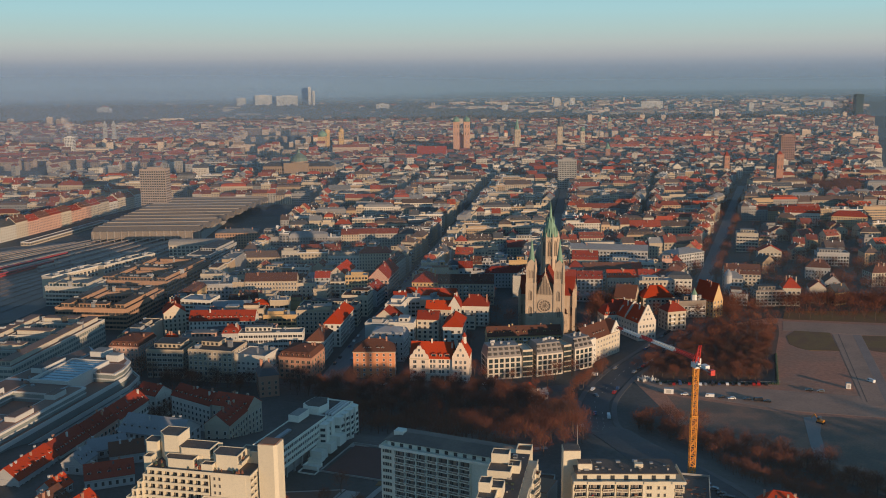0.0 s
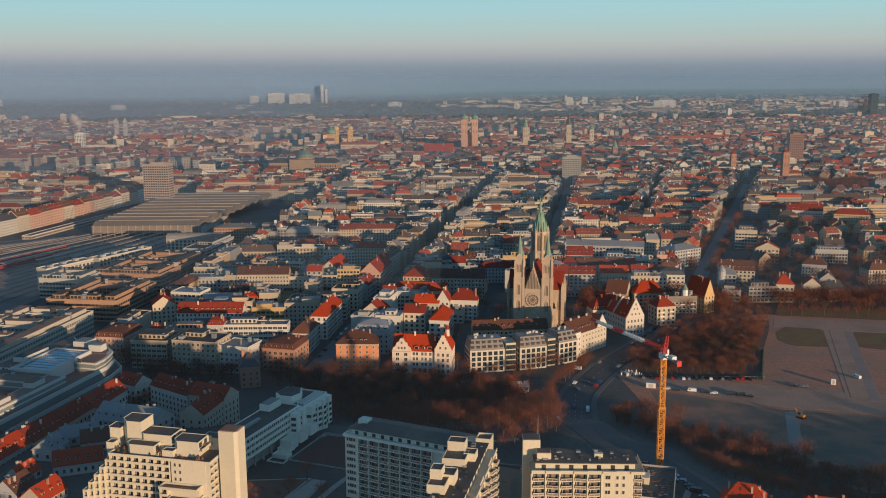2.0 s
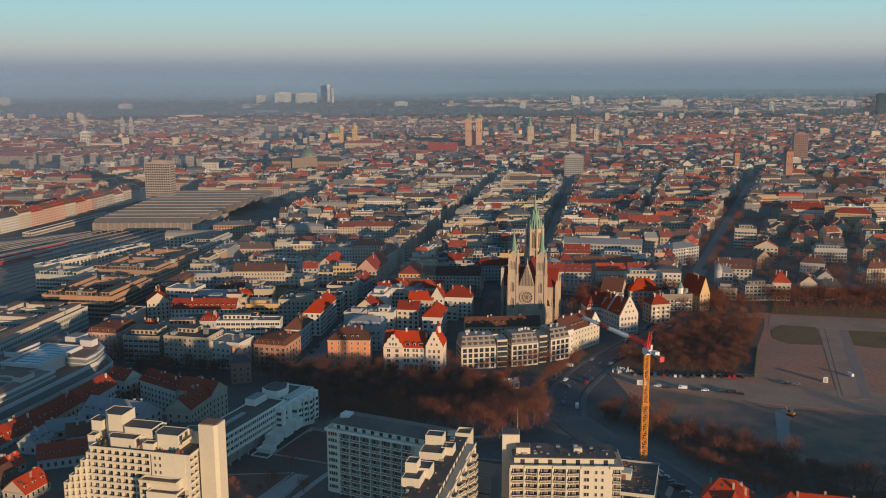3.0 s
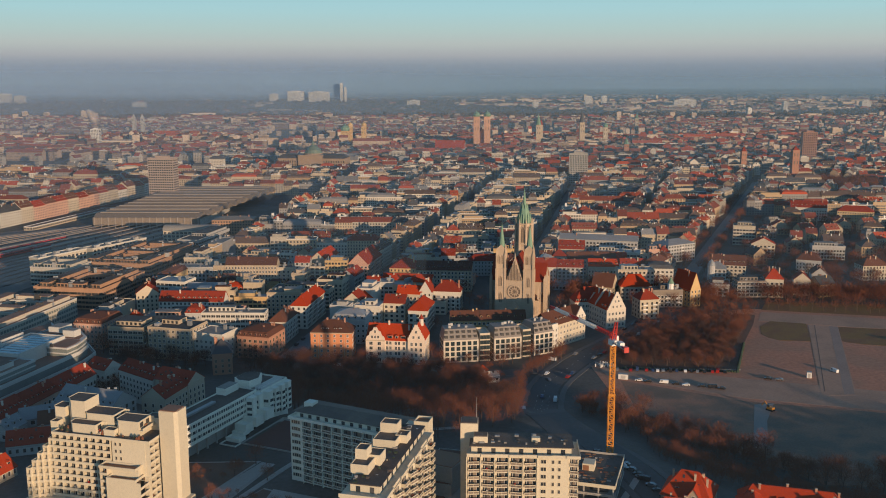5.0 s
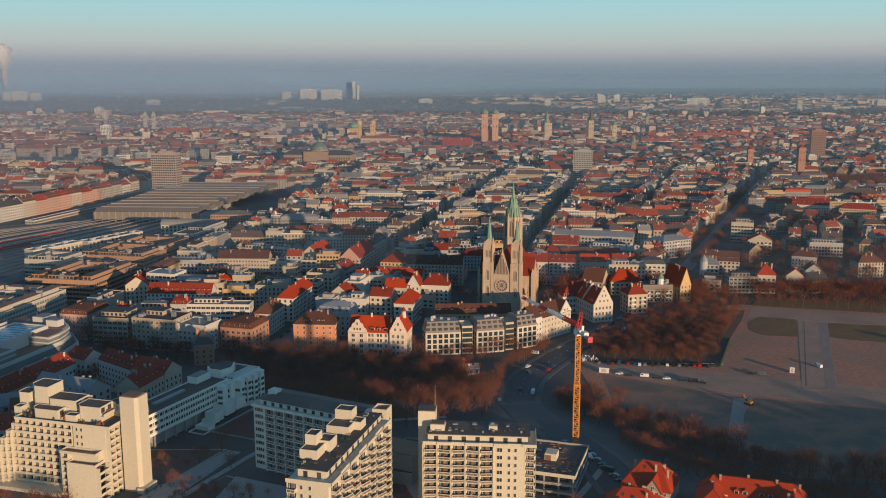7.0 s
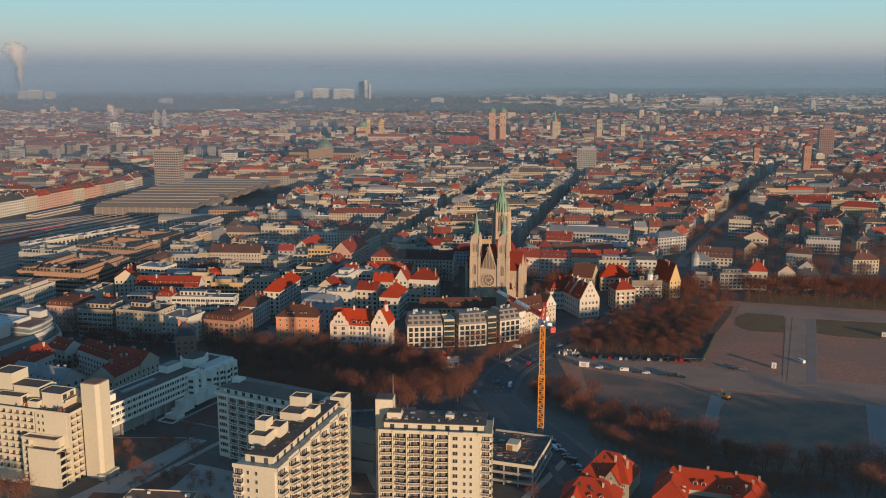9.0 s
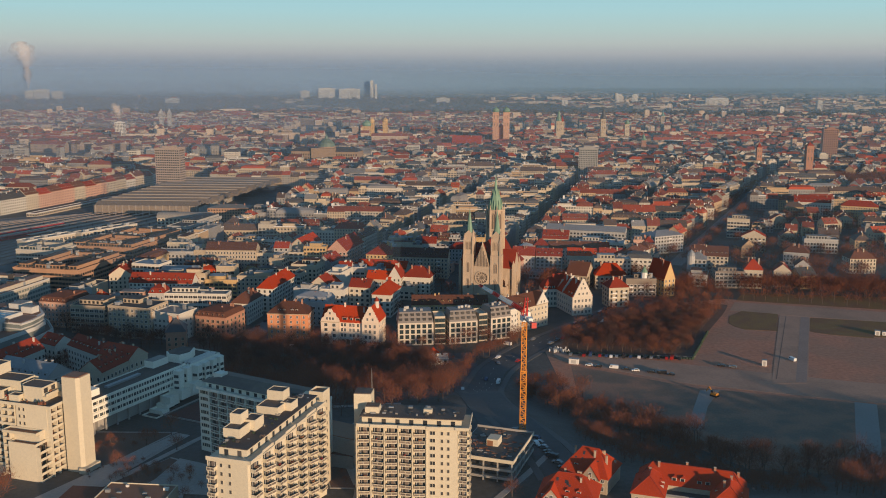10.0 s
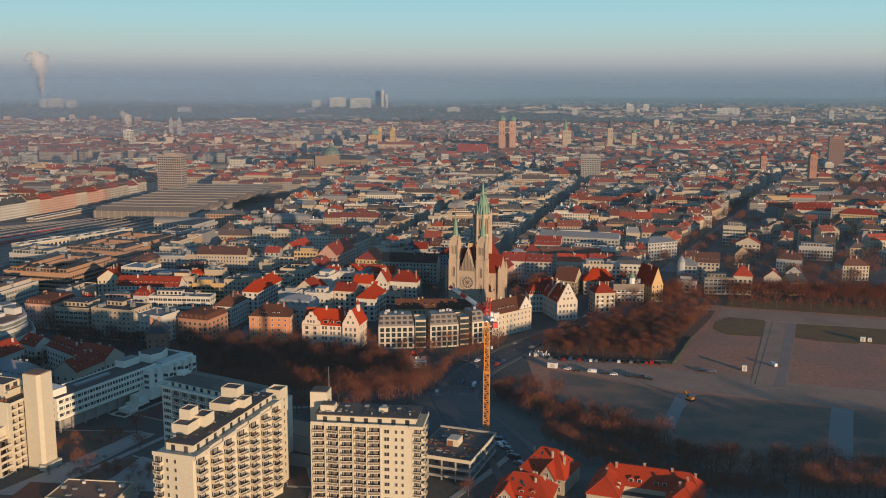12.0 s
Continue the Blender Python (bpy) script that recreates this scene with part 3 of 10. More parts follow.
def house_geo(G, w, d, h, roof, wall, tile, rng, lod, sides="flr", rh=None, dormers=None, glass=None):
    """Fills the geos of one house: wall, roof, window, dormer, chimney. Front is local -y, base at 0."""
    rh = rh or min(d * 0.42, 6.5) * rng.uniform(0.85, 1.1)
    glass = glass or (GLASS if lod == 2 else FAR_GLASS)
    fh = rng.uniform(3.0, 3.4)
    floors = max(1, int((h - 0.6) / fh))
    hw, hd = w / 2, d / 2
    W, R = G["wall"], G["roof"]
    if roof == "gable":
        W.profile_x([(-hd, -2), (hd, -2), (hd, h), (0, h + rh), (-hd, h)], -hw, hw, wall)
        roof_slab(R, w, d, h, rh, 0.45, tile)
    elif roof == "side":
        W.profile_y([(-hw, -2), (hw, -2), (hw, h), (0, h + rh), (-hw, h)], -hd, hd, wall)
        e = 0.45 * rh / hw
        x = hw + 0.45
        R.profile_y([(-x, h - e), (0, h + rh), (x, h - e), (x, h - e + 0.28), (0, h + rh + 0.28), (-x, h - e + 0.28)], -hd - 0.2, hd + 0.2, tile)
    elif roof == "hip":
        W.box(-hw, -hd, -2, hw, hd, h, wall)
        hip(R, w, d, h, rh, 0.5, tile, inset=hd * 0.9)
    elif roof == "mansard":
        W.box(-hw, -hd, -2, hw, hd, h, wall)
        frustum(R, w, d, h, 3.0, 1.5, tile)
        hip(R, w - 3.0, d - 3.0, h + 3.02, min(rh * 0.4, 2.4), 0.0, tile)
    else:
        W.box(-hw, -hd, -2, hw, hd, h, wall)
        ring(G["parapet"], hw, hd, h + 0.003, 0.7, 0.35, wall if lod == 2 or rng.random() < 0.5 else FRAME)
        R.box(-hw + 0.36, -hd + 0.36, h - 0.3, hw - 0.36, hd - 0.36, h + 0.15, tile)
        if rng.random() < 0.75 and w > 8 and d > 8:
            a, b = hw * rng.uniform(0.35, 0.75), hd * rng.uniform(0.4, 0.7)
            cx, cy = rng.uniform(-1, 1) * (hw - a - 1), rng.uniform(0.0, 1) * (hd - b - 0.8)
            G["penthouse"].box(cx - a, cy - b, h + 0.16, cx + a, cy + b, h + 2.9, wall)
            G["penthouse"].box(cx - a - 0.3, cy - b - 0.3, h + 2.91, cx + a + 0.3, cy + b + 0.3, h + 3.15, tile)
            window_row(G["window"], "f", cx - a, cx + a, cy - b, h - 0.4, 1, 3, 1.6, 1.8, 2.4, glass)
        for _ in range(rng.randint(2, 5) if lod else 1):
            s = rng.uniform(0.4, 1.4)
            x, y = rng.uniform(-0.8, 0.8) * hw, rng.uniform(-0.8, 0.8) * hd
            add_chimney(G, x, y, s, s * 0.7, h + 0.1, h + rng.uniform(1.2, 4.2), ZINC if lod else wall)
    if lod == 2:
        for c, z, e, t in ((G["cornice"], h - 0.55, 0.22, 0.45), (G["course"], 3.6, 0.10, 0.3)):
            o = [(-hw - e, -hd - e), (hw + e, -hd - e), (hw + e, hd + e), (-hw - e, hd + e)]
            c.prism(o, z, z + t, wall, cap=True)
    ww, gap = rng.choice(((2.75, 3.0), (2.75, 3.0), (1.9, 2.5), (1.5, 2.9)) if roof == "flat" else ((1.1, 2.5), (1.2, 2.8), (1.5, 2.9), (1.9, 3.2)))
    wh = rng.uniform(1.6, 1.9)
    rim = (FRAME if rng.random() < 0.6 else None) if lod == 2 else None
    if G.get("fine"):                                      # the nearest fronts have windows of their own
        n = max(1, int((w - 1.0) / gap))
        me = window_mesh(ww, wh, rim or SAND)
        G["placed"] += [("window", me, pose(-hw + (i + 0.5) * w / n, -hd, 1.3 + k * fh)) for k in range(floors) for i in range(n)]
        n = max(1, int((d - 1.0) / (gap * 1.2)))
        G["placed"] += [("window", me, pose(hw, -hd + (i + 0.5) * d / n, 1.3 + k * fh, 0, 0, 90)) for k in range(floors) for i in range(n)]
        sides = sides.replace("f", "").replace("r", "")
    if "f" in sides:
        window_row(G["window"], "f", -hw, hw, -hd, 0.4, floors, fh, ww, wh, gap, glass, rim)
    if "b" in sides:
        window_row(G["window"], "b", -hw, hw, hd, 0.4, floors, fh, ww, wh, gap, glass, rim)
    if "r" in sides:
        window_row(G["window"], "r", -hd, hd, hw, 0.4, floors, fh, ww, wh, gap * 1.2, glass, rim)
    if "l" in sides:
        window_row(G["window"], "l", -hd, hd, -hw, 0.4, floors, fh, ww, wh, gap * 1.2, glass, rim)
    if lod >= 1 and roof == "gable":
        for _ in range(rng.randint(0, 4)):
            x, t = rng.uniform(-0.85, 0.85) * hw, rng.uniform(0.45, 0.75)
            y0, y1 = -hd * (1 - t), -hd * (1 - t) + 1.0
            z0, z1 = h + rh * t + 0.33, h + rh * (t + 1.0 / hd) + 0.33
            G["window"].add([(x - 0.4, y0, z0), (x + 0.4, y0, z0), (x + 0.4, y1, z1), (x - 0.4, y1, z1)], [(0, 1, 2, 3)], glass)
    if lod >= 1 and "f" in sides and rng.random() < 0.3:
        n = rng.randint(1, 3)
        for k in range(n):
            x = -hw + (k + 0.5) * w / n
            for fl_ in range(1, floors):
                z = 0.4 + fl_ * fh + 0.5
                b = G["balcony"]
                b.box(x - 1.6, -hd - 1.3, z - 0.15, x + 1.6, -hd - 0.06, z, wall)
                b.box(x - 1.6, -hd - 1.3, z, x + 1.6, -hd - 1.2, z + 0.95, FRAME if lod == 2 else wall)
    if lod >= 1 and roof in ("gable", "mansard", "hip", "side"):
        top = h + (rh if roof != "mansard" else 4.5)
        for _ in range(rng.randint(2, 5)):
            x, y = rng.uniform(-0.85, 0.85) * hw, rng.uniform(-0.35, 0.35) * hd
            if roof == "side":
                x *= 0.3
            add_chimney(G, x, y, 0.45, 0.35, h + 0.5, top + rng.uniform(0.5, 1.3), BRICK if rng.random() < 0.5 else wall)
        if roof in ("gable", "mansard") and (dormers if dormers is not None else rng.random() < 0.7):
            n = max(1, int(w / rng.uniform(3.2, 5.0)))
            for k in range(n):
                x = -hw + (k + 0.5) * w / n
                at = (x, -hd * 0.72, h + rh * 0.2) if roof == "gable" else (x, -hd + 0.25, h + 0.5)
                if "placed" in G:
                    G["placed"].append(("dormer", dormer_mesh(wall, tile), pose(*at)))
                else:
                    dormer(G["dormer"], *at, wall, tile)


ROOF_WORDS = {"gable": "pitched", "side": "gable-fronted", "hip": "hipped", "mansard": "mansard", "flat": "flat"}


def mat_words(m):
    return m.name.replace("_", " ").replace(" roof", "")


def house(x, y, w, d, rot, h, roof="gable", wall=None, tile=None, lod=2, sides="flr", rh=None, dormers=None, label="", name="town_house", z=None,
          group="town houses", seed=None, glass=None):
    rng = random.Random(seed if seed is not None else int(x * 13.7 + y * 7.3 + w * 101))
    wall, tile = wall or WALLS[0], tile or ROOFS[1]
    base = gz(x, y) if z is None else z
    G = {k: Geo() for k in HOUSE_PARTS}
    if lod == 2:
        G["placed"] = []
        G["fine"] = -140 < y < -70 and z is None
    house_geo(G, w, d, h, roof, wall, tile, rng, lod, sides, rh, dormers, glass)
    top = G["wall"].put(name, None, label or "%s town house with %s %s roof" % (mat_words(wall), mat_words(tile), ROOF_WORDS[roof]), "house", group, m=pose(x, y, base, 0, 0, rot))
    G["roof"].put("roof", top)
    for k, part_name, sort in (("window", "window_panes", "stuff"), ("dormer", "dormers", "stuff"), ("chimney", "chimneys", "stuff"), ("parapet", "parapet", ""), ("penthouse", "penthouse", ""),
                               ("cornice", "cornice", ""), ("course", "string_course", ""), ("balcony", "balconies", "stuff")):
        if G[k].f:
            G[k].put(part_name, top, kind=sort)
    for part_name, me, m in G.get("placed", ()):
        shared(part_name, me, top, m)
    take(x, y, w, d, rot)
    return top


def window_mesh(w, h, frame=FRAME, glass=GLASS, bar=True):
    """A pane in its frame, the frame standing proud of the wall; faces -y, hung at its lower middle."""
    g = Geo()
    f = 0.12
    g.box(-w / 2 - f, -0.10, -f, -w / 2, 0.02, h + f, frame)
    g.box(w / 2, -0.10, -f, w / 2 + f, 0.02, h + f, frame)
    g.box(-w / 2, -0.14, -f, w / 2, 0.02, 0, frame)
    g.box(-w / 2, -0.10, h, w / 2, 0.02, h + f, frame)
    if bar:
        g.box(-0.05, -0.07, 0, 0.05, 0.0, h, frame)
    g.add([(-w / 2, -0.03, 0), (w / 2, -0.03, 0), (w / 2, -0.03, h), (-w / 2, -0.03, h)], [(0, 1, 2, 3)], glass)
    return g.mesh("window")


WIN_SMALL, WIN_TALL, WIN_WIDE = window_mesh(1.1, 1.6), window_mesh(1.3, 2.0), window_mesh(2.0, 1.9)
WIN_DARK = window_mesh(2.1, 2.25, frame=DARK, glass=SHADE_GLASS)


def windows(top, me, side, at, places):
    """Single windows on a wall; places are (along, sill height)."""
    for a, z in places:
        if side == "f":
            m = pose(a, at, z)
        elif side == "r":
            m = pose(at, a, z, 0, 0, 90)
        else:
            m = pose(at, a, z, 0, 0, -90)
        shared("window", me, top, m)


def grid(a0, a1, n, z0, fh, floors):
    return [(a0 + (i + 0.5) * (a1 - a0) / n, z0 + k * fh) for k in range(floors) for i in range(n)]


# ---------------------------------------------------------------- trees
def tree_meshes(seed, height, radius, twigs, mat, low=0.22, sliver=(0.9, 2.2, 0.038), plain=False):
    """A tapered trunk with limbs, and a crown of many thin twigs that leave gaps."""
    rng = random.Random(seed)
    g, c = Geo(), Geo()
    g.cone(0, 0, -0.5, height * 0.45, 0.32, 0.18, BARK, 7)
    tips = []
    for k in range(9):
        a = 2 * math.pi * k / 9 + rng.uniform(-0.3, 0.3)
        z0 = height * rng.uniform(0.25, 0.45)
        r, z1 = radius * rng.uniform(0.45, 0.85), height * rng.uniform(0.55, 0.92)
        mid = (r * 0.5 * math.cos(a), r * 0.5 * math.sin(a), (z0 + z1) / 2)
        tip = (r * math.cos(a), r * math.sin(a), z1)
        if not plain:
            g.beam((0, 0, z0), mid, 0.11, BARK)
            g.beam(mid, tip, 0.06, BARK)
        elif k % 3 == 0:
            g.beam((0, 0, z0), tip, 0.09, BARK)
        tips.append(tip)
    clumps = [(Vector(t), radius * rng.uniform(0.3, 0.5)) for t in tips] + [(Vector((rng.uniform(-0.3, 0.3) * radius, rng.uniform(-0.3, 0.3) * radius, height * rng.uniform(0.6, 0.9))), radius * 0.5) for _ in range(5)]
    clumps += [(Vector((rng.uniform(-0.75, 0.75) * radius, rng.uniform(-0.75, 0.75) * radius, height * rng.uniform(0.38, 0.85))), radius * rng.uniform(0.35, 0.6)) for _ in range(9)]
    v, f = [], []
    for k in range(twigs):
        p, r = rng.choice(clumps)
        q = p + Vector((rng.gauss(0, 1), rng.gauss(0, 1), rng.gauss(0, 0.75))) * r * 0.85
        if q.z < height * low:
            q.z = height * low + rng.random()
        d = (q - Vector((0, 0, height * 0.45))).normalized() + Vector((rng.uniform(-0.8, 0.8), rng.uniform(-0.8, 0.8), rng.uniform(-0.3, 0.8)))
        d = d.normalized() * rng.uniform(sliver[0], sliver[1])
        s = d.cross(Vector((rng.random() - 0.5, rng.random() - 0.5, rng.random() - 0.5))).normalized() * sliver[2]
        n = len(v)
        v += [tuple(q - s), tuple(q + s), tuple(q + d)]
        f.append((n, n + 1, n + 2))
    c.add(v, f, mat)
    return g.mesh("trunk"), c.mesh("crown")


TREE_FORMS = ((11, 13, 4.6, 2500, TWIG), (12, 15, 5.2, 2700, TWIG), (13, 11, 4.0, 2200, BEECH), (14, 14, 4.4, 2500, TWIG), (15, 9, 3.4, 1800, BEECH), (16, 16, 5.0, 2700, TWIG))
TREE_KINDS = [tree_meshes(*f, low=0.12 if f[0] == 15 else 0.22) for f in TREE_FORMS]
MID_KINDS = [tree_meshes(a, h, r, n // 3, mat, sliver=(0.9, 2.2, 0.06), plain=True) for a, h, r, n, mat in TREE_FORMS]
FAR_KINDS = [tree_meshes(a, h, r, n // 8, mat, sliver=(1.2, 2.6, 0.13), plain=True) for a, h, r, n, mat in TREE_FORMS]
TREE_LABELS = ["bare broad-crowned winter tree with reddish brown twigs", "tall bare winter tree with brown twigs", "round tree holding rust-coloured dry leaves",
               "bare winter tree with dense reddish twigs", "small tree with rust-coloured dry leaves", "tall bare spreading winter tree"]
TREES = 0
REST = {"trunk": Geo(), "crown": Geo()}


def tree(x, y, kind, size, turn, z=None, single=True):
    """A tree of its own, or one more in the joined rest."""
    global TREES
    base = gz(x, y) if z is None else z
    m = pose(x, y, base, 0, 0, turn) @ Matrix.Scale(size, 4)
    if single and TREES < 300:
        TREES += 1
        ob = thing("tree", m, TREE_LABELS[kind], "tree", "bare trees")
        shared("trunk", TREE_KINDS[kind][0], ob, Matrix())
        shared("crown", TREE_KINDS[kind][1], ob, Matrix())
        return
    for k, me in zip(("trunk", "crown"), (MID_KINDS if y < -95 else FAR_KINDS)[kind]):
        g = REST[k]
        g.m = m
        g.add([tuple(v.co) for v in me.vertices], [tuple(p.vertices) for p in me.polygons], me.materials[0])


def inside(x, y, poly):
    hit = False
    for (x0, y0), (x1, y1) in zip(poly, poly[1:] + poly[:1]):
        if (y0 > y) != (y1 > y) and x < (x1 - x0) * (y - y0) / (y1 - y0) + x0:
            hit = not hit
    return hit


def wood(poly, gap, seed, kinds, size=(0.8, 1.15), keep=None):
    rng = random.Random(seed)
    x0, x1 = min(p[0] for p in poly), max(p[0] for p in poly)
    y0, y1 = min(p[1] for p in poly), max(p[1] for p in poly)
    y = y0
    while y < y1:
        x = x0 + rng.random() * gap
        while x < x1:
            a, b = x + rng.uniform(-0.35, 0.35) * gap, y + rng.uniform(-0.35, 0.35) * gap
            if inside(a, b, poly) and (keep is None or keep(a, b)):
                tree(a, b, rng.choice(kinds), rng.uniform(*size), rng.uniform(0, 360))
            x += gap
        y += gap * 0.9


# ---------------------------------------------------------------- cars
def car_mesh(paint, van=False):
    b, c = Geo(), Geo()
    if van:
        b.profile_y([(-0.95, 0.35), (0.95, 0.35), (0.95, 1.2), (0.85, 2.1), (-0.85, 2.1), (-0.95, 1.2)], -2.4, 2.2, paint)
        b.profile_x([(2.2, 0.35), (2.7, 0.4), (2.65, 1.0), (2.2, 1.9)], -0.9, 0.9, paint)
        c.box(-0.97, 0.9, 1.25, 0.97, 2.0, 1.9, GLASS)
    else:
        b.profile_x([(-2.2, 0.3), (2.2, 0.3), (2.25, 0.7), (2.0, 0.88), (1.0, 0.95), (0.35, 1.42), (-1.2, 1.45), (-1.9, 0.98), (-2.2, 0.9)], -0.87, 0.87, paint)
        c.profile_x([(0.82, 0.98), (0.28, 1.36), (-1.15, 1.39), (-1.72, 0.98)], -0.89, 0.89, GLASS)
    return b.mesh("body"), c.mesh("glazing")


WHEEL = Geo(Matrix.Rotation(math.pi / 2, 4, "Y")).cone(0, 0, -0.11, 0.11, 0.33, 0.33, TYRE, 10).mesh("wheel")
CAR_MESHES = [car_mesh(m) for m in CARS]
VAN_MESHES = [car_mesh(m, True) for m in CARS]
CAR_WORDS = ["white", "black", "silver", "red", "dark blue"]


def car(x, y, rot, k, van=False, lift=0.15):
    body, glazing = (VAN_MESHES if van else CAR_MESHES)[k]
    ob = thing("van" if van else "car", pose(x, y, gz(x, y) + lift, 0, 0, rot), "%s parked %s on asphalt" % (CAR_WORDS[k], "delivery van" if van else "passenger car"), "van" if van else "car", "parked vehicles")
    shared("body", body, ob, Matrix())
    shared("glazing", glazing, ob, Matrix())
    for sx in (-0.8, 0.8):
        for sy in (-1.35, 1.35):
            shared("wheel", WHEEL, ob, pose(sx, sy, 0.33))


# ---------------------------------------------------------------- the great church
WORN_FELT = material("weathered_roof_felt", (0.125, 0.095, 0.075), second=(0.075, 0.062, 0.055), patch=True, stain=0.6, scale=0.35, bump=0.3, rough=0.95)


def lancet(w, h, depth=0.25):
    """A pointed opening in its moulding; faces -y."""
    g = Geo()
    n = 5
    arch = [(-w / 2, 0), (w / 2, 0)] + [(w / 2 * math.cos(a * math.pi / 2 / n), h * 0.68 + h * 0.32 * math.sin(a * math.pi / 2 / n)) for a in range(n + 1)] + \
           [(-w / 2 * math.cos(a * math.pi / 2 / n), h * 0.68 + h * 0.32 * math.sin(a * math.pi / 2 / n)) for a in range(n - 1, -1, -1)]
    g.add([(x, -0.06, z) for x, z in arch], [tuple(range(len(arch)))], STONE_DARK)
    for (x0, z0), (x1, z1) in zip(arch[1:], arch[2:] + arch[:1]):
        g.beam((x0, -0.1, z0), (x1, -0.1, z1), 0.22, STONE)
    g.box(-0.12, -0.22, 0, 0.12, 0, h * 0.95, STONE)
    return g.mesh("lancet_window")


def church():
    top = thing("church", pose(11.5, -15.5, 0, 0, 0, -13), "pale limestone gothic church with green copper spires and red roofs", "church")
    L1, L2, L3 = lancet(2.2, 7.5), lancet(1.6, 6.0), lancet(3.4, 12)
    # west towers
    for s in (-1, 1):
        x = 10.1 * s
        g = Geo()
        g.box(x - 3.4, 0.6, -1, x + 3.4, 7.4, 38, STONE)
        g.box(x - 2.7, 1.3, 38, x + 2.7, 6.7, 53, STONE)
        for z in (12, 23, 37.6):
            g.box(x - 3.6, 0.4, z, x + 3.6, 7.6, z + 0.5, STONE)
        g.box(x - 2.95, 1.05, 52.4, x + 2.95, 6.95, 53, STONE)
        for cx in (x - 3.1, x + 3.1):
            for cy in (0.9, 7.1):
                g.box(cx - 0.75, cy - 0.75, -1, cx + 0.75, cy + 0.75, 38, STONE)
                g.box(cx - 0.5, cy - 0.5, 38, cx + 0.5, cy + 0.5, 47, STONE)
                g.cone(cx, cy, 47, 53.5, 0.8, 0, STONE, 4, math.pi / 4)
        for side, (gx, gy) in enumerate(((x, 1.2), (x, 6.8), (x - 2.8, 4), (x + 2.8, 4))):
            flat = [(-2.6, 53), (2.6, 53), (0, 55.6)]
            if side < 2:
                g.profile_y([(gx + u, v) for u, v in flat], gy - 0.2, gy + 0.2, STONE)
            else:
                g.profile_x([(gy + u, v) for u, v in flat], gx - 0.2, gx + 0.2, STONE)
        tower = g.put("west_tower", top)
        sp = Geo()
        sp.cone(x, 4, 53, 55.5, 2.7, 2.2, COPPER, 8, math.pi / 8)
        sp.cone(x, 4, 55.5, 70.5, 2.2, 0.12, COPPER, 8, math.pi / 8)
        sp.cone(x, 4, 70.5, 73, 0.12, 0.05, DARK, 6)
        sp.put("spire", top, "weathered green copper spire")
        for z in (13.2, 25.2):
            shared("lancet_window", L1, tower, pose(x, 0.6, z))
            shared("lancet_window", L1, tower, pose(x + 3.4 * s, 4, z, 0, 0, 90 * s))
        for dx in (-1.15, 1.15):
            shared("lancet_window", L2, tower, pose(x + dx, 1.3, 41.5))
            shared("lancet_window", L2, tower, pose(x + 2.7 * s, 4 + dx, 41.5, 0, 0, 90 * s))
    # west front between the towers
    g = Geo()
    g.profile_y([(-6.1, -1), (6.1, -1), (6.1, 29), (0, 46), (-6.1, 29)], 0.8, 4, STONE)
    front = g.put("west_front", top)
    t = Geo()
    for k in range(-5, 6):
        hgt = 29.5 + (6.2 - abs(k) * 1.08) / 6.1 * 15.2
        t.box(k * 1.08 - 0.34, 0.55, 30, k * 1.08 + 0.34, 0.82, max(30.8, hgt - 1.2), STONE_DARK)
    for k in range(-6, 6):
        t.box(k * 1.08 + 0.40, 0.35, 29.6, k * 1.08 + 0.68, 0.82, 29.6 + max(0.6, (6.2 - abs(k + 0.5) * 1.08) / 6.1 * 14.6), STONE)
    t.put("gable_tracery", front)
    r = Geo()
    for k in range(24):
        a, b = 2 * math.pi * k / 24, 2 * math.pi * (k + 1) / 24
        r.beam((4.6 * math.cos(a), 0.6, 21.5 + 4.6 * math.sin(a)), (4.6 * math.cos(b), 0.6, 21.5 + 4.6 * math.sin(b)), 0.42, STONE)
        r.beam((2.4 * math.cos(a), 0.62, 21.5 + 2.4 * math.sin(a)), (2.4 * math.cos(b), 0.62, 21.5 + 2.4 * math.sin(b)), 0.2, STONE)
    for k in range(12):
        a = 2 * math.pi * k / 12
        r.beam((1.2 * math.cos(a), 0.64, 21.5 + 1.2 * math.sin(a)), (4.4 * math.cos(a), 0.64, 21.5 + 4.4 * math.sin(a)), 0.16, STONE)
    r.add([(4.5 * math.cos(k * math.pi / 12), 0.74, 21.5 + 4.5 * math.sin(k * math.pi / 12)) for k in range(24)], [tuple(range(24))], STONE_DARK)
    r.put("rose_window", front, "round stone tracery window")
    p = Geo()
    p.profile_y([(-5.2, -1), (5.2, -1), (5.2, 8), (0, 15), (-5.2, 8)], -1.5, 0.9, STONE)
    for x in (-3.2, 0, 3.2):
        p.box(x - 1.1, -1.58, -1, x + 1.1, -1.4, 6, STONE_DARK)
    p.put("portal", front)
    g = Geo()
    g.cone(0, 2.2, 46, 50, 0.5, 0.1, STONE, 6)
    g.put("finial", front)
    # nave, aisles and transept
    g = Geo()
    g.profile_y([(-10, -1), (10, -1), (10, 29), (0, 45), (-10, 29)], 8, 62, STONE)
    nave = g.put("nave", top)
    g = Geo()
    g.prism([(10 * math.cos(a * math.pi / 8), 62 + 10 * math.sin(a * math.pi / 8)) for a in range(9)], -1, 27, STONE)
    g.put("apse", top)
    g = Geo()
    g.box(-16, 8, -1, 16, 52, 14, STONE)
    g.put("aisle", top)
    g = Geo()
    g.profile_x([(16, -1), (34, -1), (34, 27), (25, 38.4), (16, 27)], -20, 20, STONE)
    g.put("transept", top)

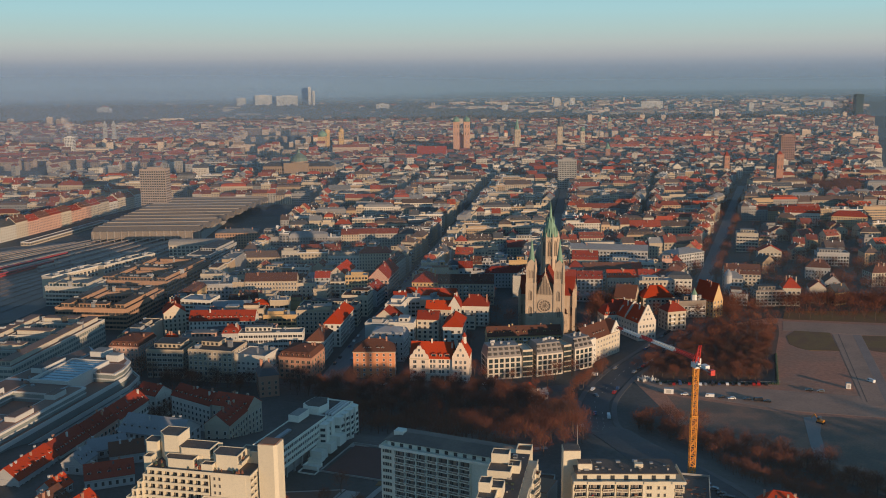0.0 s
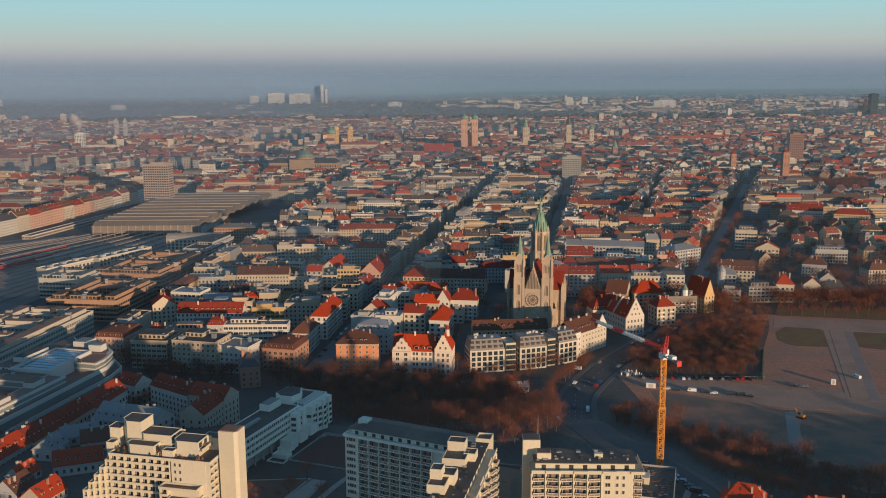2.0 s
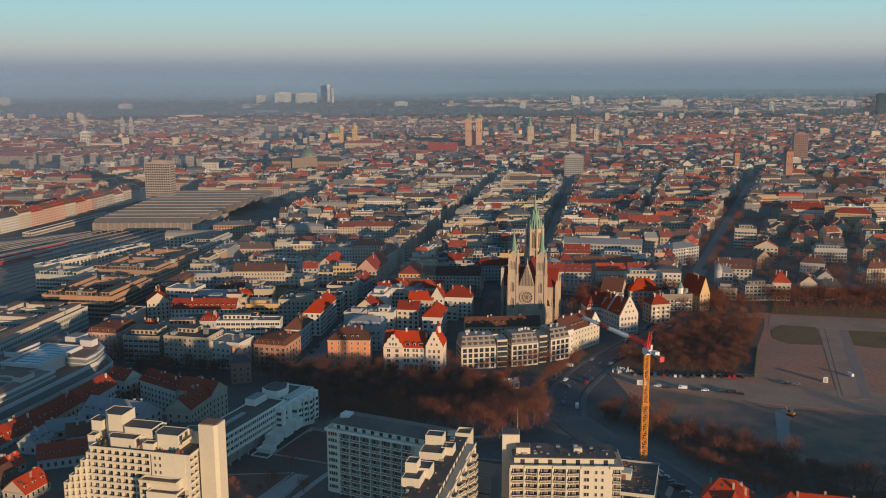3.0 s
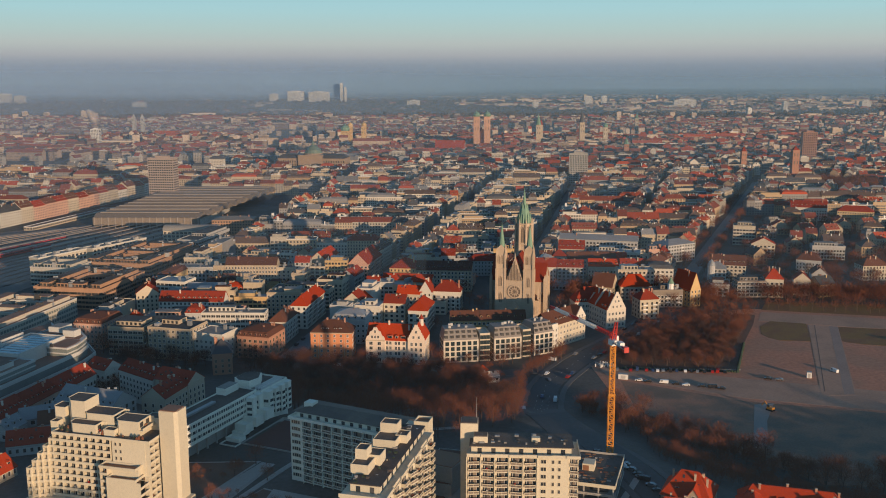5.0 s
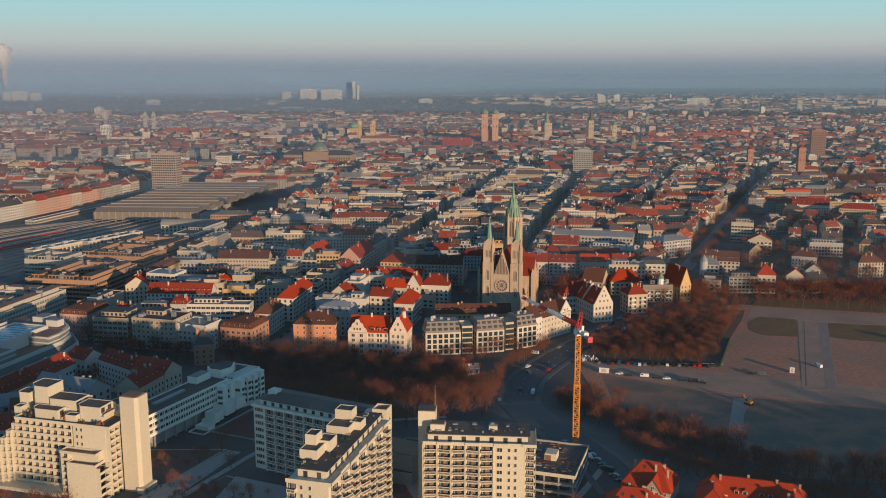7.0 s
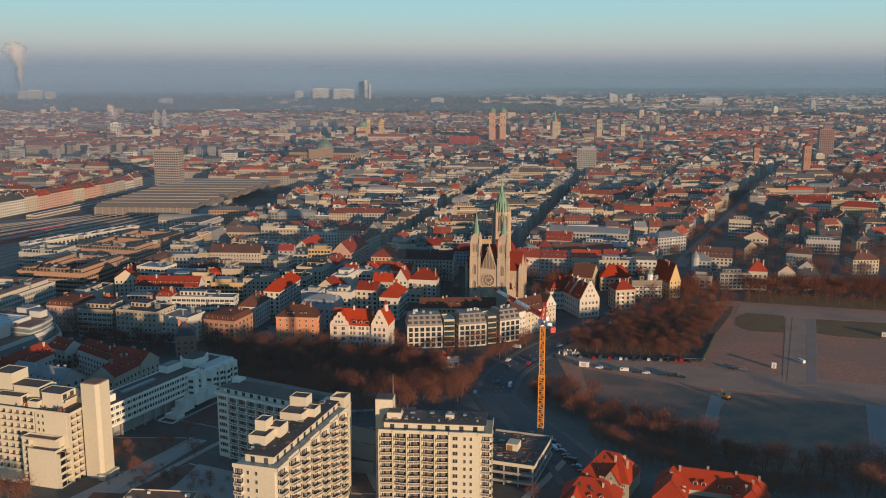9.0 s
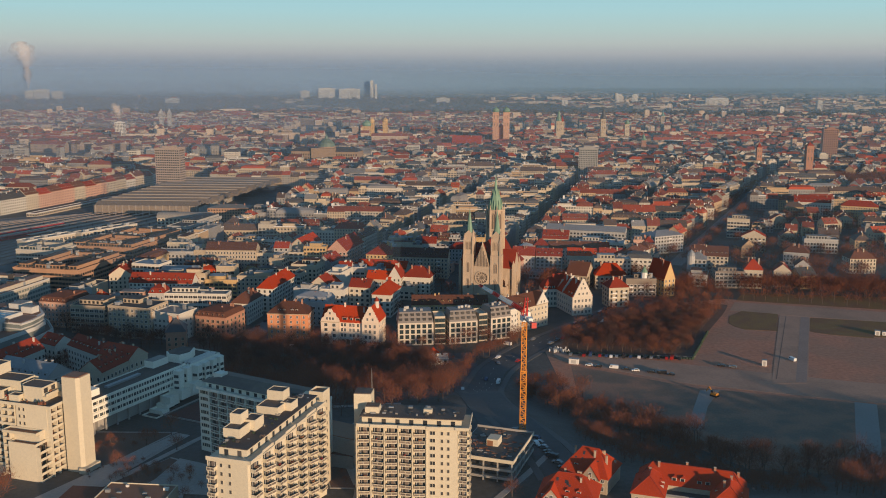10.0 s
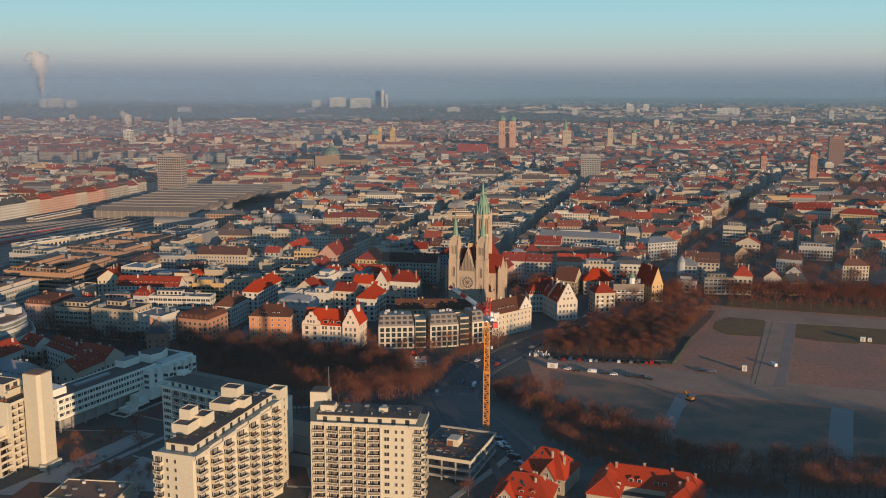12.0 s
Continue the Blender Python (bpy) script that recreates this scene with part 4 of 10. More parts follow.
    def buttress(x, y, r, h, tip):
        b = Geo()
        b.box(x - r, y - r, -1, x + r, y + r, h, STONE)
        b.cone(x, y, h, h + tip, r * 1.35, 0, STONE, 4, math.pi / 4)
        b.put("buttress", top)

    for s in (-1, 1):
        for y in range(10, 56, 7):
            if not 15 < y < 36:
                buttress(s * 16, y, 0.7, 20, 4)
        for y in (15.4, 34.6):
            buttress(s * 20, y, 1.0, 28.5, 4)
    rf = Geo()
    rf.profile_y([(-10.6, 28.2), (0, 45.2), (10.6, 28.2), (10.6, 28.7), (0, 45.8), (-10.6, 28.7)], 4.2, 62, RED)
    rf.profile_x([(15.4, 26.2), (25, 38.4), (34.6, 26.2), (34.6, 26.7), (25, 39.0), (15.4, 26.7)][::-1], -20.3, 20.3, RED)
    for s in (-1, 1):
        rf.add([(s * 16.4, 8, 13.9), (s * 16.4, 52, 13.9), (s * 10, 52, 20), (s * 10, 8, 20)], [(0, 1, 2, 3) if s > 0 else (3, 2, 1, 0)], BROWN)
    rf.put("roof", top, "red tiled nave and transept roof")
    for s in (-1, 1):
        for y in (12, 40, 46, 52):
            shared("lancet_window", L1, nave, pose(s * 10, y, 20.2, 0, 0, 90 * s))
        for dy in (-5, 0, 5):
            shared("lancet_window", L3 if dy == 0 else L1, nave, pose(s * 20, 25 + dy, 10, 0, 0, 90 * s))
        shared("lancet_window", L1, nave, pose(s * 18, 16, 11))
    # great tower
    g = Geo()
    cx, cy = 0.0, 41
    g.cone(cx, cy, -1, 66, 6.9, 6.1, STONE, 8, math.pi / 8)
    for z in (36, 50, 65):
        g.cone(cx, cy, z, z + 0.8, 7.1, 7.1, STONE, 8, math.pi / 8)
    for k in range(8):
        a = math.pi / 8 + k * math.pi / 4
        px, py = cx + 6.5 * math.cos(a), cy + 6.5 * math.sin(a)
        g.cone(px, py, -1, 64, 1.1, 0.75, STONE, 6)
        g.cone(px, py, 64, 70, 0.9, 0, STONE, 6)
    great = g.put("great_tower", top)
    for k in range(8):
        a = k * math.pi / 4
        m = pose(cx + 5.85 * math.cos(a), cy + 5.85 * math.sin(a), 51.5, 0, 0, math.degrees(a) + 90)
        shared("lancet_window", L3, great, m)
    sp = Geo()
    for z0, z1, r0, r1 in ((66, 69, 5.3, 5.0), (69, 75, 5.0, 3.7), (75, 78, 3.7, 2.2), (78, 80.5, 2.2, 1.3), (80.5, 92, 1.3, 0.1)):
        sp.cone(cx, cy, z0, z1, r0, r1, COPPER, 8, math.pi / 8)
    for k in range(8):
        a = math.pi / 8 + k * math.pi / 4
        sp.beam((cx + 5.2 * math.cos(a), cy + 5.2 * math.sin(a), 68), (cx + 2.2 * math.cos(a), cy + 2.2 * math.sin(a), 78.2), 0.3, COPPER)
        sp.cone(cx + 2.6 * math.cos(a), cy + 2.6 * math.sin(a), 76.5, 81.5, 0.5, 0, COPPER, 4)
        sp.cone(cx + 4.7 * math.cos(a + 0.39), cy + 4.7 * math.sin(a + 0.39), 66, 74, 1.2, 0, COPPER, 4)
    sp.put("helm", top, "green copper crown helm with a spike")
    take(12, 20, 56, 100, -13)


church()


# ---------------------------------------------------------------- concrete tower blocks in the foreground
def railing_balcony(w, d, skew=0.5, mat=None):
    """A balcony slab with a skewed front of smoked panels under a white rail; hung at the wall, faces -y."""
    mat = mat or CONCRETE
    g = Geo()
    a, b, t = -w / 2, w / 2, 0.12
    g.prism([(a, 0), (a, -d), (b, -d - skew), (b, 0)], -0.24, 0.08, mat)

    def strip(z0, z1, m, inset):
        y0, y1 = -d + inset, -d - skew + inset
        g.add([(a, y0, z0), (b, y1, z0), (b, y1, z1), (a, y0, z1), (a, y0 + t, z0), (b, y1 + t, z0), (b, y1 + t, z1), (a, y0 + t, z1)],
              [(0, 1, 2, 3), (5, 4, 7, 6), (3, 2, 6, 7), (0, 3, 7, 4), (1, 5, 6, 2)], m)

    strip(0.08, 0.78, PANEL, 0.06)
    strip(0.78, 1.0, mat, 0.0)
    for x, y in ((a + 0.06, -d + 0.06), (0, -d - skew / 2 + 0.06), (b - 0.06, -d - skew + 0.06)):
        g.box(x - 0.06, y - 0.05, 0.08, x + 0.06, y + 0.07, 0.8, mat)
    g.box(b - t, -d - skew + t, 0.08, b, 0, 1.0, mat)
    g.box(a, -d + t, 0.08, a + t, 0, 1.0, mat)
    return g.mesh("balcony")


PANEL = material("smoked_panel", (0.27, 0.215, 0.165), second=(0.11, 0.09, 0.08), rough=0.35, stain=0.3)


def recess_mesh(w, h):
    """The glazed back of a balcony: dark doors with a brown blind and a slim pale post."""
    g = Geo()
    g.add([(-w / 2, -0.05, 0), (w / 2, -0.05, 0), (w / 2, -0.05, h), (-w / 2, -0.05, h)], [(0, 1, 2, 3)], GLASS)
    g.box(-w * 0.10, -0.1, 0, w * 0.22, -0.02, h * 0.96, PANEL)
    for x in (-w * 0.35, w * 0.28):
        g.box(x - 0.05, -0.1, 0, x + 0.05, 0, h, FRAME)
    g.box(-w / 2, -0.1, 0.0, w / 2, 0, 0.12, FRAME)
    return g.mesh("glazed_door")


def junk_mesh(seed):
    """Furniture and pots on a balcony."""
    rng = random.Random(seed)
    g = Geo()
    x, a = rng.uniform(-0.6, 0.6), rng.uniform(0.25, 0.6)
    mat = (RUST, DARK, FRAME, EVERGREEN, CRANE_RED, RUST, BEECH, GREY)[seed % 8]
    g.prism([(x - a, -0.9), (x + a, -0.9), (x + a * 1.2, -0.4), (x, -0.25), (x - a * 1.2, -0.4)], 0, rng.uniform(0.7, 1.5), mat)
    return g.mesh("balcony_furniture")


BALCONY, BALCONY_L = railing_balcony(3.9, 1.4), railing_balcony(3.9, 1.9, -0.5)
BALCONY_S = railing_balcony(2.8, 1.3, 0.3)
RECESS, RECESS_S = recess_mesh(3.5, 2.3), recess_mesh(2.5, 2.35)
JUNK = [junk_mesh(k) for k in range(8)]
SLIT = window_mesh(0.8, 1.2, frame=CONCRETE, bar=False)
SLIT2 = window_mesh(1.7, 1.3, frame=CONCRETE)


def bay(top, x, y, z, rot, me, rec, k):
    shared("balcony", me, top, pose(x, y, z, 0, 0, rot))
    shared("glazed_door", rec, top, pose(x, y, z, 0, 0, rot))


def parapet(g, x0, y0, x1, y1, z, h, mat, t=0.3):
    """A closed upstand round a roof, one piece."""
    o, i = [(x0, y0), (x1, y0), (x1, y1), (x0, y1)], [(x0 + t, y0 + t), (x1 - t, y0 + t), (x1 - t, y1 - t), (x0 + t, y1 - t)]
    v = [(*p, z) for p in o] + [(*p, z + h) for p in o] + [(*p, z + h) for p in i] + [(*p, z) for p in i]
    f = []
    for k in range(4):
        n = (k + 1) % 4
        f += [(k, n, 4 + n, 4 + k), (4 + k, 4 + n, 8 + n, 8 + k), (8 + k, 8 + n, 12 + n, 12 + k), (12 + k, 12 + n, n, k)]
    g.add(v, f, mat)


ring_at = parapet


def tower_block_south():
    """Ten storeys of balconies with a stair tower and a set-back top floor."""
    B = 15.0
    top = thing("apartment_tower", pose(-4.5, -355.5, B, 0, 0, -2.5), "cream concrete apartment tower with rows of balconies and a flat roof", "apartment block", "concrete tower blocks")
    w, d, h, fh = 39.5, 13.5, 28.0, 2.76
    g = Geo()
    g.box(-w / 2 + 0.3, -d / 2, -2, w / 2 - 1.6, d / 2, h, CONCRETE)
    g.box(4.9, -d / 2 - 1.3, -2, 15.6, -d / 2 + 0.5, h, CONCRETE)
    wall = g.put("wall", top)
    for k in range(6):
        x = -w / 2 + 4.92 * k
        f = Geo()
        f.box(x - 0.22, -d / 2 - 1.5, -2, x + 0.22, -d / 2, h - 0.003, CONCRETE)
        f.put("fin", top)
    f = Geo()
    f.box(w / 2 - 4.1, -d / 2 - 1.0, -2, w / 2 - 3.7, -d / 2, h - 0.003, CONCRETE)
    f.put("fin", top)
    g = Geo()
    g.box(-w / 2, -d / 2 - 1.9, h, w / 2, d / 2, h + 0.3, CONCRETE)
    for k in range(8):
        x = -w / 2 + k * w / 8
        g.box(x + 0.003, -d / 2 - 1.9 - (0.35 if k % 2 else 0), h + 0.3, x + w / 8, -d / 2 - 1.6, h + 1.25, CONCRETE)
    g.box(w / 2 - 0.25, -d / 2 - 1.6, h + 0.3, w / 2, d / 2, h + 1.25, CONCRETE)
    g.put("terrace", top)
    g = Geo()
    g.box(-w / 2 + 1.5, -d / 2 + 1.2, h + 0.31, w / 2 - 3.0, d / 2 - 0.4, h + 2.9, CONCRETE)
    g.put("penthouse", top)
    pg = Geo()
    window_row(pg, "f", -w / 2 + 2, w / 2 - 3.5, -d / 2 + 1.2, h - 0.5, 1, 3, 1.5, 1.8, 4.4, GLASS)
    pg.put("penthouse_glazing", top, kind="stuff")
    g = Geo()
    g.box(-w / 2 + 0.8, -d / 2 + 0.5, h + 2.92, w / 2 - 2.2, d / 2, h + 3.2, WORN_FELT)
    g.box(3, -1.2, h + 3.2, 6, 0.6, h + 4.6, CONCRETE)
    g.box(-3, 3, h + 3.2, -1.5, 4.5, h + 3.8, ZINC)
    g.box(9, 2, h + 3.2, 10.2, 3.2, h + 3.7, ZINC)
    g.box(-9, -2, h + 3.2, -8, -1, h + 3.6, GRAVEL)
    g.put("roof", top, "dark felt flat roof")
    g = Geo()
    g.box(-w / 2 - 2.6, 1.0, -2, -w / 2 + 3.6, 7.5, 36.6, CONCRETE)
    g.box(-w / 2 + 2.2, -3.2, h + 0.3, -w / 2 + 7.2, 1.0, h + 5.4, CONCRETE)
    g.box(-w / 2 - 2.4, 1.2, 36.6, -w / 2 + 3.4, 7.3, 36.9, WORN_FELT)
    g.box(-w / 2 + 2.4, -3.0, h + 5.4, -w / 2 + 7.0, 0.9, h + 5.7, WORN_FELT)
    tower = g.put("stair_tower", top)
    a = Geo()
    a.cone(-w / 2 + 3.0, 6.5, 36.9, 44.5, 0.11, 0.05, GREY_CONCRETE, 5)
    a.put("aerial", top)
    for k in range(10):
        z = h - (k + 1) * fh
        for j in range(5):
            bay(top, -w / 2 + 4.92 * (j + 0.5), -d / 2, z, 0, BALCONY if j % 2 else BALCONY_L, RECESS, k + j)
            if (k * 7 + j * 5) % 3 == 0:
                shared("balcony_furniture", JUNK[(k + j * 3) % 8], top, pose(-w / 2 + 4.92 * (j + 0.5), -d / 2, z))
        for x, me in ((7.0, SLIT2), (10.3, SLIT), (12.5, SLIT)):
            shared("window", me, top, pose(x, -d / 2 - 1.3, z + 0.8))
        bay(top, w / 2 - 2.2, -d / 2, z, 0, BALCONY_S, RECESS_S, k)
        for y in (-3.6, 1.0):
            bay(top, w / 2 - 1.6, y, z, 90, BALCONY_S, RECESS_S, k)
    rng = random.Random(31)
    for _ in range(22):                                    # vents, skylights and planks on the roof
        x, y, q = rng.uniform(-w / 2 + 2, w / 2 - 4), rng.uniform(-d / 2 + 1.2, d / 2 - 0.8), rng.uniform(0.2, 0.9)
        f = Geo()
        f.box(x - q, y - q * 0.5, h + 3.2, x + q, y + q * 0.5, h + 3.2 + rng.uniform(0.1, 0.8), rng.choice((ZINC, GRAVEL, FELT, DARK)))
        f.put("roof_unit", top)
    # half-built storeys behind, with site gear on top
    y1, z1 = d / 2 + 22, 18.6
    g = Geo()
    g.box(-w / 2 + 4, d / 2 + 0.3, -2, 13, y1, z1, GREY_CONCRETE)
    g.box(-w / 2 + 4.4, d / 2 + 0.7, z1, 12.6, y1 - 0.4, z1 + 0.12, FELT)
    g.put("annexe", top)
    g = Geo()
    parapet(g, -w / 2 + 4, d / 2 + 0.3, 13, y1, z1 + 0.003, 0.7, GREY_CONCRETE)
    g.put("annexe_parapet", top)
    for x0, x1, q, hh, mat in ((-4, 3.6, 12, 1.9, SITE_GREEN), (-6.5, -4.6, 14, 2.4, ATRIUM_BLUE), (10, 11.6, 15, 1.5, CRANE_RED), (5.6, 7.4, 9, 0.9, RUST), (-12, -9, 11, 1.2, ZINC), (7.8, 9.4, 17, 1.1, YELLOW)):
        g = Geo()
        g.box(x0, d / 2 + q, z1 + 0.12, x1, d / 2 + q + 2.2, z1 + hh, mat)
        g.box(x0 - 0.1, d / 2 + q - 0.1, z1 + hh, x1 + 0.1, d / 2 + q + 2.3, z1 + hh + 0.12, mat)
        g.put("site_gear", top)
    for k in range(14):
        x = -4 + k * 1.28
        g = Geo()
        g.box(x - 0.06, y1 - 0.3, z1 + 0.7, x + 0.06, y1 - 0.18, z1 + 2.3, ZINC)
        g.box(x + 0.06, y1 - 0.28, z1 + 1.4, x + 1.22, y1 - 0.2, z1 + 1.5, ZINC)
        g.box(x + 0.06, y1 - 0.28, z1 + 2.1, x + 1.22, y1 - 0.2, z1 + 2.2, CRANE_RED if k % 4 == 1 else ZINC)
        g.put("scaffold_panel", top)
    take(-4.5, -350, 46, 40, -2)


def parking_deck():
    """An unfinished grey building with open floors."""
    top = thing("unfinished_building", pose(23.5, -327.5, 13, 0, 0, -16), "unfinished grey concrete building with open storeys and rubble on its roof", "building")
    w, d, h = 23.5, 31, 10.4
    for k in range(4):
        z = h - k * 3.3
        g = Geo()
        g.box(-w / 2, -d / 2, z - 0.45, w / 2, d / 2, z, GREY_CONCRETE)
        g.box(-w / 2, -d / 2 - 0.02, z - 0.46, w / 2, -d / 2 + 0.25, z + (0.9 if k == 0 else 0.5), GREY_CONCRETE if k else CONCRETE)
        g.box(w / 2 - 0.25, -d / 2 + 0.26, z - 0.46, w / 2 + 0.02, d / 2, z + (0.9 if k == 0 else 0.5), GREY_CONCRETE if k else CONCRETE)
        g.box(-w / 2, d / 2 - 0.25, z, w / 2 - 0.26, d / 2, z + 0.9, GREY_CONCRETE)
        g.put("floor_slab", top)
    g = Geo()
    g.box(-w / 2 + 3, -d / 2 + 3, -3, w / 2 - 3, d / 2 - 3, h - 0.46, DARK)
    g.put("core", top)
    for i in range(5):
        for j in range(6):
            x, y = -w / 2 + 0.8 + i * (w - 1.6) / 4, -d / 2 + 0.8 + j * (d - 1.6) / 5
            if i in (0, 4) or j in (0, 5):
                g = Geo()
                g.box(x - 0.25, y - 0.25, -3, x + 0.25, y + 0.25, h - 0.46, GREY_CONCRETE)
                g.put("column", top)
    g = Geo()
    g.box(-2.5, -2.5, h + 0.003, 2.0, 3.0, h + 2.8, CONCRETE)
    g.box(-2.3, -2.53, h, 0.0, -2.45, h + 2.2, RUST)
    g.put("roof_hut", top)
    g = Geo()
    g.box(-w / 2 + 0.3, -d / 2 + 0.3, h, w / 2 - 0.3, d / 2 - 0.3, h + 0.06, CITY_GROUND)
    g.put("roof_cover", top)
    rng = random.Random(5)
    rub = Geo()
    for _ in range(110):
        x, y, s = rng.uniform(-0.44, 0.44) * w, rng.uniform(-0.45, 0.45) * d, rng.uniform(0.2, 1.1)
        if abs(x) < 3.5 and abs(y) < 4:
            continue
        rub.box(x - s, y - s * 0.5, h + 0.064, x + s, y + s * 0.5, h + rng.uniform(0.1, 0.5), rng.choice((RUST, GREY_CONCRETE, BROWN, RUST, FELT, EARTH)))
    rub.put("rubble", top, kind="stuff")
    take(23.5, -327.5, 26, 34, -16)


OLD_FELT = material("worn_brown_felt", (0.085, 0.06, 0.05), second=(0.05, 0.042, 0.04), stain=0.7, scale=0.6, bump=0.3)


def stepped_slab():
    """The tall slab whose right side is a saw-tooth of balconies."""
    B = 15.0
    top = thing("apartment_slab", pose(-49.5, -378, B, 0, 0, -13), "tall cream apartment slab with saw-tooth balconies and roof boxes", "apartment block", "concrete tower blocks")
    w, L, h, fh = 14.0, 62.0, 33.5, 2.76
    g = Geo()
    y0 = -L / 2
    g.box(-w / 2, y0, -2, w / 2 - 2, L / 2 - 6, h, CONCRETE)
    steps = 7
    for k in range(steps):
        a = y0 + k * (L - 6) / steps
        b = a + (L - 6) / steps
        g.prism([(w / 2 - 2.0, a + 0.003), (w / 2 - 0.4, a + 0.003), (w / 2 + 1.2, b - 2.2), (w / 2 - 2.0, b - 0.003)], -2, h, CONCRETE)
    g.put("wall", top)
    g = Geo()
    g.box(-w / 2 - 0.2, y0 - 0.4, h, w / 2 + 0.9, L / 2 - 6, h + 0.3, CONCRETE)
    for k in range(steps):
        a = y0 + k * (L - 6) / steps
        g.box(w / 2 + (0.4 if k % 2 else 0.9) - 0.2, a, h + 0.3, w / 2 + (0.4 if k % 2 else 0.9) + 0.05, a + (L - 6) / steps - 0.4, h + 1.2, CONCRETE)
    g.box(-w / 2 - 0.2, y0 - 0.4, h + 0.3, w / 2 + 0.5, y0 - 0.1, h + 1.2, CONCRETE)
    g.put("terrace", top)
    g = Geo()
    g.box(-w / 2 + 2.2, y0 + 3.5, h + 0.31, w / 2 - 2.4, L / 2 - 8, h + 3.0, CONCRETE)
    g.put("penthouse", top)
    pg = Geo()
    window_row(pg, "r", y0 + 4, L / 2 - 9, w / 2 - 2.4, h - 0.4, 1, 3, 1.5, 1.8, 4.6, GLASS)
    window_row(pg, "f", -w / 2 + 2.5, w / 2 - 2.6, y0 + 3.5, h - 0.4, 1, 3, 1.4, 1.9, 3.0, GLASS)
    pg.put("penthouse_glazing", top, kind="stuff")
    g = Geo()
    g.box(-w / 2 + 1.8, y0 + 3.1, h + 3.02, w / 2 - 1.9, L / 2 - 7.6, h + 3.3, OLD_FELT)
    g.put("roof", top, "flat roof of brown felt")
    rng = random.Random(32)
    for _ in range(34):
        x, y, q = rng.uniform(-4.4, 4.6), rng.uniform(y0 + 4, L / 2 - 9), rng.uniform(0.2, 0.8)
        f = Geo()
        f.box(x - q, y - q * 0.7, h + 3.3, x + q, y + q * 0.7, h + 3.3 + rng.uniform(0.1, 0.9), rng.choice((ZINC, GRAVEL, EVERGREEN, OLD_FELT, DARK, FELT)))
        f.put("roof_unit", top)
    for x0, ya, x1, yb, z1 in ((-7.0, -21, -1.2, -14, 6.0), (-7.0, -16.5, -3.2, -11.5, 9.2), (-4.2, -14, 0.4, -8, 6.6), (-7.0, 1, 0.9, 9, 5.6), (-6.6, 8, -0.6, 13, 8.8), (-0.6, 6, 3.4, 11, 5.8)):
        g = Geo()
        g.box(x0, ya, h + 3.3, x1, yb, h + z1, CONCRETE)
        g.box(x0 + 0.25, ya + 0.25, h + z1, x1 - 0.25, yb - 0.25, h + z1 + 0.15, WORN_FELT)
        parapet(g, x0, ya, x1, yb, h + z1 + 0.003, 0.35, CONCRETE, 0.22)
        g.put("roof_box", top)
    g = Geo()
    g.box(-0.6, L / 2 - 2.5, -2, 4.9, L / 2 + 3.5, 35.2, CONCRETE)
    g.box(-4.0, L / 2 - 2.5, -2, -0.603, L / 2 + 2.5, 34.2, CONCRETE)
    parapet(g, -0.6, L / 2 - 2.5, 4.9, L / 2 + 3.5, 35.203, 0.9, CONCRETE)
    g.box(-0.3, L / 2 - 2.2, 35.2, 4.6, L / 2 + 3.2, 35.35, RUST)
    g.box(-6.5, L / 2 - 6.003, -2, -4.003, L / 2 + 1, 31.0, CONCRETE)
    tower = g.put("stair_tower", top)
    for k in range(11):
        shared("window", SLIT, tower, pose(4.9, L / 2 + 0.5, 3.5 + k * fh, 0, 0, 90))
    for k in range(11):
        z = h - (k + 1) * fh
        for j in range(steps):
            a = y0 + (j + 0.36) * (L - 6) / steps
            bay(top, w / 2 + 0.45, a, z, 78, BALCONY if j % 2 else BALCONY_L, RECESS, k + j)
            shared("window", SLIT, top, pose(w / 2 + 0.2, a + 3.6, z + 0.8, 0, 0, 105))
            if (k * 5 + j) % 3 == 0:
                shared("balcony_furniture", JUNK[(k + j) % 8], top, pose(w / 2 + 0.45, a, z, 0, 0, 78))
        for x in (-2.2, 0.6):
            shared("window", SLIT, top, pose(x, y0, z + 0.8))
        bay(top, -w / 2 + 1.8, y0, z, 0, BALCONY_S, RECESS_S, k)
    take(-49.5, -378, 22, 70, -13)


FLAT_BROWN = material("weathered_roof_felt", (0.17, 0.135, 0.105), second=(0.11, 0.09, 0.075), patch=True, stain=0.4, scale=0.3)


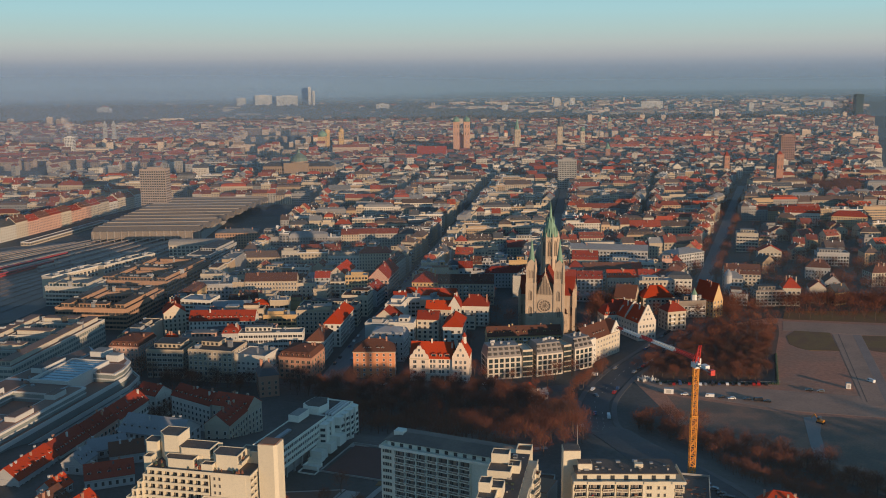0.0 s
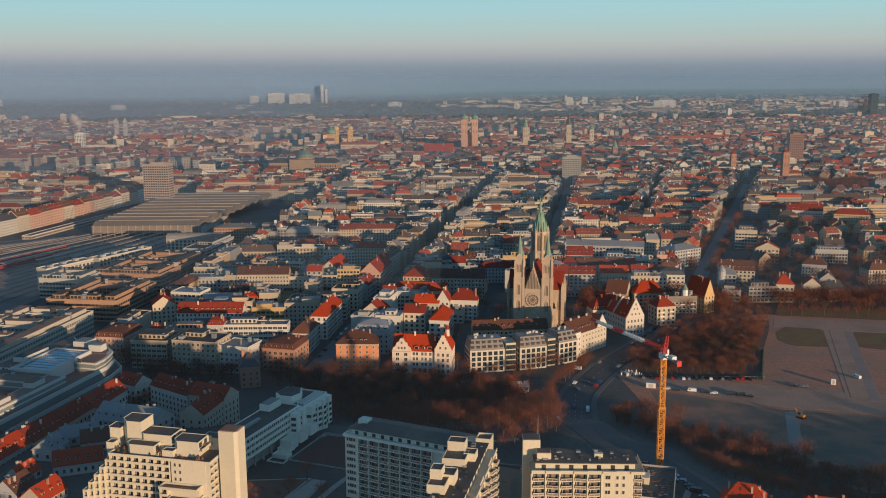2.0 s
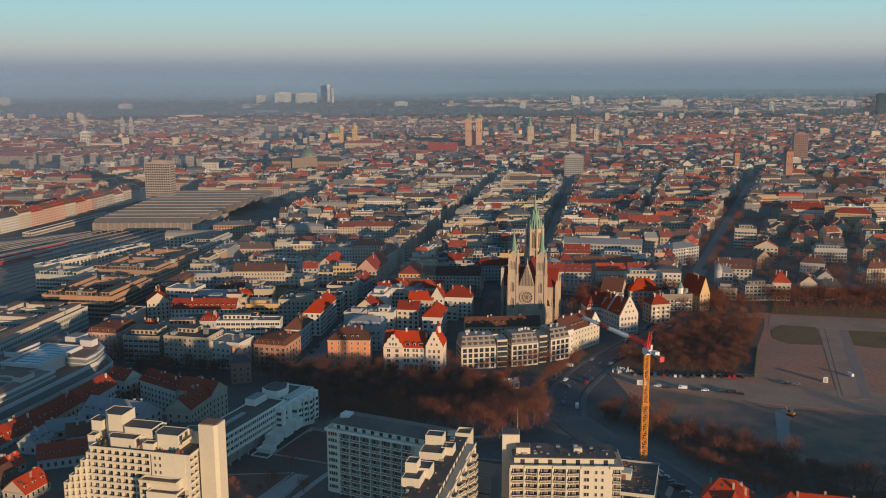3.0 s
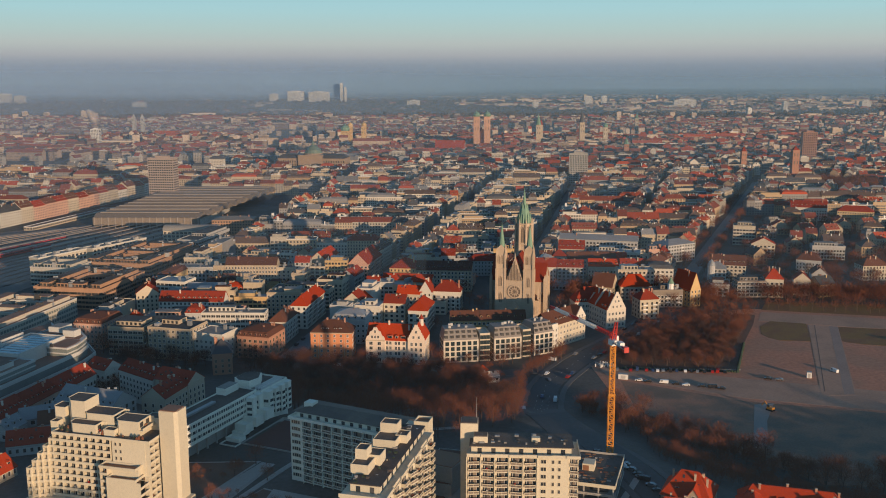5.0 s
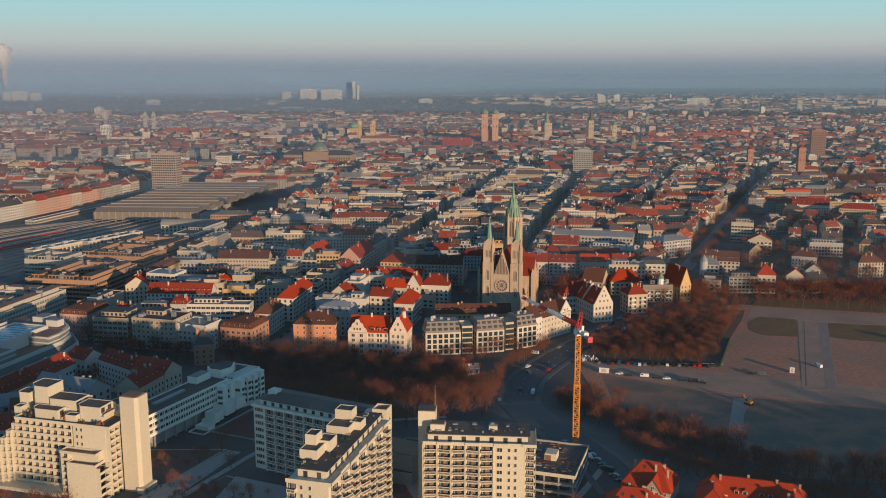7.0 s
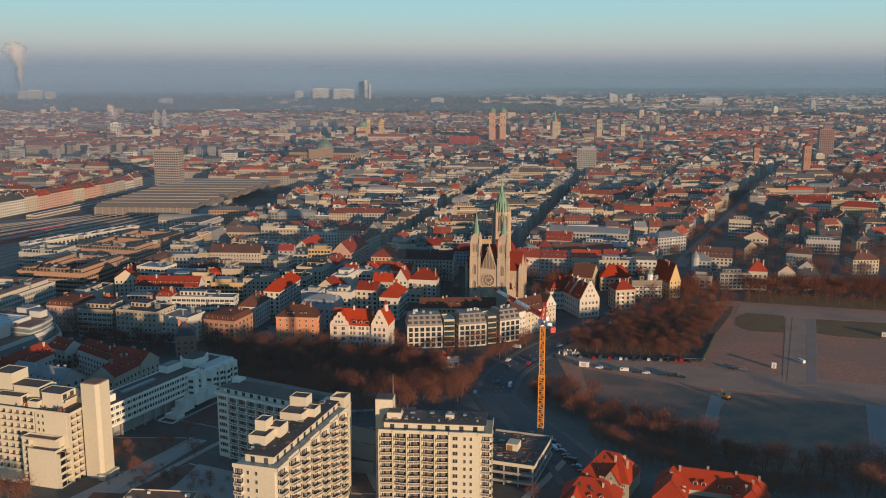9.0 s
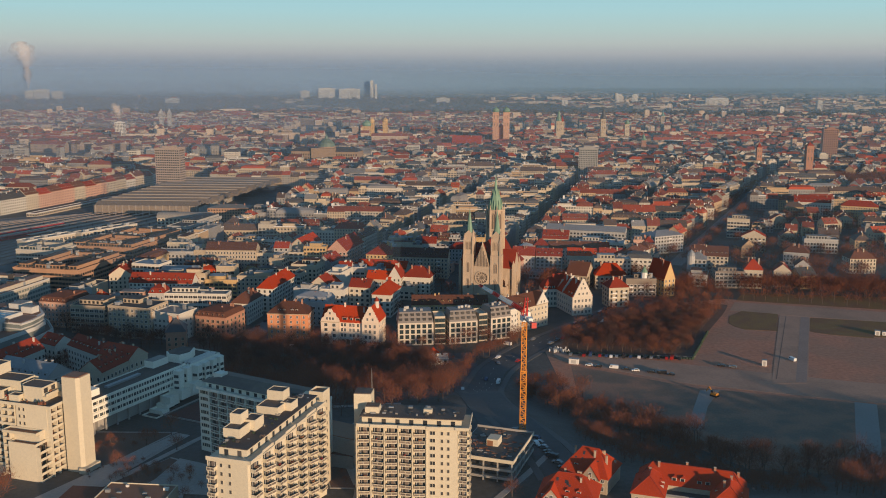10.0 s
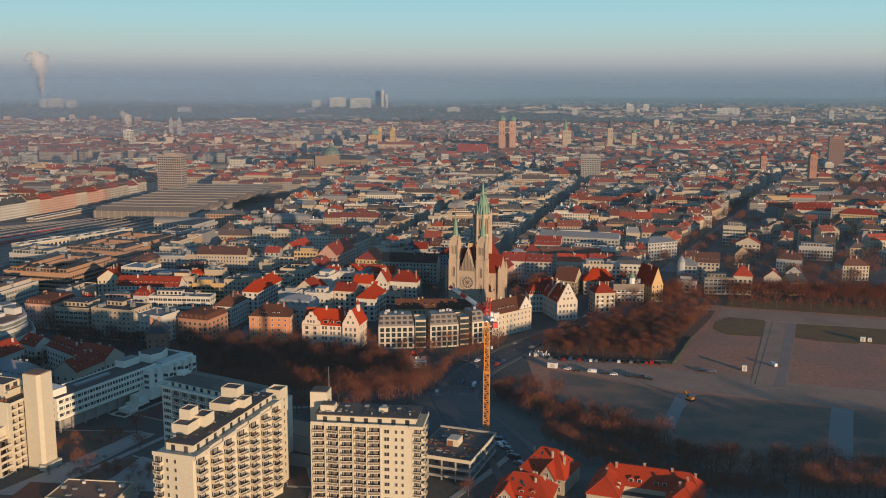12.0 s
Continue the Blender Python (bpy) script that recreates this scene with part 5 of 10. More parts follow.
def grey_slab():
    """The long slab in shade, with a rank of balconies to the front."""
    B = 14.0
    top = thing("apartment_slab", pose(-73, -322.5, B, 0, 0, -25.5), "long grey-white apartment slab with ranks of balconies in shade", "apartment block", "concrete tower blocks")
    w, d, h, fh = 40.0, 15.0, 27.0, 2.76
    g = Geo()
    g.box(-w / 2, -d / 2, -2, w / 2 + 14, d / 2, h, WHITE_CONCRETE)
    g.put("wall", top)
    for k in range(8):
        x = -w / 2 + 6.4 + k * 4.6
        f = Geo()
        f.box(x - 0.15, -d / 2 - 1.2, -2, x + 0.15, -d / 2, h - 0.003, WHITE_CONCRETE)
        f.put("fin", top)
    g = Geo()
    g.box(-w / 2 - 0.2, -d / 2 - 1.3, h, w / 2 + 14, d / 2 + 0.2, h + 0.3, WHITE_CONCRETE)
    parapet(g, -w / 2 - 0.2, -d / 2 - 1.3, w / 2 + 14, d / 2 + 0.2, h + 0.303, 0.8, WHITE_CONCRETE, 0.2)
    g.put("terrace", top)
    g = Geo()
    g.box(-w / 2 + 2, -d / 2 + 1.8, h + 0.31, w / 2 + 12, d / 2 - 1, h + 2.8, WHITE_CONCRETE)
    g.put("penthouse", top)
    g = Geo()
    hip(g, w + 11, d - 1.6, h + 2.82, 1.6, 0.8, FLAT_BROWN)
    ob = g.put("roof", top, "low brown-grey roof")
    ob.matrix_basis = pose(7, 0.4, 0)
    g = Geo()
    g.box(-w / 2 + 3, -2, h + 2.8, -w / 2 + 7, 2, h + 5.2, WHITE_CONCRETE)
    g.put("roof_box", top)
    pg = Geo()
    window_row(pg, "f", -w / 2 + 2.5, w / 2 + 5, -d / 2 + 1.8, h - 0.5, 1, 3, 1.5, 1.5, 3.6, GLASS)
    pg.put("penthouse_glazing", top, kind="stuff")
    bal, rec = railing_balcony(4.2, 1.3, 0.4, WHITE_CONCRETE), recess_mesh(4.0, 2.3)
    for k in range(9):
        z = h - (k + 1) * fh
        for j in range(7):
            x = -w / 2 + 8.7 + j * 4.6
            bay(top, x, -d / 2, z, 0, bal, rec, k)
        for x in (1.2, 2.7, 4.2):
            shared("window", SLIT2 if x == 2.7 else SLIT, top, pose(-w / 2 + x, -d / 2, z + 0.8))
    g = Geo()
    g.box(w / 2 + 2, d / 2 + 0.3, -2, w / 2 + 24, d / 2 + 14, 12, GREY_CONCRETE)
    g.box(w / 2 + 2.3, d / 2 + 0.6, 12, w / 2 + 23.7, d / 2 + 13.7, 12.3, RUST)
    g.put("annexe", top)
    take(-70, -322, 54, 22, -25)


# brown boarding with the shade of the loggia recess put into its colour
SHADED_BOARDING = material("dark_stained_boarding", (0.105, 0.062, 0.036), rough=0.75, var=0.3, stain=0.3)


def loggia_mesh(w, h=2.76, d=1.9):
    """One cell of the front: slab, solid parapet, side fins and a glazed back; faces -y."""
    g = Geo()
    g.box(-w / 2, -d, -0.16, w / 2, 0.02, 0.05, CONCRETE)
    g.box(-w / 2, -d - 0.06, 0.05, w / 2, -d + 0.1, 0.9, CONCRETE)
    for x in (-w / 2, w / 2 - 0.2):
        g.box(x, -d, 1.02, x + 0.2, 0.02, h - 0.16, CONCRETE)
        g.box(x, -d + 0.1, 0.05, x + 0.2, 0.02, 1.02, CONCRETE)
    g.box(-w / 2 + 0.2, -0.06, 0.05, w / 2 - 0.2, 0.0, h - 0.16, GLASS)
    g.box(w * 0.02, -0.12, 0.05, w / 2 - 0.2, -0.06, h - 0.16, SHADED_BOARDING)
    g.box(-w * 0.3, -0.1, 0.05, -w * 0.27, 0.0, h - 0.16, FRAME)
    return g.mesh("loggia")


LOGGIA = loggia_mesh(3.1)


def terraced_block():
    """The stepped block with its blank lift tower, terraces and roof boxes."""
    B = 15.0
    top = thing("terraced_apartment_block", pose(-163, -335, B, 0, 0, -13.6), "cream terraced apartment block with stepped roof boxes and blank tower", "apartment block", "concrete tower blocks")
    fh, H = 2.76, 26.5
    g = Geo()
    g.box(-16.2, -7.1, -2, 9.4, 9, H, CONCRETE)
    g.box(9.403, -9, -2, 23.2, 9, H, CONCRETE)
    g.box(5.52, -8.9, -2, 5.95, -7.103, H - 4 * fh, DARK)
    g.put("wall", top)

    def cells(xs, y, top_z, floors, rot=0.0, skip=lambda k, a: False):
        for k in range(floors):
            for a in xs:
                if not skip(k, a):
                    z = top_z - (k + 1) * fh + 0.16
                    shared("loggia", LOGGIA, top, pose(a, y, z) if rot == 0 else pose(y, a, z, 0, 0, rot))
                    if (k * 7 + int(a * 3)) % 4 == 0:
                        shared("balcony_furniture", JUNK[(k + int(a)) % 8], top, pose(a, y, z + 0.05) if rot == 0 else pose(y, a, z + 0.05, 0, 0, rot))

    cells([-14.65 + 3.1 * j for j in range(8)], -7.1, H, 10, skip=lambda k, a: k > 2 and a > 5.5)
    cells([-7.3, -4.2], 23.2, H, 10, 90)
    for k in range(5):                                     # steps down to the side
        x0, x1, f, hh = -16.2 - 1.9 * (k + 1), -16.2 - 1.9 * k - 0.003, -7.1 - 1.0 * k, H - (k + 1) * fh
        g = Geo()
        g.box(x0, f, -2, x1, 8, hh, CONCRETE)
        g.put("side_step", top)
        g = Geo()
        parapet(g, x0, f - 1.9, x1, 8, hh + 0.003, 0.9, CONCRETE, 0.2)
        g.put("step_parapet", top)
        narrow = SIDE_LOGGIA
        for q in range(10 - k - 1):
            shared("loggia", narrow, top, pose((x0 + x1) / 2, f, hh - (q + 1) * fh + 0.16))
    for x0, x1, f, hh in ((6.3, 21.6, -11.6, 17.2), (10.2, 22.4, -15.0, 13.6)):
        g = Geo()
        g.box(x0, f, -2, x1, -9.003 if x0 > 9 else -7.2, hh, CONCRETE)
        g.put("front_step", top)
        g = Geo()
        ring_at(g, x0, f - (0 if x0 > 9 else 1.9), x1, -9.003, hh + 0.003, 1.0, CONCRETE)
        g.put("step_parapet", top)
        g = Geo()
        g.box(x0 + 0.3, f + 0.3, hh, x1 - 0.3, -9.3, hh + 0.12, RUST)
        g.put("terrace_floor", top)
    g = Geo()
    g.box(-26.5, -14.5, -2, 6.2, -7.2, 1.4, CONCRETE)
    g.put("plinth", top)
    cells([8.2], -11.6, 17.2, 6)
    cells([-13.4, -10.5], 22.4, 13.6, 5, 90)
    g = Geo()
    g.box(9.8, -13.3, -2, 10.15, -11.7, 14.4, DARK)
    g.put("joint", top)
    g = Geo()
    g.box(-16.2, -9.4, H, 25.3, 9, 26.8, CONCRETE)
    parapet(g, -16.2, -9.4, 25.3, 9, 26.803, 0.8, CONCRETE)
    g.box(-15.8, -9, 26.8, 24.9, 8.6, 26.95, WORN_FELT)
    g.put("terrace", top)
    for n, (x0, ya, x1, yb, z1, cut) in enumerate(((-16.0, -1, -7, 8, 37.0, 3), (-22, 0, -16.5, 6, 33.5, 1), (-19.6, -5, -16.6, -1.5, 29.6, 0), (-7.5, -2, 6, 6, 33.0, 2), (-10.5, -7, 1.5, -2.2, 30.5, 2), (8, -5, 18.5, 3, 32.6, 2),
                                       (5, -7.2, 9.5, -4.0, 29.4, 0), (16, 3, 24, 8.5, 31.5, 1))):
        g = Geo()
        plan = [(x0, ya + cut), (x0 + cut, ya), (x1, ya), (x1, yb), (x0, yb)] if cut else [(x0, ya), (x1, ya), (x1, yb), (x0, yb)]
        g.prism(plan, 26.8 if x0 > -16.1 else -2, z1, CONCRETE)
        g.prism([(x + (0.25 if x < (x0 + x1) / 2 else -0.25), y + (0.25 if y < (ya + yb) / 2 else -0.25)) for x, y in plan], z1, z1 + 0.12, WORN_FELT)
        for (xa, y0), (xb, y1) in zip(plan, plan[1:] + plan[:1]):
            g.beam((xa, y0, z1 + 0.15), (xb, y1, z1 + 0.15), 0.15, CONCRETE)
        box = g.put("roof_box", top)
        if x1 - x0 > 7 and z1 < 34:
            pg = Geo()
            window_row(pg, "r", ya, yb, x1, z1 - 3.2, 1, 3, 2.1, 1.9, 2.4, GLASS)
            pg.put("roof_box_glazing", box)
            b = Geo()
            b.box(x1 + 0.003, ya, z1 - 3.3, x1 + 1.8, yb, z1 - 3.1, CONCRETE)
            b.box(x1 + 1.65, ya, z1 - 3.1, x1 + 1.8, yb, z1 - 2.2, CONCRETE)
            b.box(x1 + 0.003, yb - 0.2, z1 - 3.1, x1 + 1.65, yb, z1, CONCRETE)
            b.put("roof_box_balcony", box)
            shared("balcony_furniture", JUNK[n], box, pose(x1 - 0.2, (ya + yb) / 2, z1 - 3.1, 0, 0, 90))
    rng = random.Random(17)
    for _ in range(26):                                    # tubs and small plants on the roof terrace
        x, y, q = rng.uniform(-15, 23), rng.uniform(-8.6, -2), rng.uniform(0.25, 0.7)
        g = Geo()
        g.cone(x, y, 26.95, 27.5, q * 0.7, q, RUST, 7)
        g.cone(x, y, 27.5, 27.6 + q * 2, q * 1.2, q * 0.2, EVERGREEN if rng.random() < 0.6 else BEECH, 6)
        g.put("plant_tub", top)
    g = Geo()
    g.prism([(25.9, -3), (32.0, -3), (33.2, -1.8), (33.2, 4), (25.9, 4)], -2, 37.2, CONCRETE)
    g.box(26.1, -2.6, 37.2, 32.6, 3.8, 37.45, RUST)
    g.box(32.0, -4.2, -2, 35.0, 4.4, 2.2, CONCRETE)
    g.put("lift_tower", top, "blank cream concrete lift tower")
    for x in (11.0, 13.0):
        for k in range(3):
            shared("window", SLIT, top, pose(x, -9, H - (k + 1) * fh + 0.8))
    take(-170, -338, 75, 34, -13)


SIDE_LOGGIA = loggia_mesh(1.88)


WING_GLASS = material("grey_wing_glass", (0.10, 0.11, 0.11), second=(0.03, 0.035, 0.04), rough=0.2, stain=0.2, island=True)
PODIUM = material("podium_planting", (0.12, 0.042, 0.032), var=0.2, stain=0.5, scale=0.5, bump=0.5)


def white_wing():
    """The raised wing of white concrete that ends in a block of box bays."""
    top = thing("office_wing", pose(-140.4, -284, 13, 0, 0, -22), "raised white concrete office wing with ribbon windows and box bays", "office building", "concrete tower blocks")
    g = Geo()
    g.box(-7, -26, 8.2, 7, 32, 17, WHITE_CONCRETE)
    g.box(-6.6, -25.6, 17, 6.6, 31.6, 17.25, WORN_FELT)
    parapet(g, -7, -26, 7, 32, 17.003, 0.7, WHITE_CONCRETE)
    wing = g.put("wing", top)
    g = Geo()
    for k in range(3):
        z = 8.6 + k * 2.85
        window_row(g, "r", -25, 31, 7, z, 1, 3, 2.75, 1.35, 3.1, WING_GLASS)
        window_row(g, "f", -6.5, 6.5, -26, z, 1, 3, 2.6, 1.35, 3.1, WING_GLASS)
        b = Geo()
        b.box(7.003, -26, z - 0.4, 7.5, 32, z + 0.62, WHITE_CONCRETE)
        b.put("parapet_band", wing)
    for q in range(19):
        b = Geo()
        b.box(7.003, -26 + q * 3.2, 8.2, 7.3, -25.75 + q * 3.2, 17.0, WHITE_CONCRETE)
        b.put("fin", wing)
    g.put("ribbon_windows", wing, kind="stuff")
    for k in range(9):
        g = Geo()
        g.box(5.2, -24 + k * 6.6, -3, 5.9, -23.3 + k * 6.6, 8.2, GREY_CONCRETE)
        g.box(-5.9, -24 + k * 6.6, -3, -5.2, -23.3 + k * 6.6, 8.2, GREY_CONCRETE)
        g.put("column", top)
    g = Geo()
    g.box(-4, -20, -3, 4, 30, 8.2, GREY_CONCRETE)
    g.box(-1.5, -10, 17.3, 0.5, 10, 18.2, ZINC)
    g.box(-5, -24, 17.25, 3, -17, 20.2, WHITE_CONCRETE)
    g.box(-6.8, 20, 17.25, -1.5, 30, 20.4, WHITE_CONCRETE)
    g.box(-6.5, 20.3, 20.4, -1.8, 29.7, 20.6, GRAVEL)
    g.put("core", top)
    g = Geo()
    g.box(-9, 32.003, -3, 9.5, 54, 16.5, WHITE_CONCRETE)
    parapet(g, -9, 32.003, 9.5, 54, 16.503, 0.8, WHITE_CONCRETE)
    g.box(-8.5, 32.5, 16.5, 9.0, 53.5, 16.7, WORN_FELT)
    block = g.put("end_block", top)
    g = Geo()
    g.prism([(-8, 36), (-4, 33), (2, 33.5), (3.5, 40), (0, 47), (-7, 46)], 16.7, 20.4, WHITE_CONCRETE)
    g.prism([(-7.4, 36.4), (-4, 33.7), (1.5, 34.2), (2.8, 40), (-0.4, 46.3), (-6.6, 45.4)], 20.4, 20.6, WORN_FELT)
    g.put("roof_pavilion", block)
    for x in (4.6, 6.2, 7.8):
        g = Geo()
        g.box(x, 34, 16.7, x + 0.5, 52, 17.9, FRAME)
        g.put("roof_beam", block)
    for k in range(5):
        x = -8.5 + k * 3.5
        b = Geo()
        b.box(x, 29.0 - (k % 2) * 1.8 + k * 0.5, 5.5, x + 3.0, 31.99, 16.2, WHITE_CONCRETE)
        ob = b.put("box_bay", block)
        pg = Geo()
        window_row(pg, "f", x, x + 3.0, 29.0 - (k % 2) * 1.8 + k * 0.5, 5.4, 4, 2.7, 1.3, 1.4, 1.9, WING_GLASS)
        pg.put("bay_glazing", ob)
    for k in range(6):                                     # angled bays that step along the side
        y0, z0 = 22.5 + k * 5.2, 7.2 - 1.0 * min(k, 4)
        x0 = 7.503 if y0 < 31 else 9.503
        b = Geo()
        b.prism([(x0, y0), (x0 + 3.4, y0 + 0.9), (x0 + 3.4, y0 + 3.9), (x0, y0 + 4.9)], z0, 16.0, WHITE_CONCRETE)
        b.prism([(x0, y0), (x0 + 3.5, y0 + 0.9), (x0 + 3.5, y0 + 4.0), (x0, y0 + 5.0)], 16.0, 16.7, WHITE_CONCRETE)
        ob = b.put("angled_bay", block)
        pg = Geo()
        window_row(pg, "r", y0 + 0.8, y0 + 4.0, x0 + 3.4, z0 - 0.2, int((16 - z0) / 2.75), 2.75, 2.3, 1.4, 2.2, WING_GLASS)
        for q in range(int((16 - z0) / 2.75)):
            z = z0 + 0.7 + q * 2.75
            pg.add([(x0 + 0.6, y0 + 0.10, z), (x0 + 2.8, y0 + 0.68, z), (x0 + 2.8, y0 + 0.68, z + 1.4), (x0 + 0.6, y0 + 0.10, z + 1.4)], [(0, 1, 2, 3)], WING_GLASS)
        pg.put("bay_glazing", ob)
    pg = Geo()
    window_row(pg, "r", 33, 53, 9.5, 2.5, 5, 2.75, 2.2, 1.4, 3.2, WING_GLASS)
    pg.put("block_glazing", block, kind="stuff")
    for k in range(6):                                     # lower terraces with dark glazing between white edges
        x1, z1 = 15.5 - 1.1 * k, 1.8 + 1.15 * k
        b = Geo()
        b.box(7.6, 2 + 4.6 * k, -3, x1, 6.4 + 4.6 * k, z1 - 0.9, SHADE_GLASS)
        b.box(7.6, 1.8 + 4.6 * k, z1 - 0.9, x1 + 0.5, 6.6 + 4.6 * k, z1, WHITE_CONCRETE)
        parapet(b, 7.6, 1.8 + 4.6 * k, x1 + 0.5, 6.6 + 4.6 * k, z1 + 0.003, 0.8, WHITE_CONCRETE, 0.25)
        b.put("lower_terrace", top)
    for k in range(3):
        b = Geo()
        b.box(7.2, 14 + k * 6, 3.0 + k * 1.5, 13 + k * 1.6, 20.2 + k * 6, 6.6 + k * 1.6, WHITE_CONCRETE)
        parapet(b, 7.2, 14 + k * 6, 13 + k * 1.6, 20.2 + k * 6, 6.603 + k * 1.6, 0.8, WHITE_CONCRETE)
        b.put("terrace_step", top)
    g = Geo()
    g.box(16, 6, -3, 46, 40, 1.8, GREY_CONCRETE)
    parapet(g, 16, 6, 46, 40, 1.803, 0.9, GREY_CONCRETE)
    g.box(18, 8, 1.8, 44, 38, 2.1, PODIUM)
    g.put("podium", top, "low podium with brown planted roof")
    take(-128, -280, 40, 110, -22)
    take(-100, -260, 40, 40, -22)


def low_pavilion():
    top = thing("pavilion", pose(-104, -371, 15, 0, 0, -2), "low concrete pavilion with brown planted flat roof", "pavilion")
    g = Geo()
    g.box(-10, -8, -1, 15, 8, 4.0, CONCRETE)
    g.put("wall", top)
    g = Geo()
    parapet(g, -10, -8, 15, 8, 4.003, 0.7, CONCRETE)
    g.put("parapet", top)
    g = Geo()
    g.box(-9.6, -7.6, 4.0, 14.6, 7.6, 4.35, RUST)
    g.put("planted_roof", top, "brown planted roof")
    rng = random.Random(4)
    for _ in range(7):
        x, y, s = rng.uniform(-8, 13), rng.uniform(-6, 6), rng.uniform(0.5, 1.6)
        g = Geo()
        g.box(x - s, y - s * 0.6, 4.35, x + s, y + s * 0.6, 4.35 + rng.uniform(0.3, 1.1), rng.choice((ZINC, FRAME, CONCRETE)))
        g.put("skylight", top)
    g = Geo()
    g.box(-24, -9, -1, -10.3, 7, 3.0, GREY_CONCRETE)
    g.box(-23.6, -8.6, 3.0, -10.7, 6.6, 3.3, BROWN)
    g.put("wing", top)


def link_annexe(x, y, rot, w, d, h, label):
    """A low flat-roofed annexe with roof lights."""
    top = thing("annexe", pose(x, y, 14, 0, 0, rot), label, "annexe", "low annexes")
    g = Geo()
    g.box(-w / 2, -d / 2, -1, w / 2, d / 2, h, GREY_CONCRETE)
    parapet(g, -w / 2, -d / 2, w / 2, d / 2, h + 0.003, 0.6, GREY_CONCRETE)
    g.put("wall", top)
    g = Geo()
    g.box(-w / 2 + 0.4, -d / 2 + 0.4, h, w / 2 - 0.4, d / 2 - 0.4, h + 0.2, BROWN)
    g.put("roof", top, "brown planted flat roof")
    rng = random.Random(int(x))
    for k in range(6):
        a, b, q = rng.uniform(-0.35, 0.35) * w, rng.uniform(-0.4, 0.4) * d, rng.uniform(0.4, 1.0)
        g = Geo()
        g.box(a - q, b - q * 0.7, h + 0.2, a + q, b + q * 0.7, h + rng.uniform(0.5, 1.1), rng.choice((ZINC, FRAME, DARK)))
        g.put("roof_light", top)
    take(x, y, w, d, rot)


low_pavilion()
link_annexe(-33, -318, -14, 14, 34, 5.5, "low grey annexe with brown planted roof")
link_annexe(-62, -352, -14, 12, 20, 4.0, "low grey annexe with dark flat roof")
link_annexe(-4, -296, -8, 26, 14, 5.0, "low grey annexe beside bare trees")
for k in range(14):                                     # railing beside the footpath
    g = Geo()
    g.box(-0.04, -0.04, 0, 0.04, 0.04, 1.05, ZINC)
    g.box(0.04, -0.03, 0.95, 4.4, 0.03, 1.03, ZINC)
    g.box(0.04, -0.02, 0.45, 4.4, 0.02, 0.5, ZINC)
    g.put("railing_panel", label="pale steel railing panel beside the footpath", category="railing", group="railing panels", m=pose(-124.5 + 1.45 * k, -366 + 4.2 * k, 15.1, 0, 0, 71))
tower_block_south()
parking_deck()
stepped_slab()
grey_slab()
terraced_block()
white_wing()


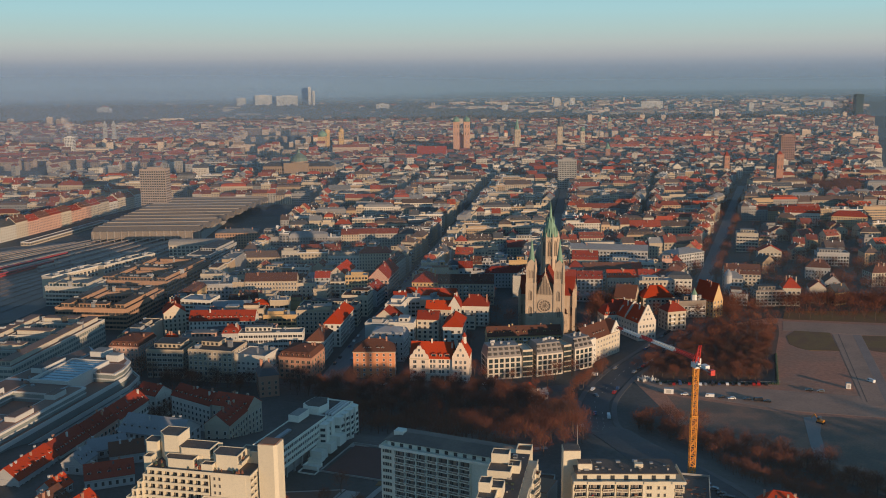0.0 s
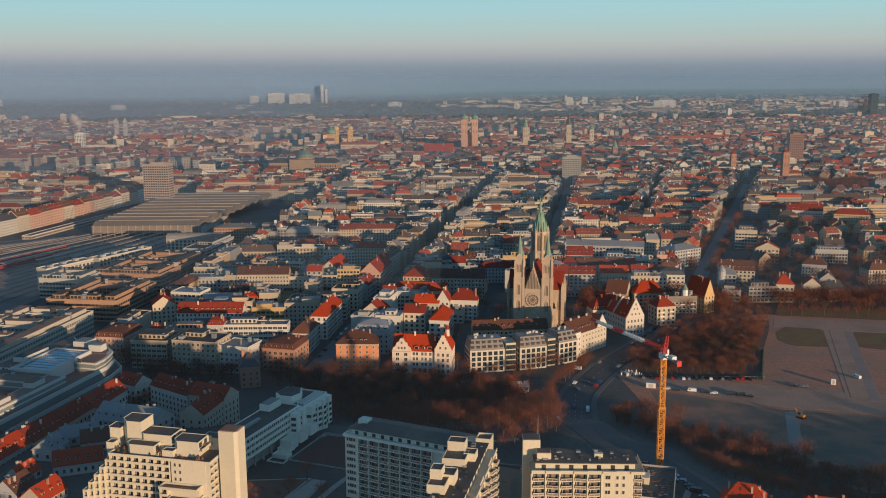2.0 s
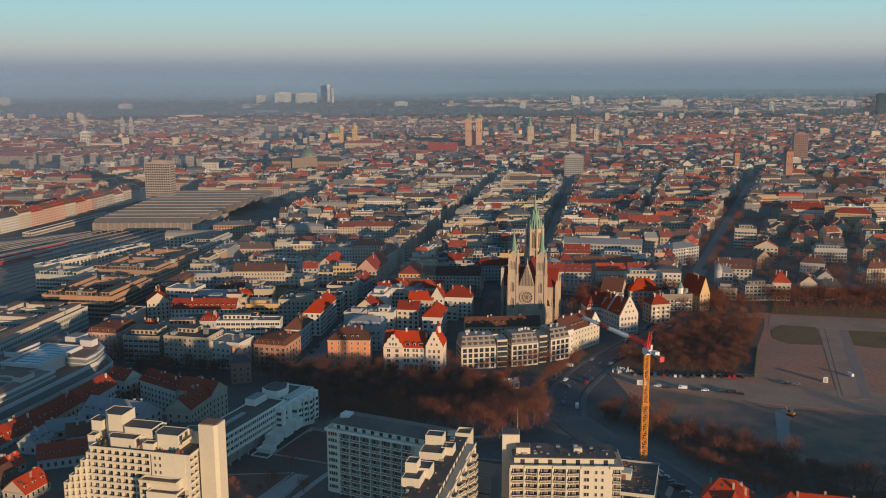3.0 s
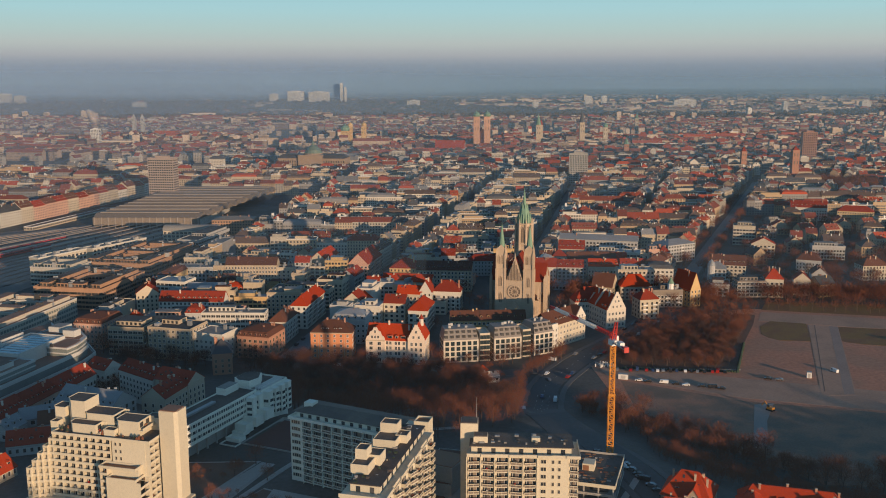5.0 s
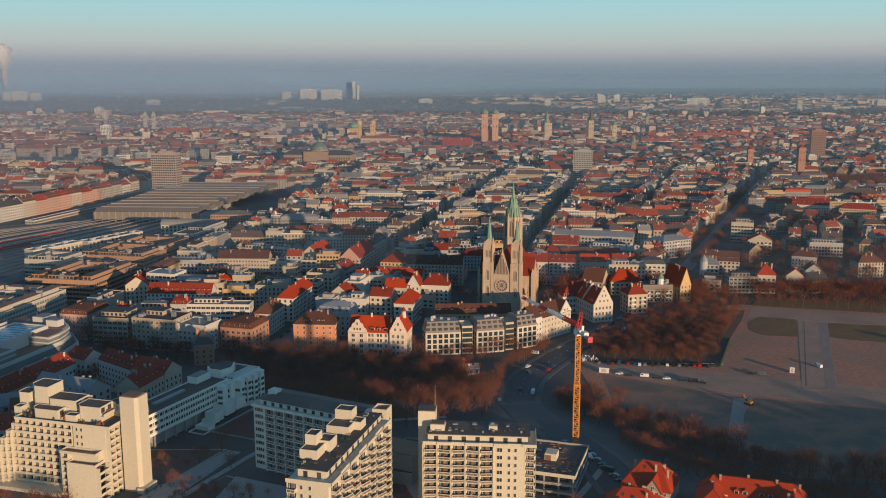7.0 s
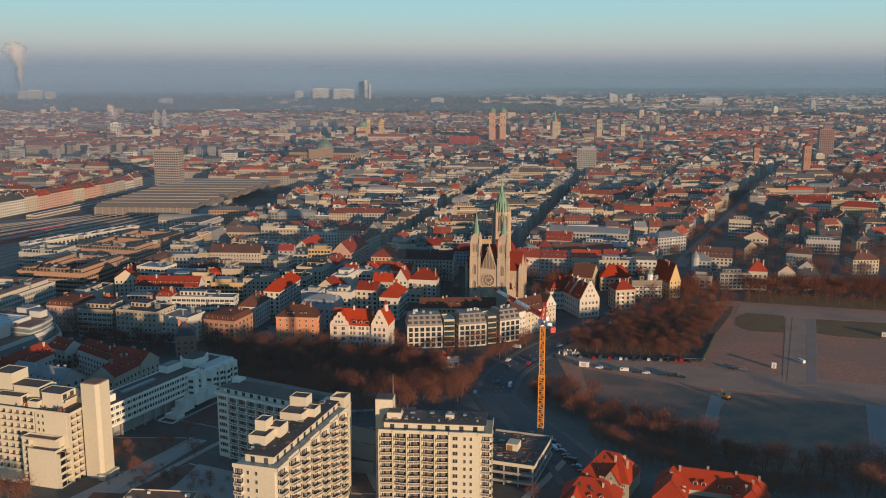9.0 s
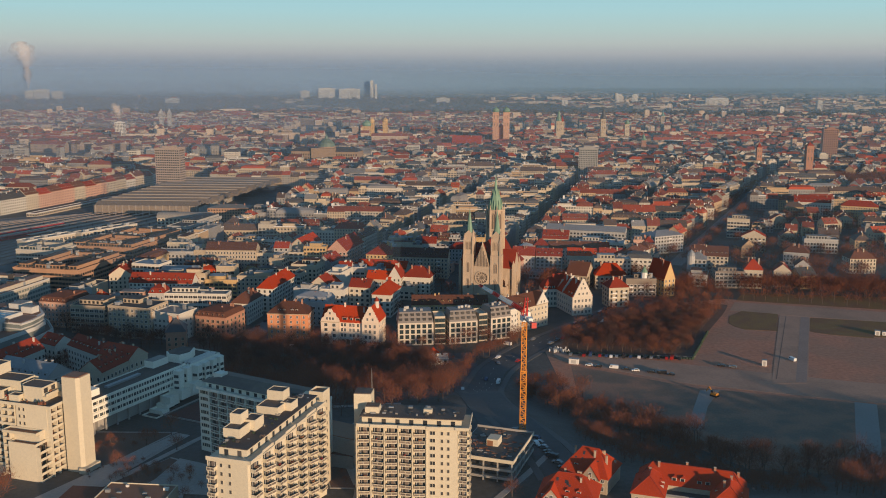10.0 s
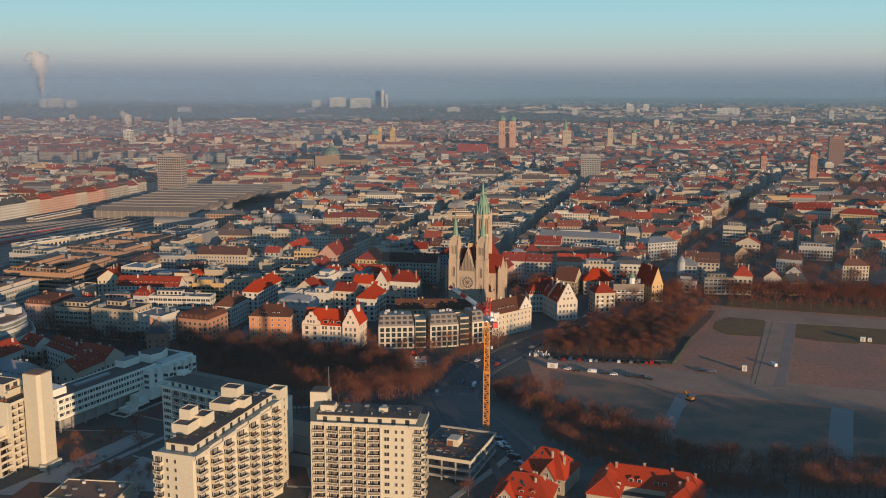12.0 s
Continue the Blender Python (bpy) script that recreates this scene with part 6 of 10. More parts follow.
# ---------------------------------------------------------------- crane
def crane():
    B = gz(34.7, -306)
    top = thing("tower_crane", pose(34.7, -306, B), "yellow lattice tower crane with red and white jib", "crane")

    def lattice(name, r, z0, z1, step, mat):
        g = Geo()
        for sx in (-r, r):
            for sy in (-r, r):
                g.beam((sx, sy, z0), (sx, sy, z1), 0.16, mat)
        z, flip = z0, 1
        while z < z1 - 0.1:
            e = min(z + step, z1)
            for a, b in (((-r, -r), (r, -r)), ((r, -r), (r, r)), ((r, r), (-r, r)), ((-r, r), (-r, -r))):
                p, q = (a, b) if flip > 0 else (b, a)
                g.beam((*p, z), (*q, e), 0.11, mat)
                g.beam((*a, e), (*b, e), 0.11, mat)
            z, flip = e, -flip
        return g.put(name, top)

    lattice("mast_lower", 1.15, 0, 31, 1.9, YELLOW)
    lattice("mast_upper", 0.95, 31, 52, 1.8, YELLOW)
    g = Geo()
    g.box(-1.4, -1.4, 31, 1.4, 1.4, 31.6, YELLOW)
    g.put("collar", top)
    g = Geo()
    g.box(-2.6, -2.6, -2, 2.6, 2.6, 0.6, GREY_CONCRETE)
    g.put("foot", top)
    turn = Matrix.Rotation(math.atan2(62, -19) , 4, "Z")
    g = Geo(turn)
    g.box(-1.6, -1.3, 52, 1.8, 1.3, 54.2, CRANE_WHITE)
    g.box(0.4, -2.6, 53.0, 2.4, -1.31, 55.4, CRANE_WHITE)
    g.put("slewing_cab", top, "white operator cab")
    L, n = 64.0, 32
    for s in range(4):
        pieces = []
        g = Geo(turn)
        for k in range(s * 8, s * 8 + 8):
            x0, x1 = 1.8 + k * L / n, 1.8 + (k + 1) * L / n
            z0, z1 = 55.2 - 3.2 * k / n, 55.2 - 3.2 * (k + 1) / n
            h0, h1 = 1.7 - 0.9 * k / n, 1.7 - 0.9 * (k + 1) / n
            mat = CRANE_WHITE if 7 <= k < 16 or 21 <= k < 29 else CRANE_RED
            for y in (-0.75, 0.75):
                g.beam((x0, y, z0), (x1, y, z1), 0.14, mat)
                g.beam((x0, y, z0), ((x0 + x1) / 2, 0, (z0 + z1) / 2 + h0), 0.1, mat)
                g.beam(((x0 + x1) / 2, 0, (z0 + z1) / 2 + h0), (x1, y, z1), 0.1, mat)
            g.beam((x0, 0, z0 + h0), (x1, 0, z1 + h1), 0.15, mat)
            g.beam((x0, -0.75, z0), (x1, 0.75, z1), 0.1, mat)
        g.put("jib_section", top)
    g = Geo(turn)
    for y in (-0.9, 0.9):
        g.beam((-0.6, y, 54.2), (-2.2, y * 0.5, 62), 0.2, CRANE_RED)
        g.beam((1.2, y, 54.2), (-2.2, y * 0.5, 62), 0.14, CRANE_RED)
    for k in range(4):
        g.beam((-0.9 - k * 0.35, -0.8, 55.5 + k * 1.6), (-0.9 - k * 0.35, 0.8, 55.5 + k * 1.6), 0.1, CRANE_RED)
    g.put("a_frame", top, "red head frame")
    g = Geo(turn)
    for y in (-1, 1):
        g.beam((-1.5, y, 53.4), (-11.5, y, 53.4), 0.18, ZINC)
    for k in range(6):
        g.beam((-1.5 - k * 2, -1, 53.4), (-3.5 - k * 2 if k < 5 else -11.5, 1, 53.4), 0.1, ZINC)
    g.box(-8, -1.0, 53.6, -5, 1.0, 55.0, CRANE_WHITE)
    g.put("counter_jib", top)
    g = Geo(turn)
    g.box(-11.8, -1.0, 52.0, -9.9, 1.0, 54.2, CRANE_RED)
    g.put("counterweight", top, "red counterweight")
    g = Geo(turn)
    g.beam((-2.2, 0, 62), (40, 0, 53.8), 0.05, DARK)
    g.beam((-2.2, 0, 62), (-11, 0, 54.6), 0.05, DARK)
    g.put("pendant_line", top)


crane()


# ---------------------------------------------------------------- fronts along the boulevard, each one a house of its own
ORANGE_WALL = material("salmon_render", (0.62, 0.245, 0.11), var=0.08, stain=0.16)
PALE_ROOF = material("weathered_metal", (0.215, 0.19, 0.17), var=0.1, stain=0.2, rough=0.55)


def salmon_house():
    top = thing("corner_house", pose(-107.6, -101.4, 0, 0, 0, -2), "salmon rendered five-storey house with brown hipped roof", "house", "boulevard houses")
    g = Geo()
    g.box(-13, -8, -2, 13, 8, 17, ORANGE_WALL)
    g.box(-13.3, -8.3, 16.4, 13.3, 8.3, 17.0, SAND)
    for x in (-8.2, 8.2):
        g.box(x - 0.15, -8.12, 0, x + 0.15, -8, 16.4, SAND)
    g.put("wall", top)
    g = Geo()
    hip(g, 26, 16, 17.003, 6.5, 0.6, BROWN, inset=8)
    g.put("roof", top)
    for x in (-5.5, -2.6, 2.6, 5.5):
        g = Geo()
        dormer(g, x, -6.2, 18.0, FRAME, BROWN)
        g.put("dormer", top)
    g = Geo()
    for x in (-4, 3, 7):
        g.box(x, -0.5, 21.5, x + 1, 0.5, 24.6, BRICK)
    g.put("chimneys", top, kind="stuff")
    windows(top, WIN_SMALL, "f", -8, grid(-12.4, 12.4, 6, 1.2, 3.2, 5))
    windows(top, WIN_SMALL, "r", 13, grid(-7.4, 7.4, 4, 1.2, 3.2, 5))
    take(-107.6, -101.4, 27, 17, -2)


def stepped(c, half, z0, z1, n=6):
    """A gable outline that climbs in steps."""
    pts = [(c - half, z0), (c + half, z0)]
    for k in range(n):
        a = half * (1 - k / n)
        pts += [(c + a, z0 + (z1 - z0) * (k + 0.8) / n), (c + half * (1 - (k + 1) / n) + 0.35, z0 + (z1 - z0) * (k + 0.8) / n)]
    for k in range(n - 1, -1, -1):
        a = half * (1 - k / n)
        pts += [(c - half * (1 - (k + 1) / n) - 0.35, z0 + (z1 - z0) * (k + 0.8) / n), (c - a, z0 + (z1 - z0) * (k + 0.8) / n)]
    return pts


VILLA_WALL = material("warm_white_render", (0.70, 0.57, 0.45), var=0.08, stain=0.2)


def villa():
    top = thing("villa", pose(-65.8, -108.6, 0, 0, 0, -8), "cream ornamental villa with red roofs and stepped gable", "house", "boulevard houses")
    g = Geo()
    g.box(-18.5, -9, -2, 8, 9, 14.5, VILLA_WALL)
    g.put("wall", top)
    g = Geo()                                              # broad curved gable
    g.profile_y([(-18.5, -2), (-6.5, -2), (-6.5, 14.5), (-7.2, 16.6), (-8.6, 17.4), (-9.2, 19.6), (-10.8, 20.4), (-11.6, 22.4), (-13.4, 22.4), (-14.2, 20.4), (-15.8, 19.6), (-16.4, 17.4), (-17.8, 16.6), (-18.5, 14.5)], -10.2, -9.003, VILLA_WALL)
    g.put("curved_gable", top)
    g = Geo()                                              # narrow tall bay with a stepped gable
    g.box(8.003, -10.6, -2, 18.5, 7, 15.5, VILLA_WALL)
    bay_wall = g.put("gable_bay", top)
    g = Geo()
    g.profile_y(stepped(13.25, 5.25, 15.5, 25.5), -10.6, -9.9, VILLA_WALL)
    g.put("stepped_gable", bay_wall)
    g = Geo()
    g.profile_y([(7.8, 15.3), (13.25, 24.4), (18.7, 15.3), (18.7, 15.7), (13.25, 24.8), (7.8, 15.7)], -9.9, 7.2, ORANGE)
    g.put("bay_roof", bay_wall)
    g = Geo()
    roof_slab(g, 26.5, 18, 14.5, 8.0, 0.4, ORANGE)
    ob = g.put("roof", top, "orange-red tiled roof")
    ob.matrix_basis = pose(-5.25, 0, 0)
    g = Geo()
    g.profile_y([(-18.8, 14.8), (-12.5, 22.0), (-6.2, 14.8), (-6.2, 15.2), (-12.5, 22.4), (-18.8, 15.2)], -9.0, 1, ORANGE)
    g.put("cross_roof", top)
    g = Geo()
    g.cone(14.5, 0.5, 22, 26.4, 1.5, 1.3, WHITE, 8)
    g.cone(14.5, 0.5, 26.4, 27.6, 1.8, 1.0, RED, 8)
    g.cone(14.5, 0.5, 27.6, 29.4, 1.0, 0, RED, 8)
    g.put("ridge_turret", top)
    for x, w in ((-3.6, 2.8), (0.6, 1.6), (4.6, 2.8)):
        g = Geo()
        dormer(g, x, -8.2, 15.0, WHITE, ORANGE, w=w, h=2.0, back=3.4)
        g.put("dormer", top)
    for x, y, z in ((-15.5, 2.5, 22.5), (-5.6, -0.6, 24.6), (2.4, 0.8, 24.4), (7.4, -3.2, 22.8), (10, 3, 23.4)):
        g = Geo()
        g.box(x - 0.5, y - 0.4, 15, x + 0.5, y + 0.4, z, VILLA_WALL)
        g.box(x - 0.6, y - 0.5, z, x + 0.6, y + 0.5, z + 0.2, BRICK)
        g.put("chimney", top)
    for x in (-4.6, -1.4, 1.8, 5.0):
        g = Geo()
        g.profile_y([(x - 1.1, 0.2), (x + 1.1, 0.2), (x + 1.1, 2.6), (x + 0.7, 3.3), (x, 3.6), (x - 0.7, 3.3), (x - 1.1, 2.6)], -9.1, -8.95, STONE_DARK)
        g.put("arched_opening", top)
    g = Geo()
    g.box(-6.4, -11.0, 4.0, 7.9, -9.003, 4.4, WHITE)
    g.box(-6.4, -11.0, 4.4, 7.9, -10.8, 5.4, WHITE)
    g.put("balcony", top)
    g = Geo()
    g.box(-18.7, -10.45, 13.9, -6.3, -10.2, 14.5, SAND)
    g.put("moulding", top)
    windows(top, WIN_TALL, "f", -9, [(x, z) for z in (5.0, 8.4, 11.6) for x in (-5.2, -3.2, 0.2, 2.2, 5.2)])
    windows(top, WIN_WIDE, "f", -10.2, [(x, z) for z in (1.2, 4.8, 8.3, 11.4) for x in (-15.2, -10.0)])
    windows(top, WIN_SMALL, "f", -10.2, [(-14.4, 15.6), (-12.5, 15.6), (-10.6, 15.6), (-12.5, 19.0)])
    windows(top, WIN_TALL, "f", -10.6, [(x, z) for z in (1.3, 4.9, 8.4, 11.8) for x in (10.4, 13.25, 16.1)])
    windows(top, WIN_SMALL, "f", -10.6, [(11.6, 16.4), (14.9, 16.4), (13.25, 19.8)])
    windows(top, WIN_TALL, "r", 18.5, grid(-10, 6.6, 5, 1.5, 3.5, 4))
    take(-65.8, -108.6, 38, 21, -8)


APARTMENT_WALL = material("pale_apartment_render", (0.55, 0.49, 0.41), var=0.06, stain=0.16)


def apartments(x, y, rot, w, n, seed):
    top = thing("apartment_house", pose(x, y, 0, 0, 0, rot), "new white apartment house with grey metal mansard roof", "apartment house", "boulevard houses")
    d, h = 16.0, 14.2
    g = Geo()
    g.box(-w / 2, -d / 2, -2, w / 2, d / 2, h, APARTMENT_WALL)
    g.put("wall", top)
    g = Geo()
    v = [(-w / 2, -d / 2, h), (w / 2, -d / 2, h), (w / 2, d / 2, h), (-w / 2, d / 2, h), (-w / 2 + 1.2, -d / 2 + 3.2, h + 6.4), (w / 2 - 1.2, -d / 2 + 3.2, h + 6.4), (w / 2 - 1.2, d / 2 - 2.5, h + 6.4), (-w / 2 + 1.2, d / 2 - 2.5, h + 6.4)]
    g.add(v, [(0, 1, 5, 4), (1, 2, 6, 5), (2, 3, 7, 6), (3, 0, 4, 7), (4, 5, 6, 7)], PALE_ROOF)
    g.put("mansard_roof", top, "grey-brown metal mansard roof")
    g = Geo()
    rng = random.Random(seed)
    for _ in range(5):
        a, b = rng.uniform(-0.35, 0.35) * w, rng.uniform(-2, 4)
        g.box(a - 0.8, b - 0.6, h + 6.4, a + 0.8, b + 0.6, h + 6.4 + rng.uniform(0.8, 1.8), GREY if rng.random() < 0.5 else ZINC)
    g.put("roof_units", top, kind="stuff")
    for k in range(n):
        a = -w / 2 + (k + 0.5) * w / n
        for q in range(2):
            t = 0.2 + 0.42 * q
            g = Geo()
            yy, zz = -d / 2 + 3.2 * t, h + 6.4 * t
            g.box(a - 1.0, yy - 0.25, zz, a + 1.0, yy + 1.4, zz + 1.5, DARK)
            g.put("roof_window", top)
    windows(top, WIN_DARK, "f", -d / 2, grid(-w / 2 + 0.5, w / 2 - 0.5, n, 1.0, 3.3, 4))
    windows(top, WIN_DARK, "r", w / 2, grid(-d / 2 + 1, d / 2 - 1, 4, 1.0, 3.3, 4))
    windows(top, WIN_DARK, "l", -w / 2, grid(-d / 2 + 1, d / 2 - 1, 4, 1.0, 3.3, 4))
    take(x, y, w, d, rot)


def link_house(x, y, rot, w):
    """The narrower white piece between two mansards, with loggias."""
    top = thing("apartment_house", pose(x, y, 0, 0, 0, rot), "narrow white apartment house with open loggias", "apartment house", "boulevard houses")
    g = Geo()
    g.box(-w / 2, -7, -2, w / 2, 7, 17, CREAM)
    parapet(g, -w / 2, -7, w / 2, 7, 17.003, 0.9, CREAM)
    g.put("wall", top)
    windows(top, WIN_DARK, "f", -7, grid(-w / 2 + 0.3, w / 2 - 0.3, 3, 1.0, 3.3, 5))
    take(x, y, w, 14, rot)


def gable_house():
    top = thing("corner_house", pose(38, -69, 0, 0, 0, 46), "cream corner house with brown roof and white gable", "house", "boulevard houses")
    g = Geo()
    g.box(-19, -8, -2, 19, 8, 15.5, CREAM)
    g.profile_y([(7, 15.5), (19, 15.5), (17.6, 17.5), (13, 23.5), (8.4, 17.5)], -8.6, -8.0, WHITE)
    g.box(-19.2, -9.8, -2, -13, -8.003, 17, WHITE)
    g.put("wall", top)
    g = Geo()
    roof_slab(g, 38, 16, 15.5, 7.0, 0.4, BROWN)
    g.put("roof", top)
    g = Geo()
    g.profile_y([(6.6, 15.6), (13, 23.0), (19.4, 15.6), (19.4, 16.0), (13, 23.4), (6.6, 16.0)], -8.1, 0, BROWN)
    g.put("cross_roof", top)
    for x in (-9, -5, -1, 3):
        g = Geo()
        dormer(g, x, -5.8, 17.0, WHITE, BROWN, w=1.8)
        g.put("dormer", top)
    g = Geo()
    for x in (-12, -3, 6):
        g.box(x, -0.4, 20, x + 1.2, 0.5, 24, WHITE)
    g.put("chimneys", top, kind="stuff")
    windows(top, WIN_SMALL, "f", -8, grid(-12.6, 18.6, 9, 1.3, 3.5, 4))
    windows(top, WIN_SMALL, "f", -9.8, grid(-19, -13.2, 2, 1.3, 3.5, 4))
    windows(top, WIN_SMALL, "f", -8.6, [(11.6, 16.2), (14.4, 16.2)])
    windows(top, WIN_SMALL, "r", 19, grid(-7, 7, 3, 1.3, 3.5, 4))
    take(38, -69, 40, 19, 46)


def stepped_villa():
    """A street wing with a mansard, and a tall wing whose stepped gable faces the boulevard."""
    top = thing("villa", pose(66.5, -3.5, 0, 0, 0, 10), "white villa with stepped gables and dark red roofs", "house", "boulevard houses")
    W = APARTMENT_WALL
    g = Geo()
    g.box(-12, -7, -2, 12, 7, 13, W)
    g.box(-12.25, -7.25, 12.4, 12.25, 7.25, 13.0, W)
    g.put("wall", top)
    g = Geo()
    frustum(g, 24, 14, 13.003, 4.6, 2.6, RED)
    hip(g, 18.6, 8.6, 17.62, 3.2, 0.0, RED, inset=3)
    g.put("mansard_roof", top, "dark red tiled mansard roof")
    for x in (-10, -7.2, -4.4):
        g = Geo()
        dormer(g, x, -6.7, 13.6, W, RED, w=1.7, h=1.8, back=2.4)
        g.put("dormer", top)
    g = Geo()
    g.profile_y(stepped(2.0, 4.0, 13, 20.5, 6), -7.9, -7.2, W)
    gable = g.put("small_gable", top)
    g = Geo()
    g.box(-2.0, -7.9, -2, 6.0, -7.003, 13, W)
    g.put("gable_bay", gable)
    g = Geo()
    g.profile_y([(-2.2, 13.0), (2.0, 19.2), (6.2, 13.0), (6.2, 13.4), (2.0, 19.6), (-2.2, 13.4)], -7.2, 0, ORANGE)
    g.put("gable_roof", gable, "bright orange tiled roof")
    for x, z in ((0.4, 1.4), (3.6, 1.4), (0.4, 5.2), (3.6, 5.2), (0.4, 9.0), (3.6, 9.0), (2.0, 14.0)):
        shared("window", WIN_TALL if z < 13 else WIN_SMALL, gable, pose(x, -7.9, z))
    g = Geo()                                              # the raised parapet of the rear roof
    g.profile_x([(-6.6, 13), (6.8, 13), (6.8, 14.4), (0.8, 24.0), (-0.4, 24.0), (-6.6, 14.4)], 5.6, 6.4, W)
    g.put("fire_wall", top)
    g = Geo()
    g.profile_x([(-6.0, 13.4), (0.2, 22.6), (6.4, 13.4), (6.4, 13.8), (0.2, 23.0), (-6.0, 13.8)][::-1], -4, 5.6, RED)
    g.put("rear_roof", top, "dark red tiled roof")
    windows(top, WIN_TALL, "f", -7, grid(-11.6, -2.2, 4, 1.4, 3.8, 3))
    windows(top, WIN_TALL, "l", -12, grid(-6.6, 6.6, 5, 1.4, 3.8, 3))
    # the gabled wing
    wing = new("gabled_wing", None)
    wing.parent, wing.matrix_basis = top, pose(66.5, -3.5, 0, 0, 0, 10).inverted() @ pose(77.4, -21.0, 0, 0, 0, 21)
    wing.empty_display_size = 0.5
    g = Geo()
    g.box(-7.6, -13.4, -2, 7.6, 15, 13.4, W)
    g.put("wing_wall", wing)
    g = Geo()
    g.profile_y(stepped(0, 7.0, 13.4, 26.2, 8), -14.0, -13.2, W)
    g.put("stepped_gable", wing)
    g = Geo()
    g.profile_y([(-7.9, 13.1), (0, 23.2), (7.9, 13.1), (7.9, 13.5), (0, 23.6), (-7.9, 13.5)], -13.2, 15.2, ORANGE)
    g.put("wing_roof", wing, "dark red tiled roof")
    g = Geo()
    g.profile_y([(-8.2, 13.4), (8.2, 13.4), (7.6, 15.4), (0.8, 25.0), (-0.8, 25.0), (-7.6, 15.4)], 2.2, 3.0, W)
    g.put("fire_wall", wing)
    for y in (-10.2, -7.4, -4.6, -1.8):
        g = Geo()
        dormer(g, 0, 0, 0, W, RED, w=1.7, h=1.7, back=2.4)
        g.put("dormer", wing, m=pose(6.9, y, 14.2, 0, 0, 90))
    for y in (-9.4, -5.4):
        g = Geo()
        dormer(g, 0, 0, 0, W, ORANGE, w=1.7, h=1.7, back=2.4)
        g.put("dormer", wing, m=pose(-6.9, y, 14.2, 0, 0, -90))
    for x, y in ((-1.6, -6), (2.0, -1), (-2.0, 8), (2.4, 11)):
        g = Geo()
        g.box(x - 0.5, y - 0.4, 17, x + 0.5, y + 0.4, 24.6, W)
        g.box(x - 0.6, y - 0.5, 24.6, x + 0.6, y + 0.5, 24.8, BRICK)
        g.put("chimney", wing)
    for a, z in grid(-6.8, 6.8, 5, 1.4, 3.9, 3):
        shared("window", WIN_TALL, wing, pose(a, -13.4, z))
    for a, z in ((-3, 14.6), (0, 14.6), (3, 14.6), (-1.3, 18.4), (1.3, 18.4), (0, 21.6)):
        shared("window", WIN_SMALL, wing, pose(a, -14.0, z))
    for a, z in grid(-13, 14.6, 8, 1.4, 3.9, 3):
        shared("window", WIN_TALL, wing, pose(7.6, a, z, 0, 0, 90))
        shared("window", WIN_TALL, wing, pose(-7.6, a, z, 0, 0, -90))
    take(66.5, -3.5, 26, 16, 10)
    take(77.4, -21.0, 17, 30, 21)


salmon_house()
villa()
apartments(-28, -108, 10, 22, 6, 1)
link_house(-13.2, -106.0, 11, 6.5)
apartments(0.2, -102.0, 17, 18, 5, 2)
link_house(12.0, -96.8, 22, 5.5)
apartments(22.0, -91.0, 30, 15, 4, 3)
gable_house()
stepped_villa()

# the other fronts
house(-266.9, -76.7, 20, 26, -10, 17, "mansard", PINK, BROWN, label="beige corner house with brown mansard roof")
house(-237.9, -92.9, 23.7, 22, -8, 18, "flat", SAND, FELT, label="grey stone office block with flat brown roof")
house(-206.2, -102.2, 29.5, 22, -14, 20, "flat", SAND, FELT, label="grey stone office block with regular windows")
house(-180.9, -106.0, 20, 18, -18, 17, "flat", WHITE, GRAVEL, label="white modern house with roof terraces")
house(-154.1, -98.6, 21.6, 24, -14, 14.5, "mansard", BRICK, BROWN, label="brown brick house with curved balconies and dormers", dormers=True)
house(-170.3, -134.3, 11.6, 16, 16, 13, "hip", BRICK, SLATE, label="dark brick corner house with slate roof")
house(-137.2, -16, 46, 12, 82, 16.5, "hip", WHITE, ORANGE, rh=6.5, sides="fl", label="long white street house with bright orange hipped roof")
house(-146.8, -62, 26, 12, 82, 14.5, "hip", WHITE, BROWN, rh=6.0, sides="fl", label="white street house with dark hipped roof")
house(-219.3, -20.4, 46.6, 14, -1, 17, "gable", WHITE, RED, label="long white house with red roof and dormers", dormers=True)
house(-247.8, 31.2, 24, 18, -12, 20, "flat", WHITE, ZINC, label="white house with arched top windows")
house(-260.5, 1.1, 15.6, 14, 19, 18, "side", CREAM, ORANGE)
house(-211.5, -51.1, 55, 14, 8, 15, "flat", GREY, FELT)
house(-147.8, 25.0, 44.5, 15, -7, 15.5, "flat", CREAM, FELT, sides="fr", label="cream terraced house with set-back top floors")
house(-129.0, 55.5, 21, 20, -9, 16.5, "flat", CREAM, BROWN, sides="fr", label="cream corner house with roof terrace")
house(-110.5, 127, 17, 46, -10, 18, "side", PINK, RED, rh=8.5, sides="fr", label="pink gabled street house with red roof")
house(-147.5, 134, 15, 36, -10, 19, "side", CREAM, ORANGE, rh=6.5, sides="fr", label="cream gabled house with orange roof")
house(-99.5, -66, 23, 18, -10, 16.5, "mansard", GREY, ZINC, rh=7.0, label="grey house with weathered mansard roof")
house(-54.5, -35.5, 27, 13.5, 81, 15.8, "hip", WHITE, ORANGE, rh=6.5, sides="fl", label="white house with bright orange hipped roof")
house(-72.6, -29, 15.5, 13, -9, 18, "gable", CREAM, RED, dormers=False, sides="fr")
house(-91.5, -34, 19, 16, -9, 17, "flat", WHITE, ZINC, sides="flr", label="white stepped house with grey metal roof terraces")
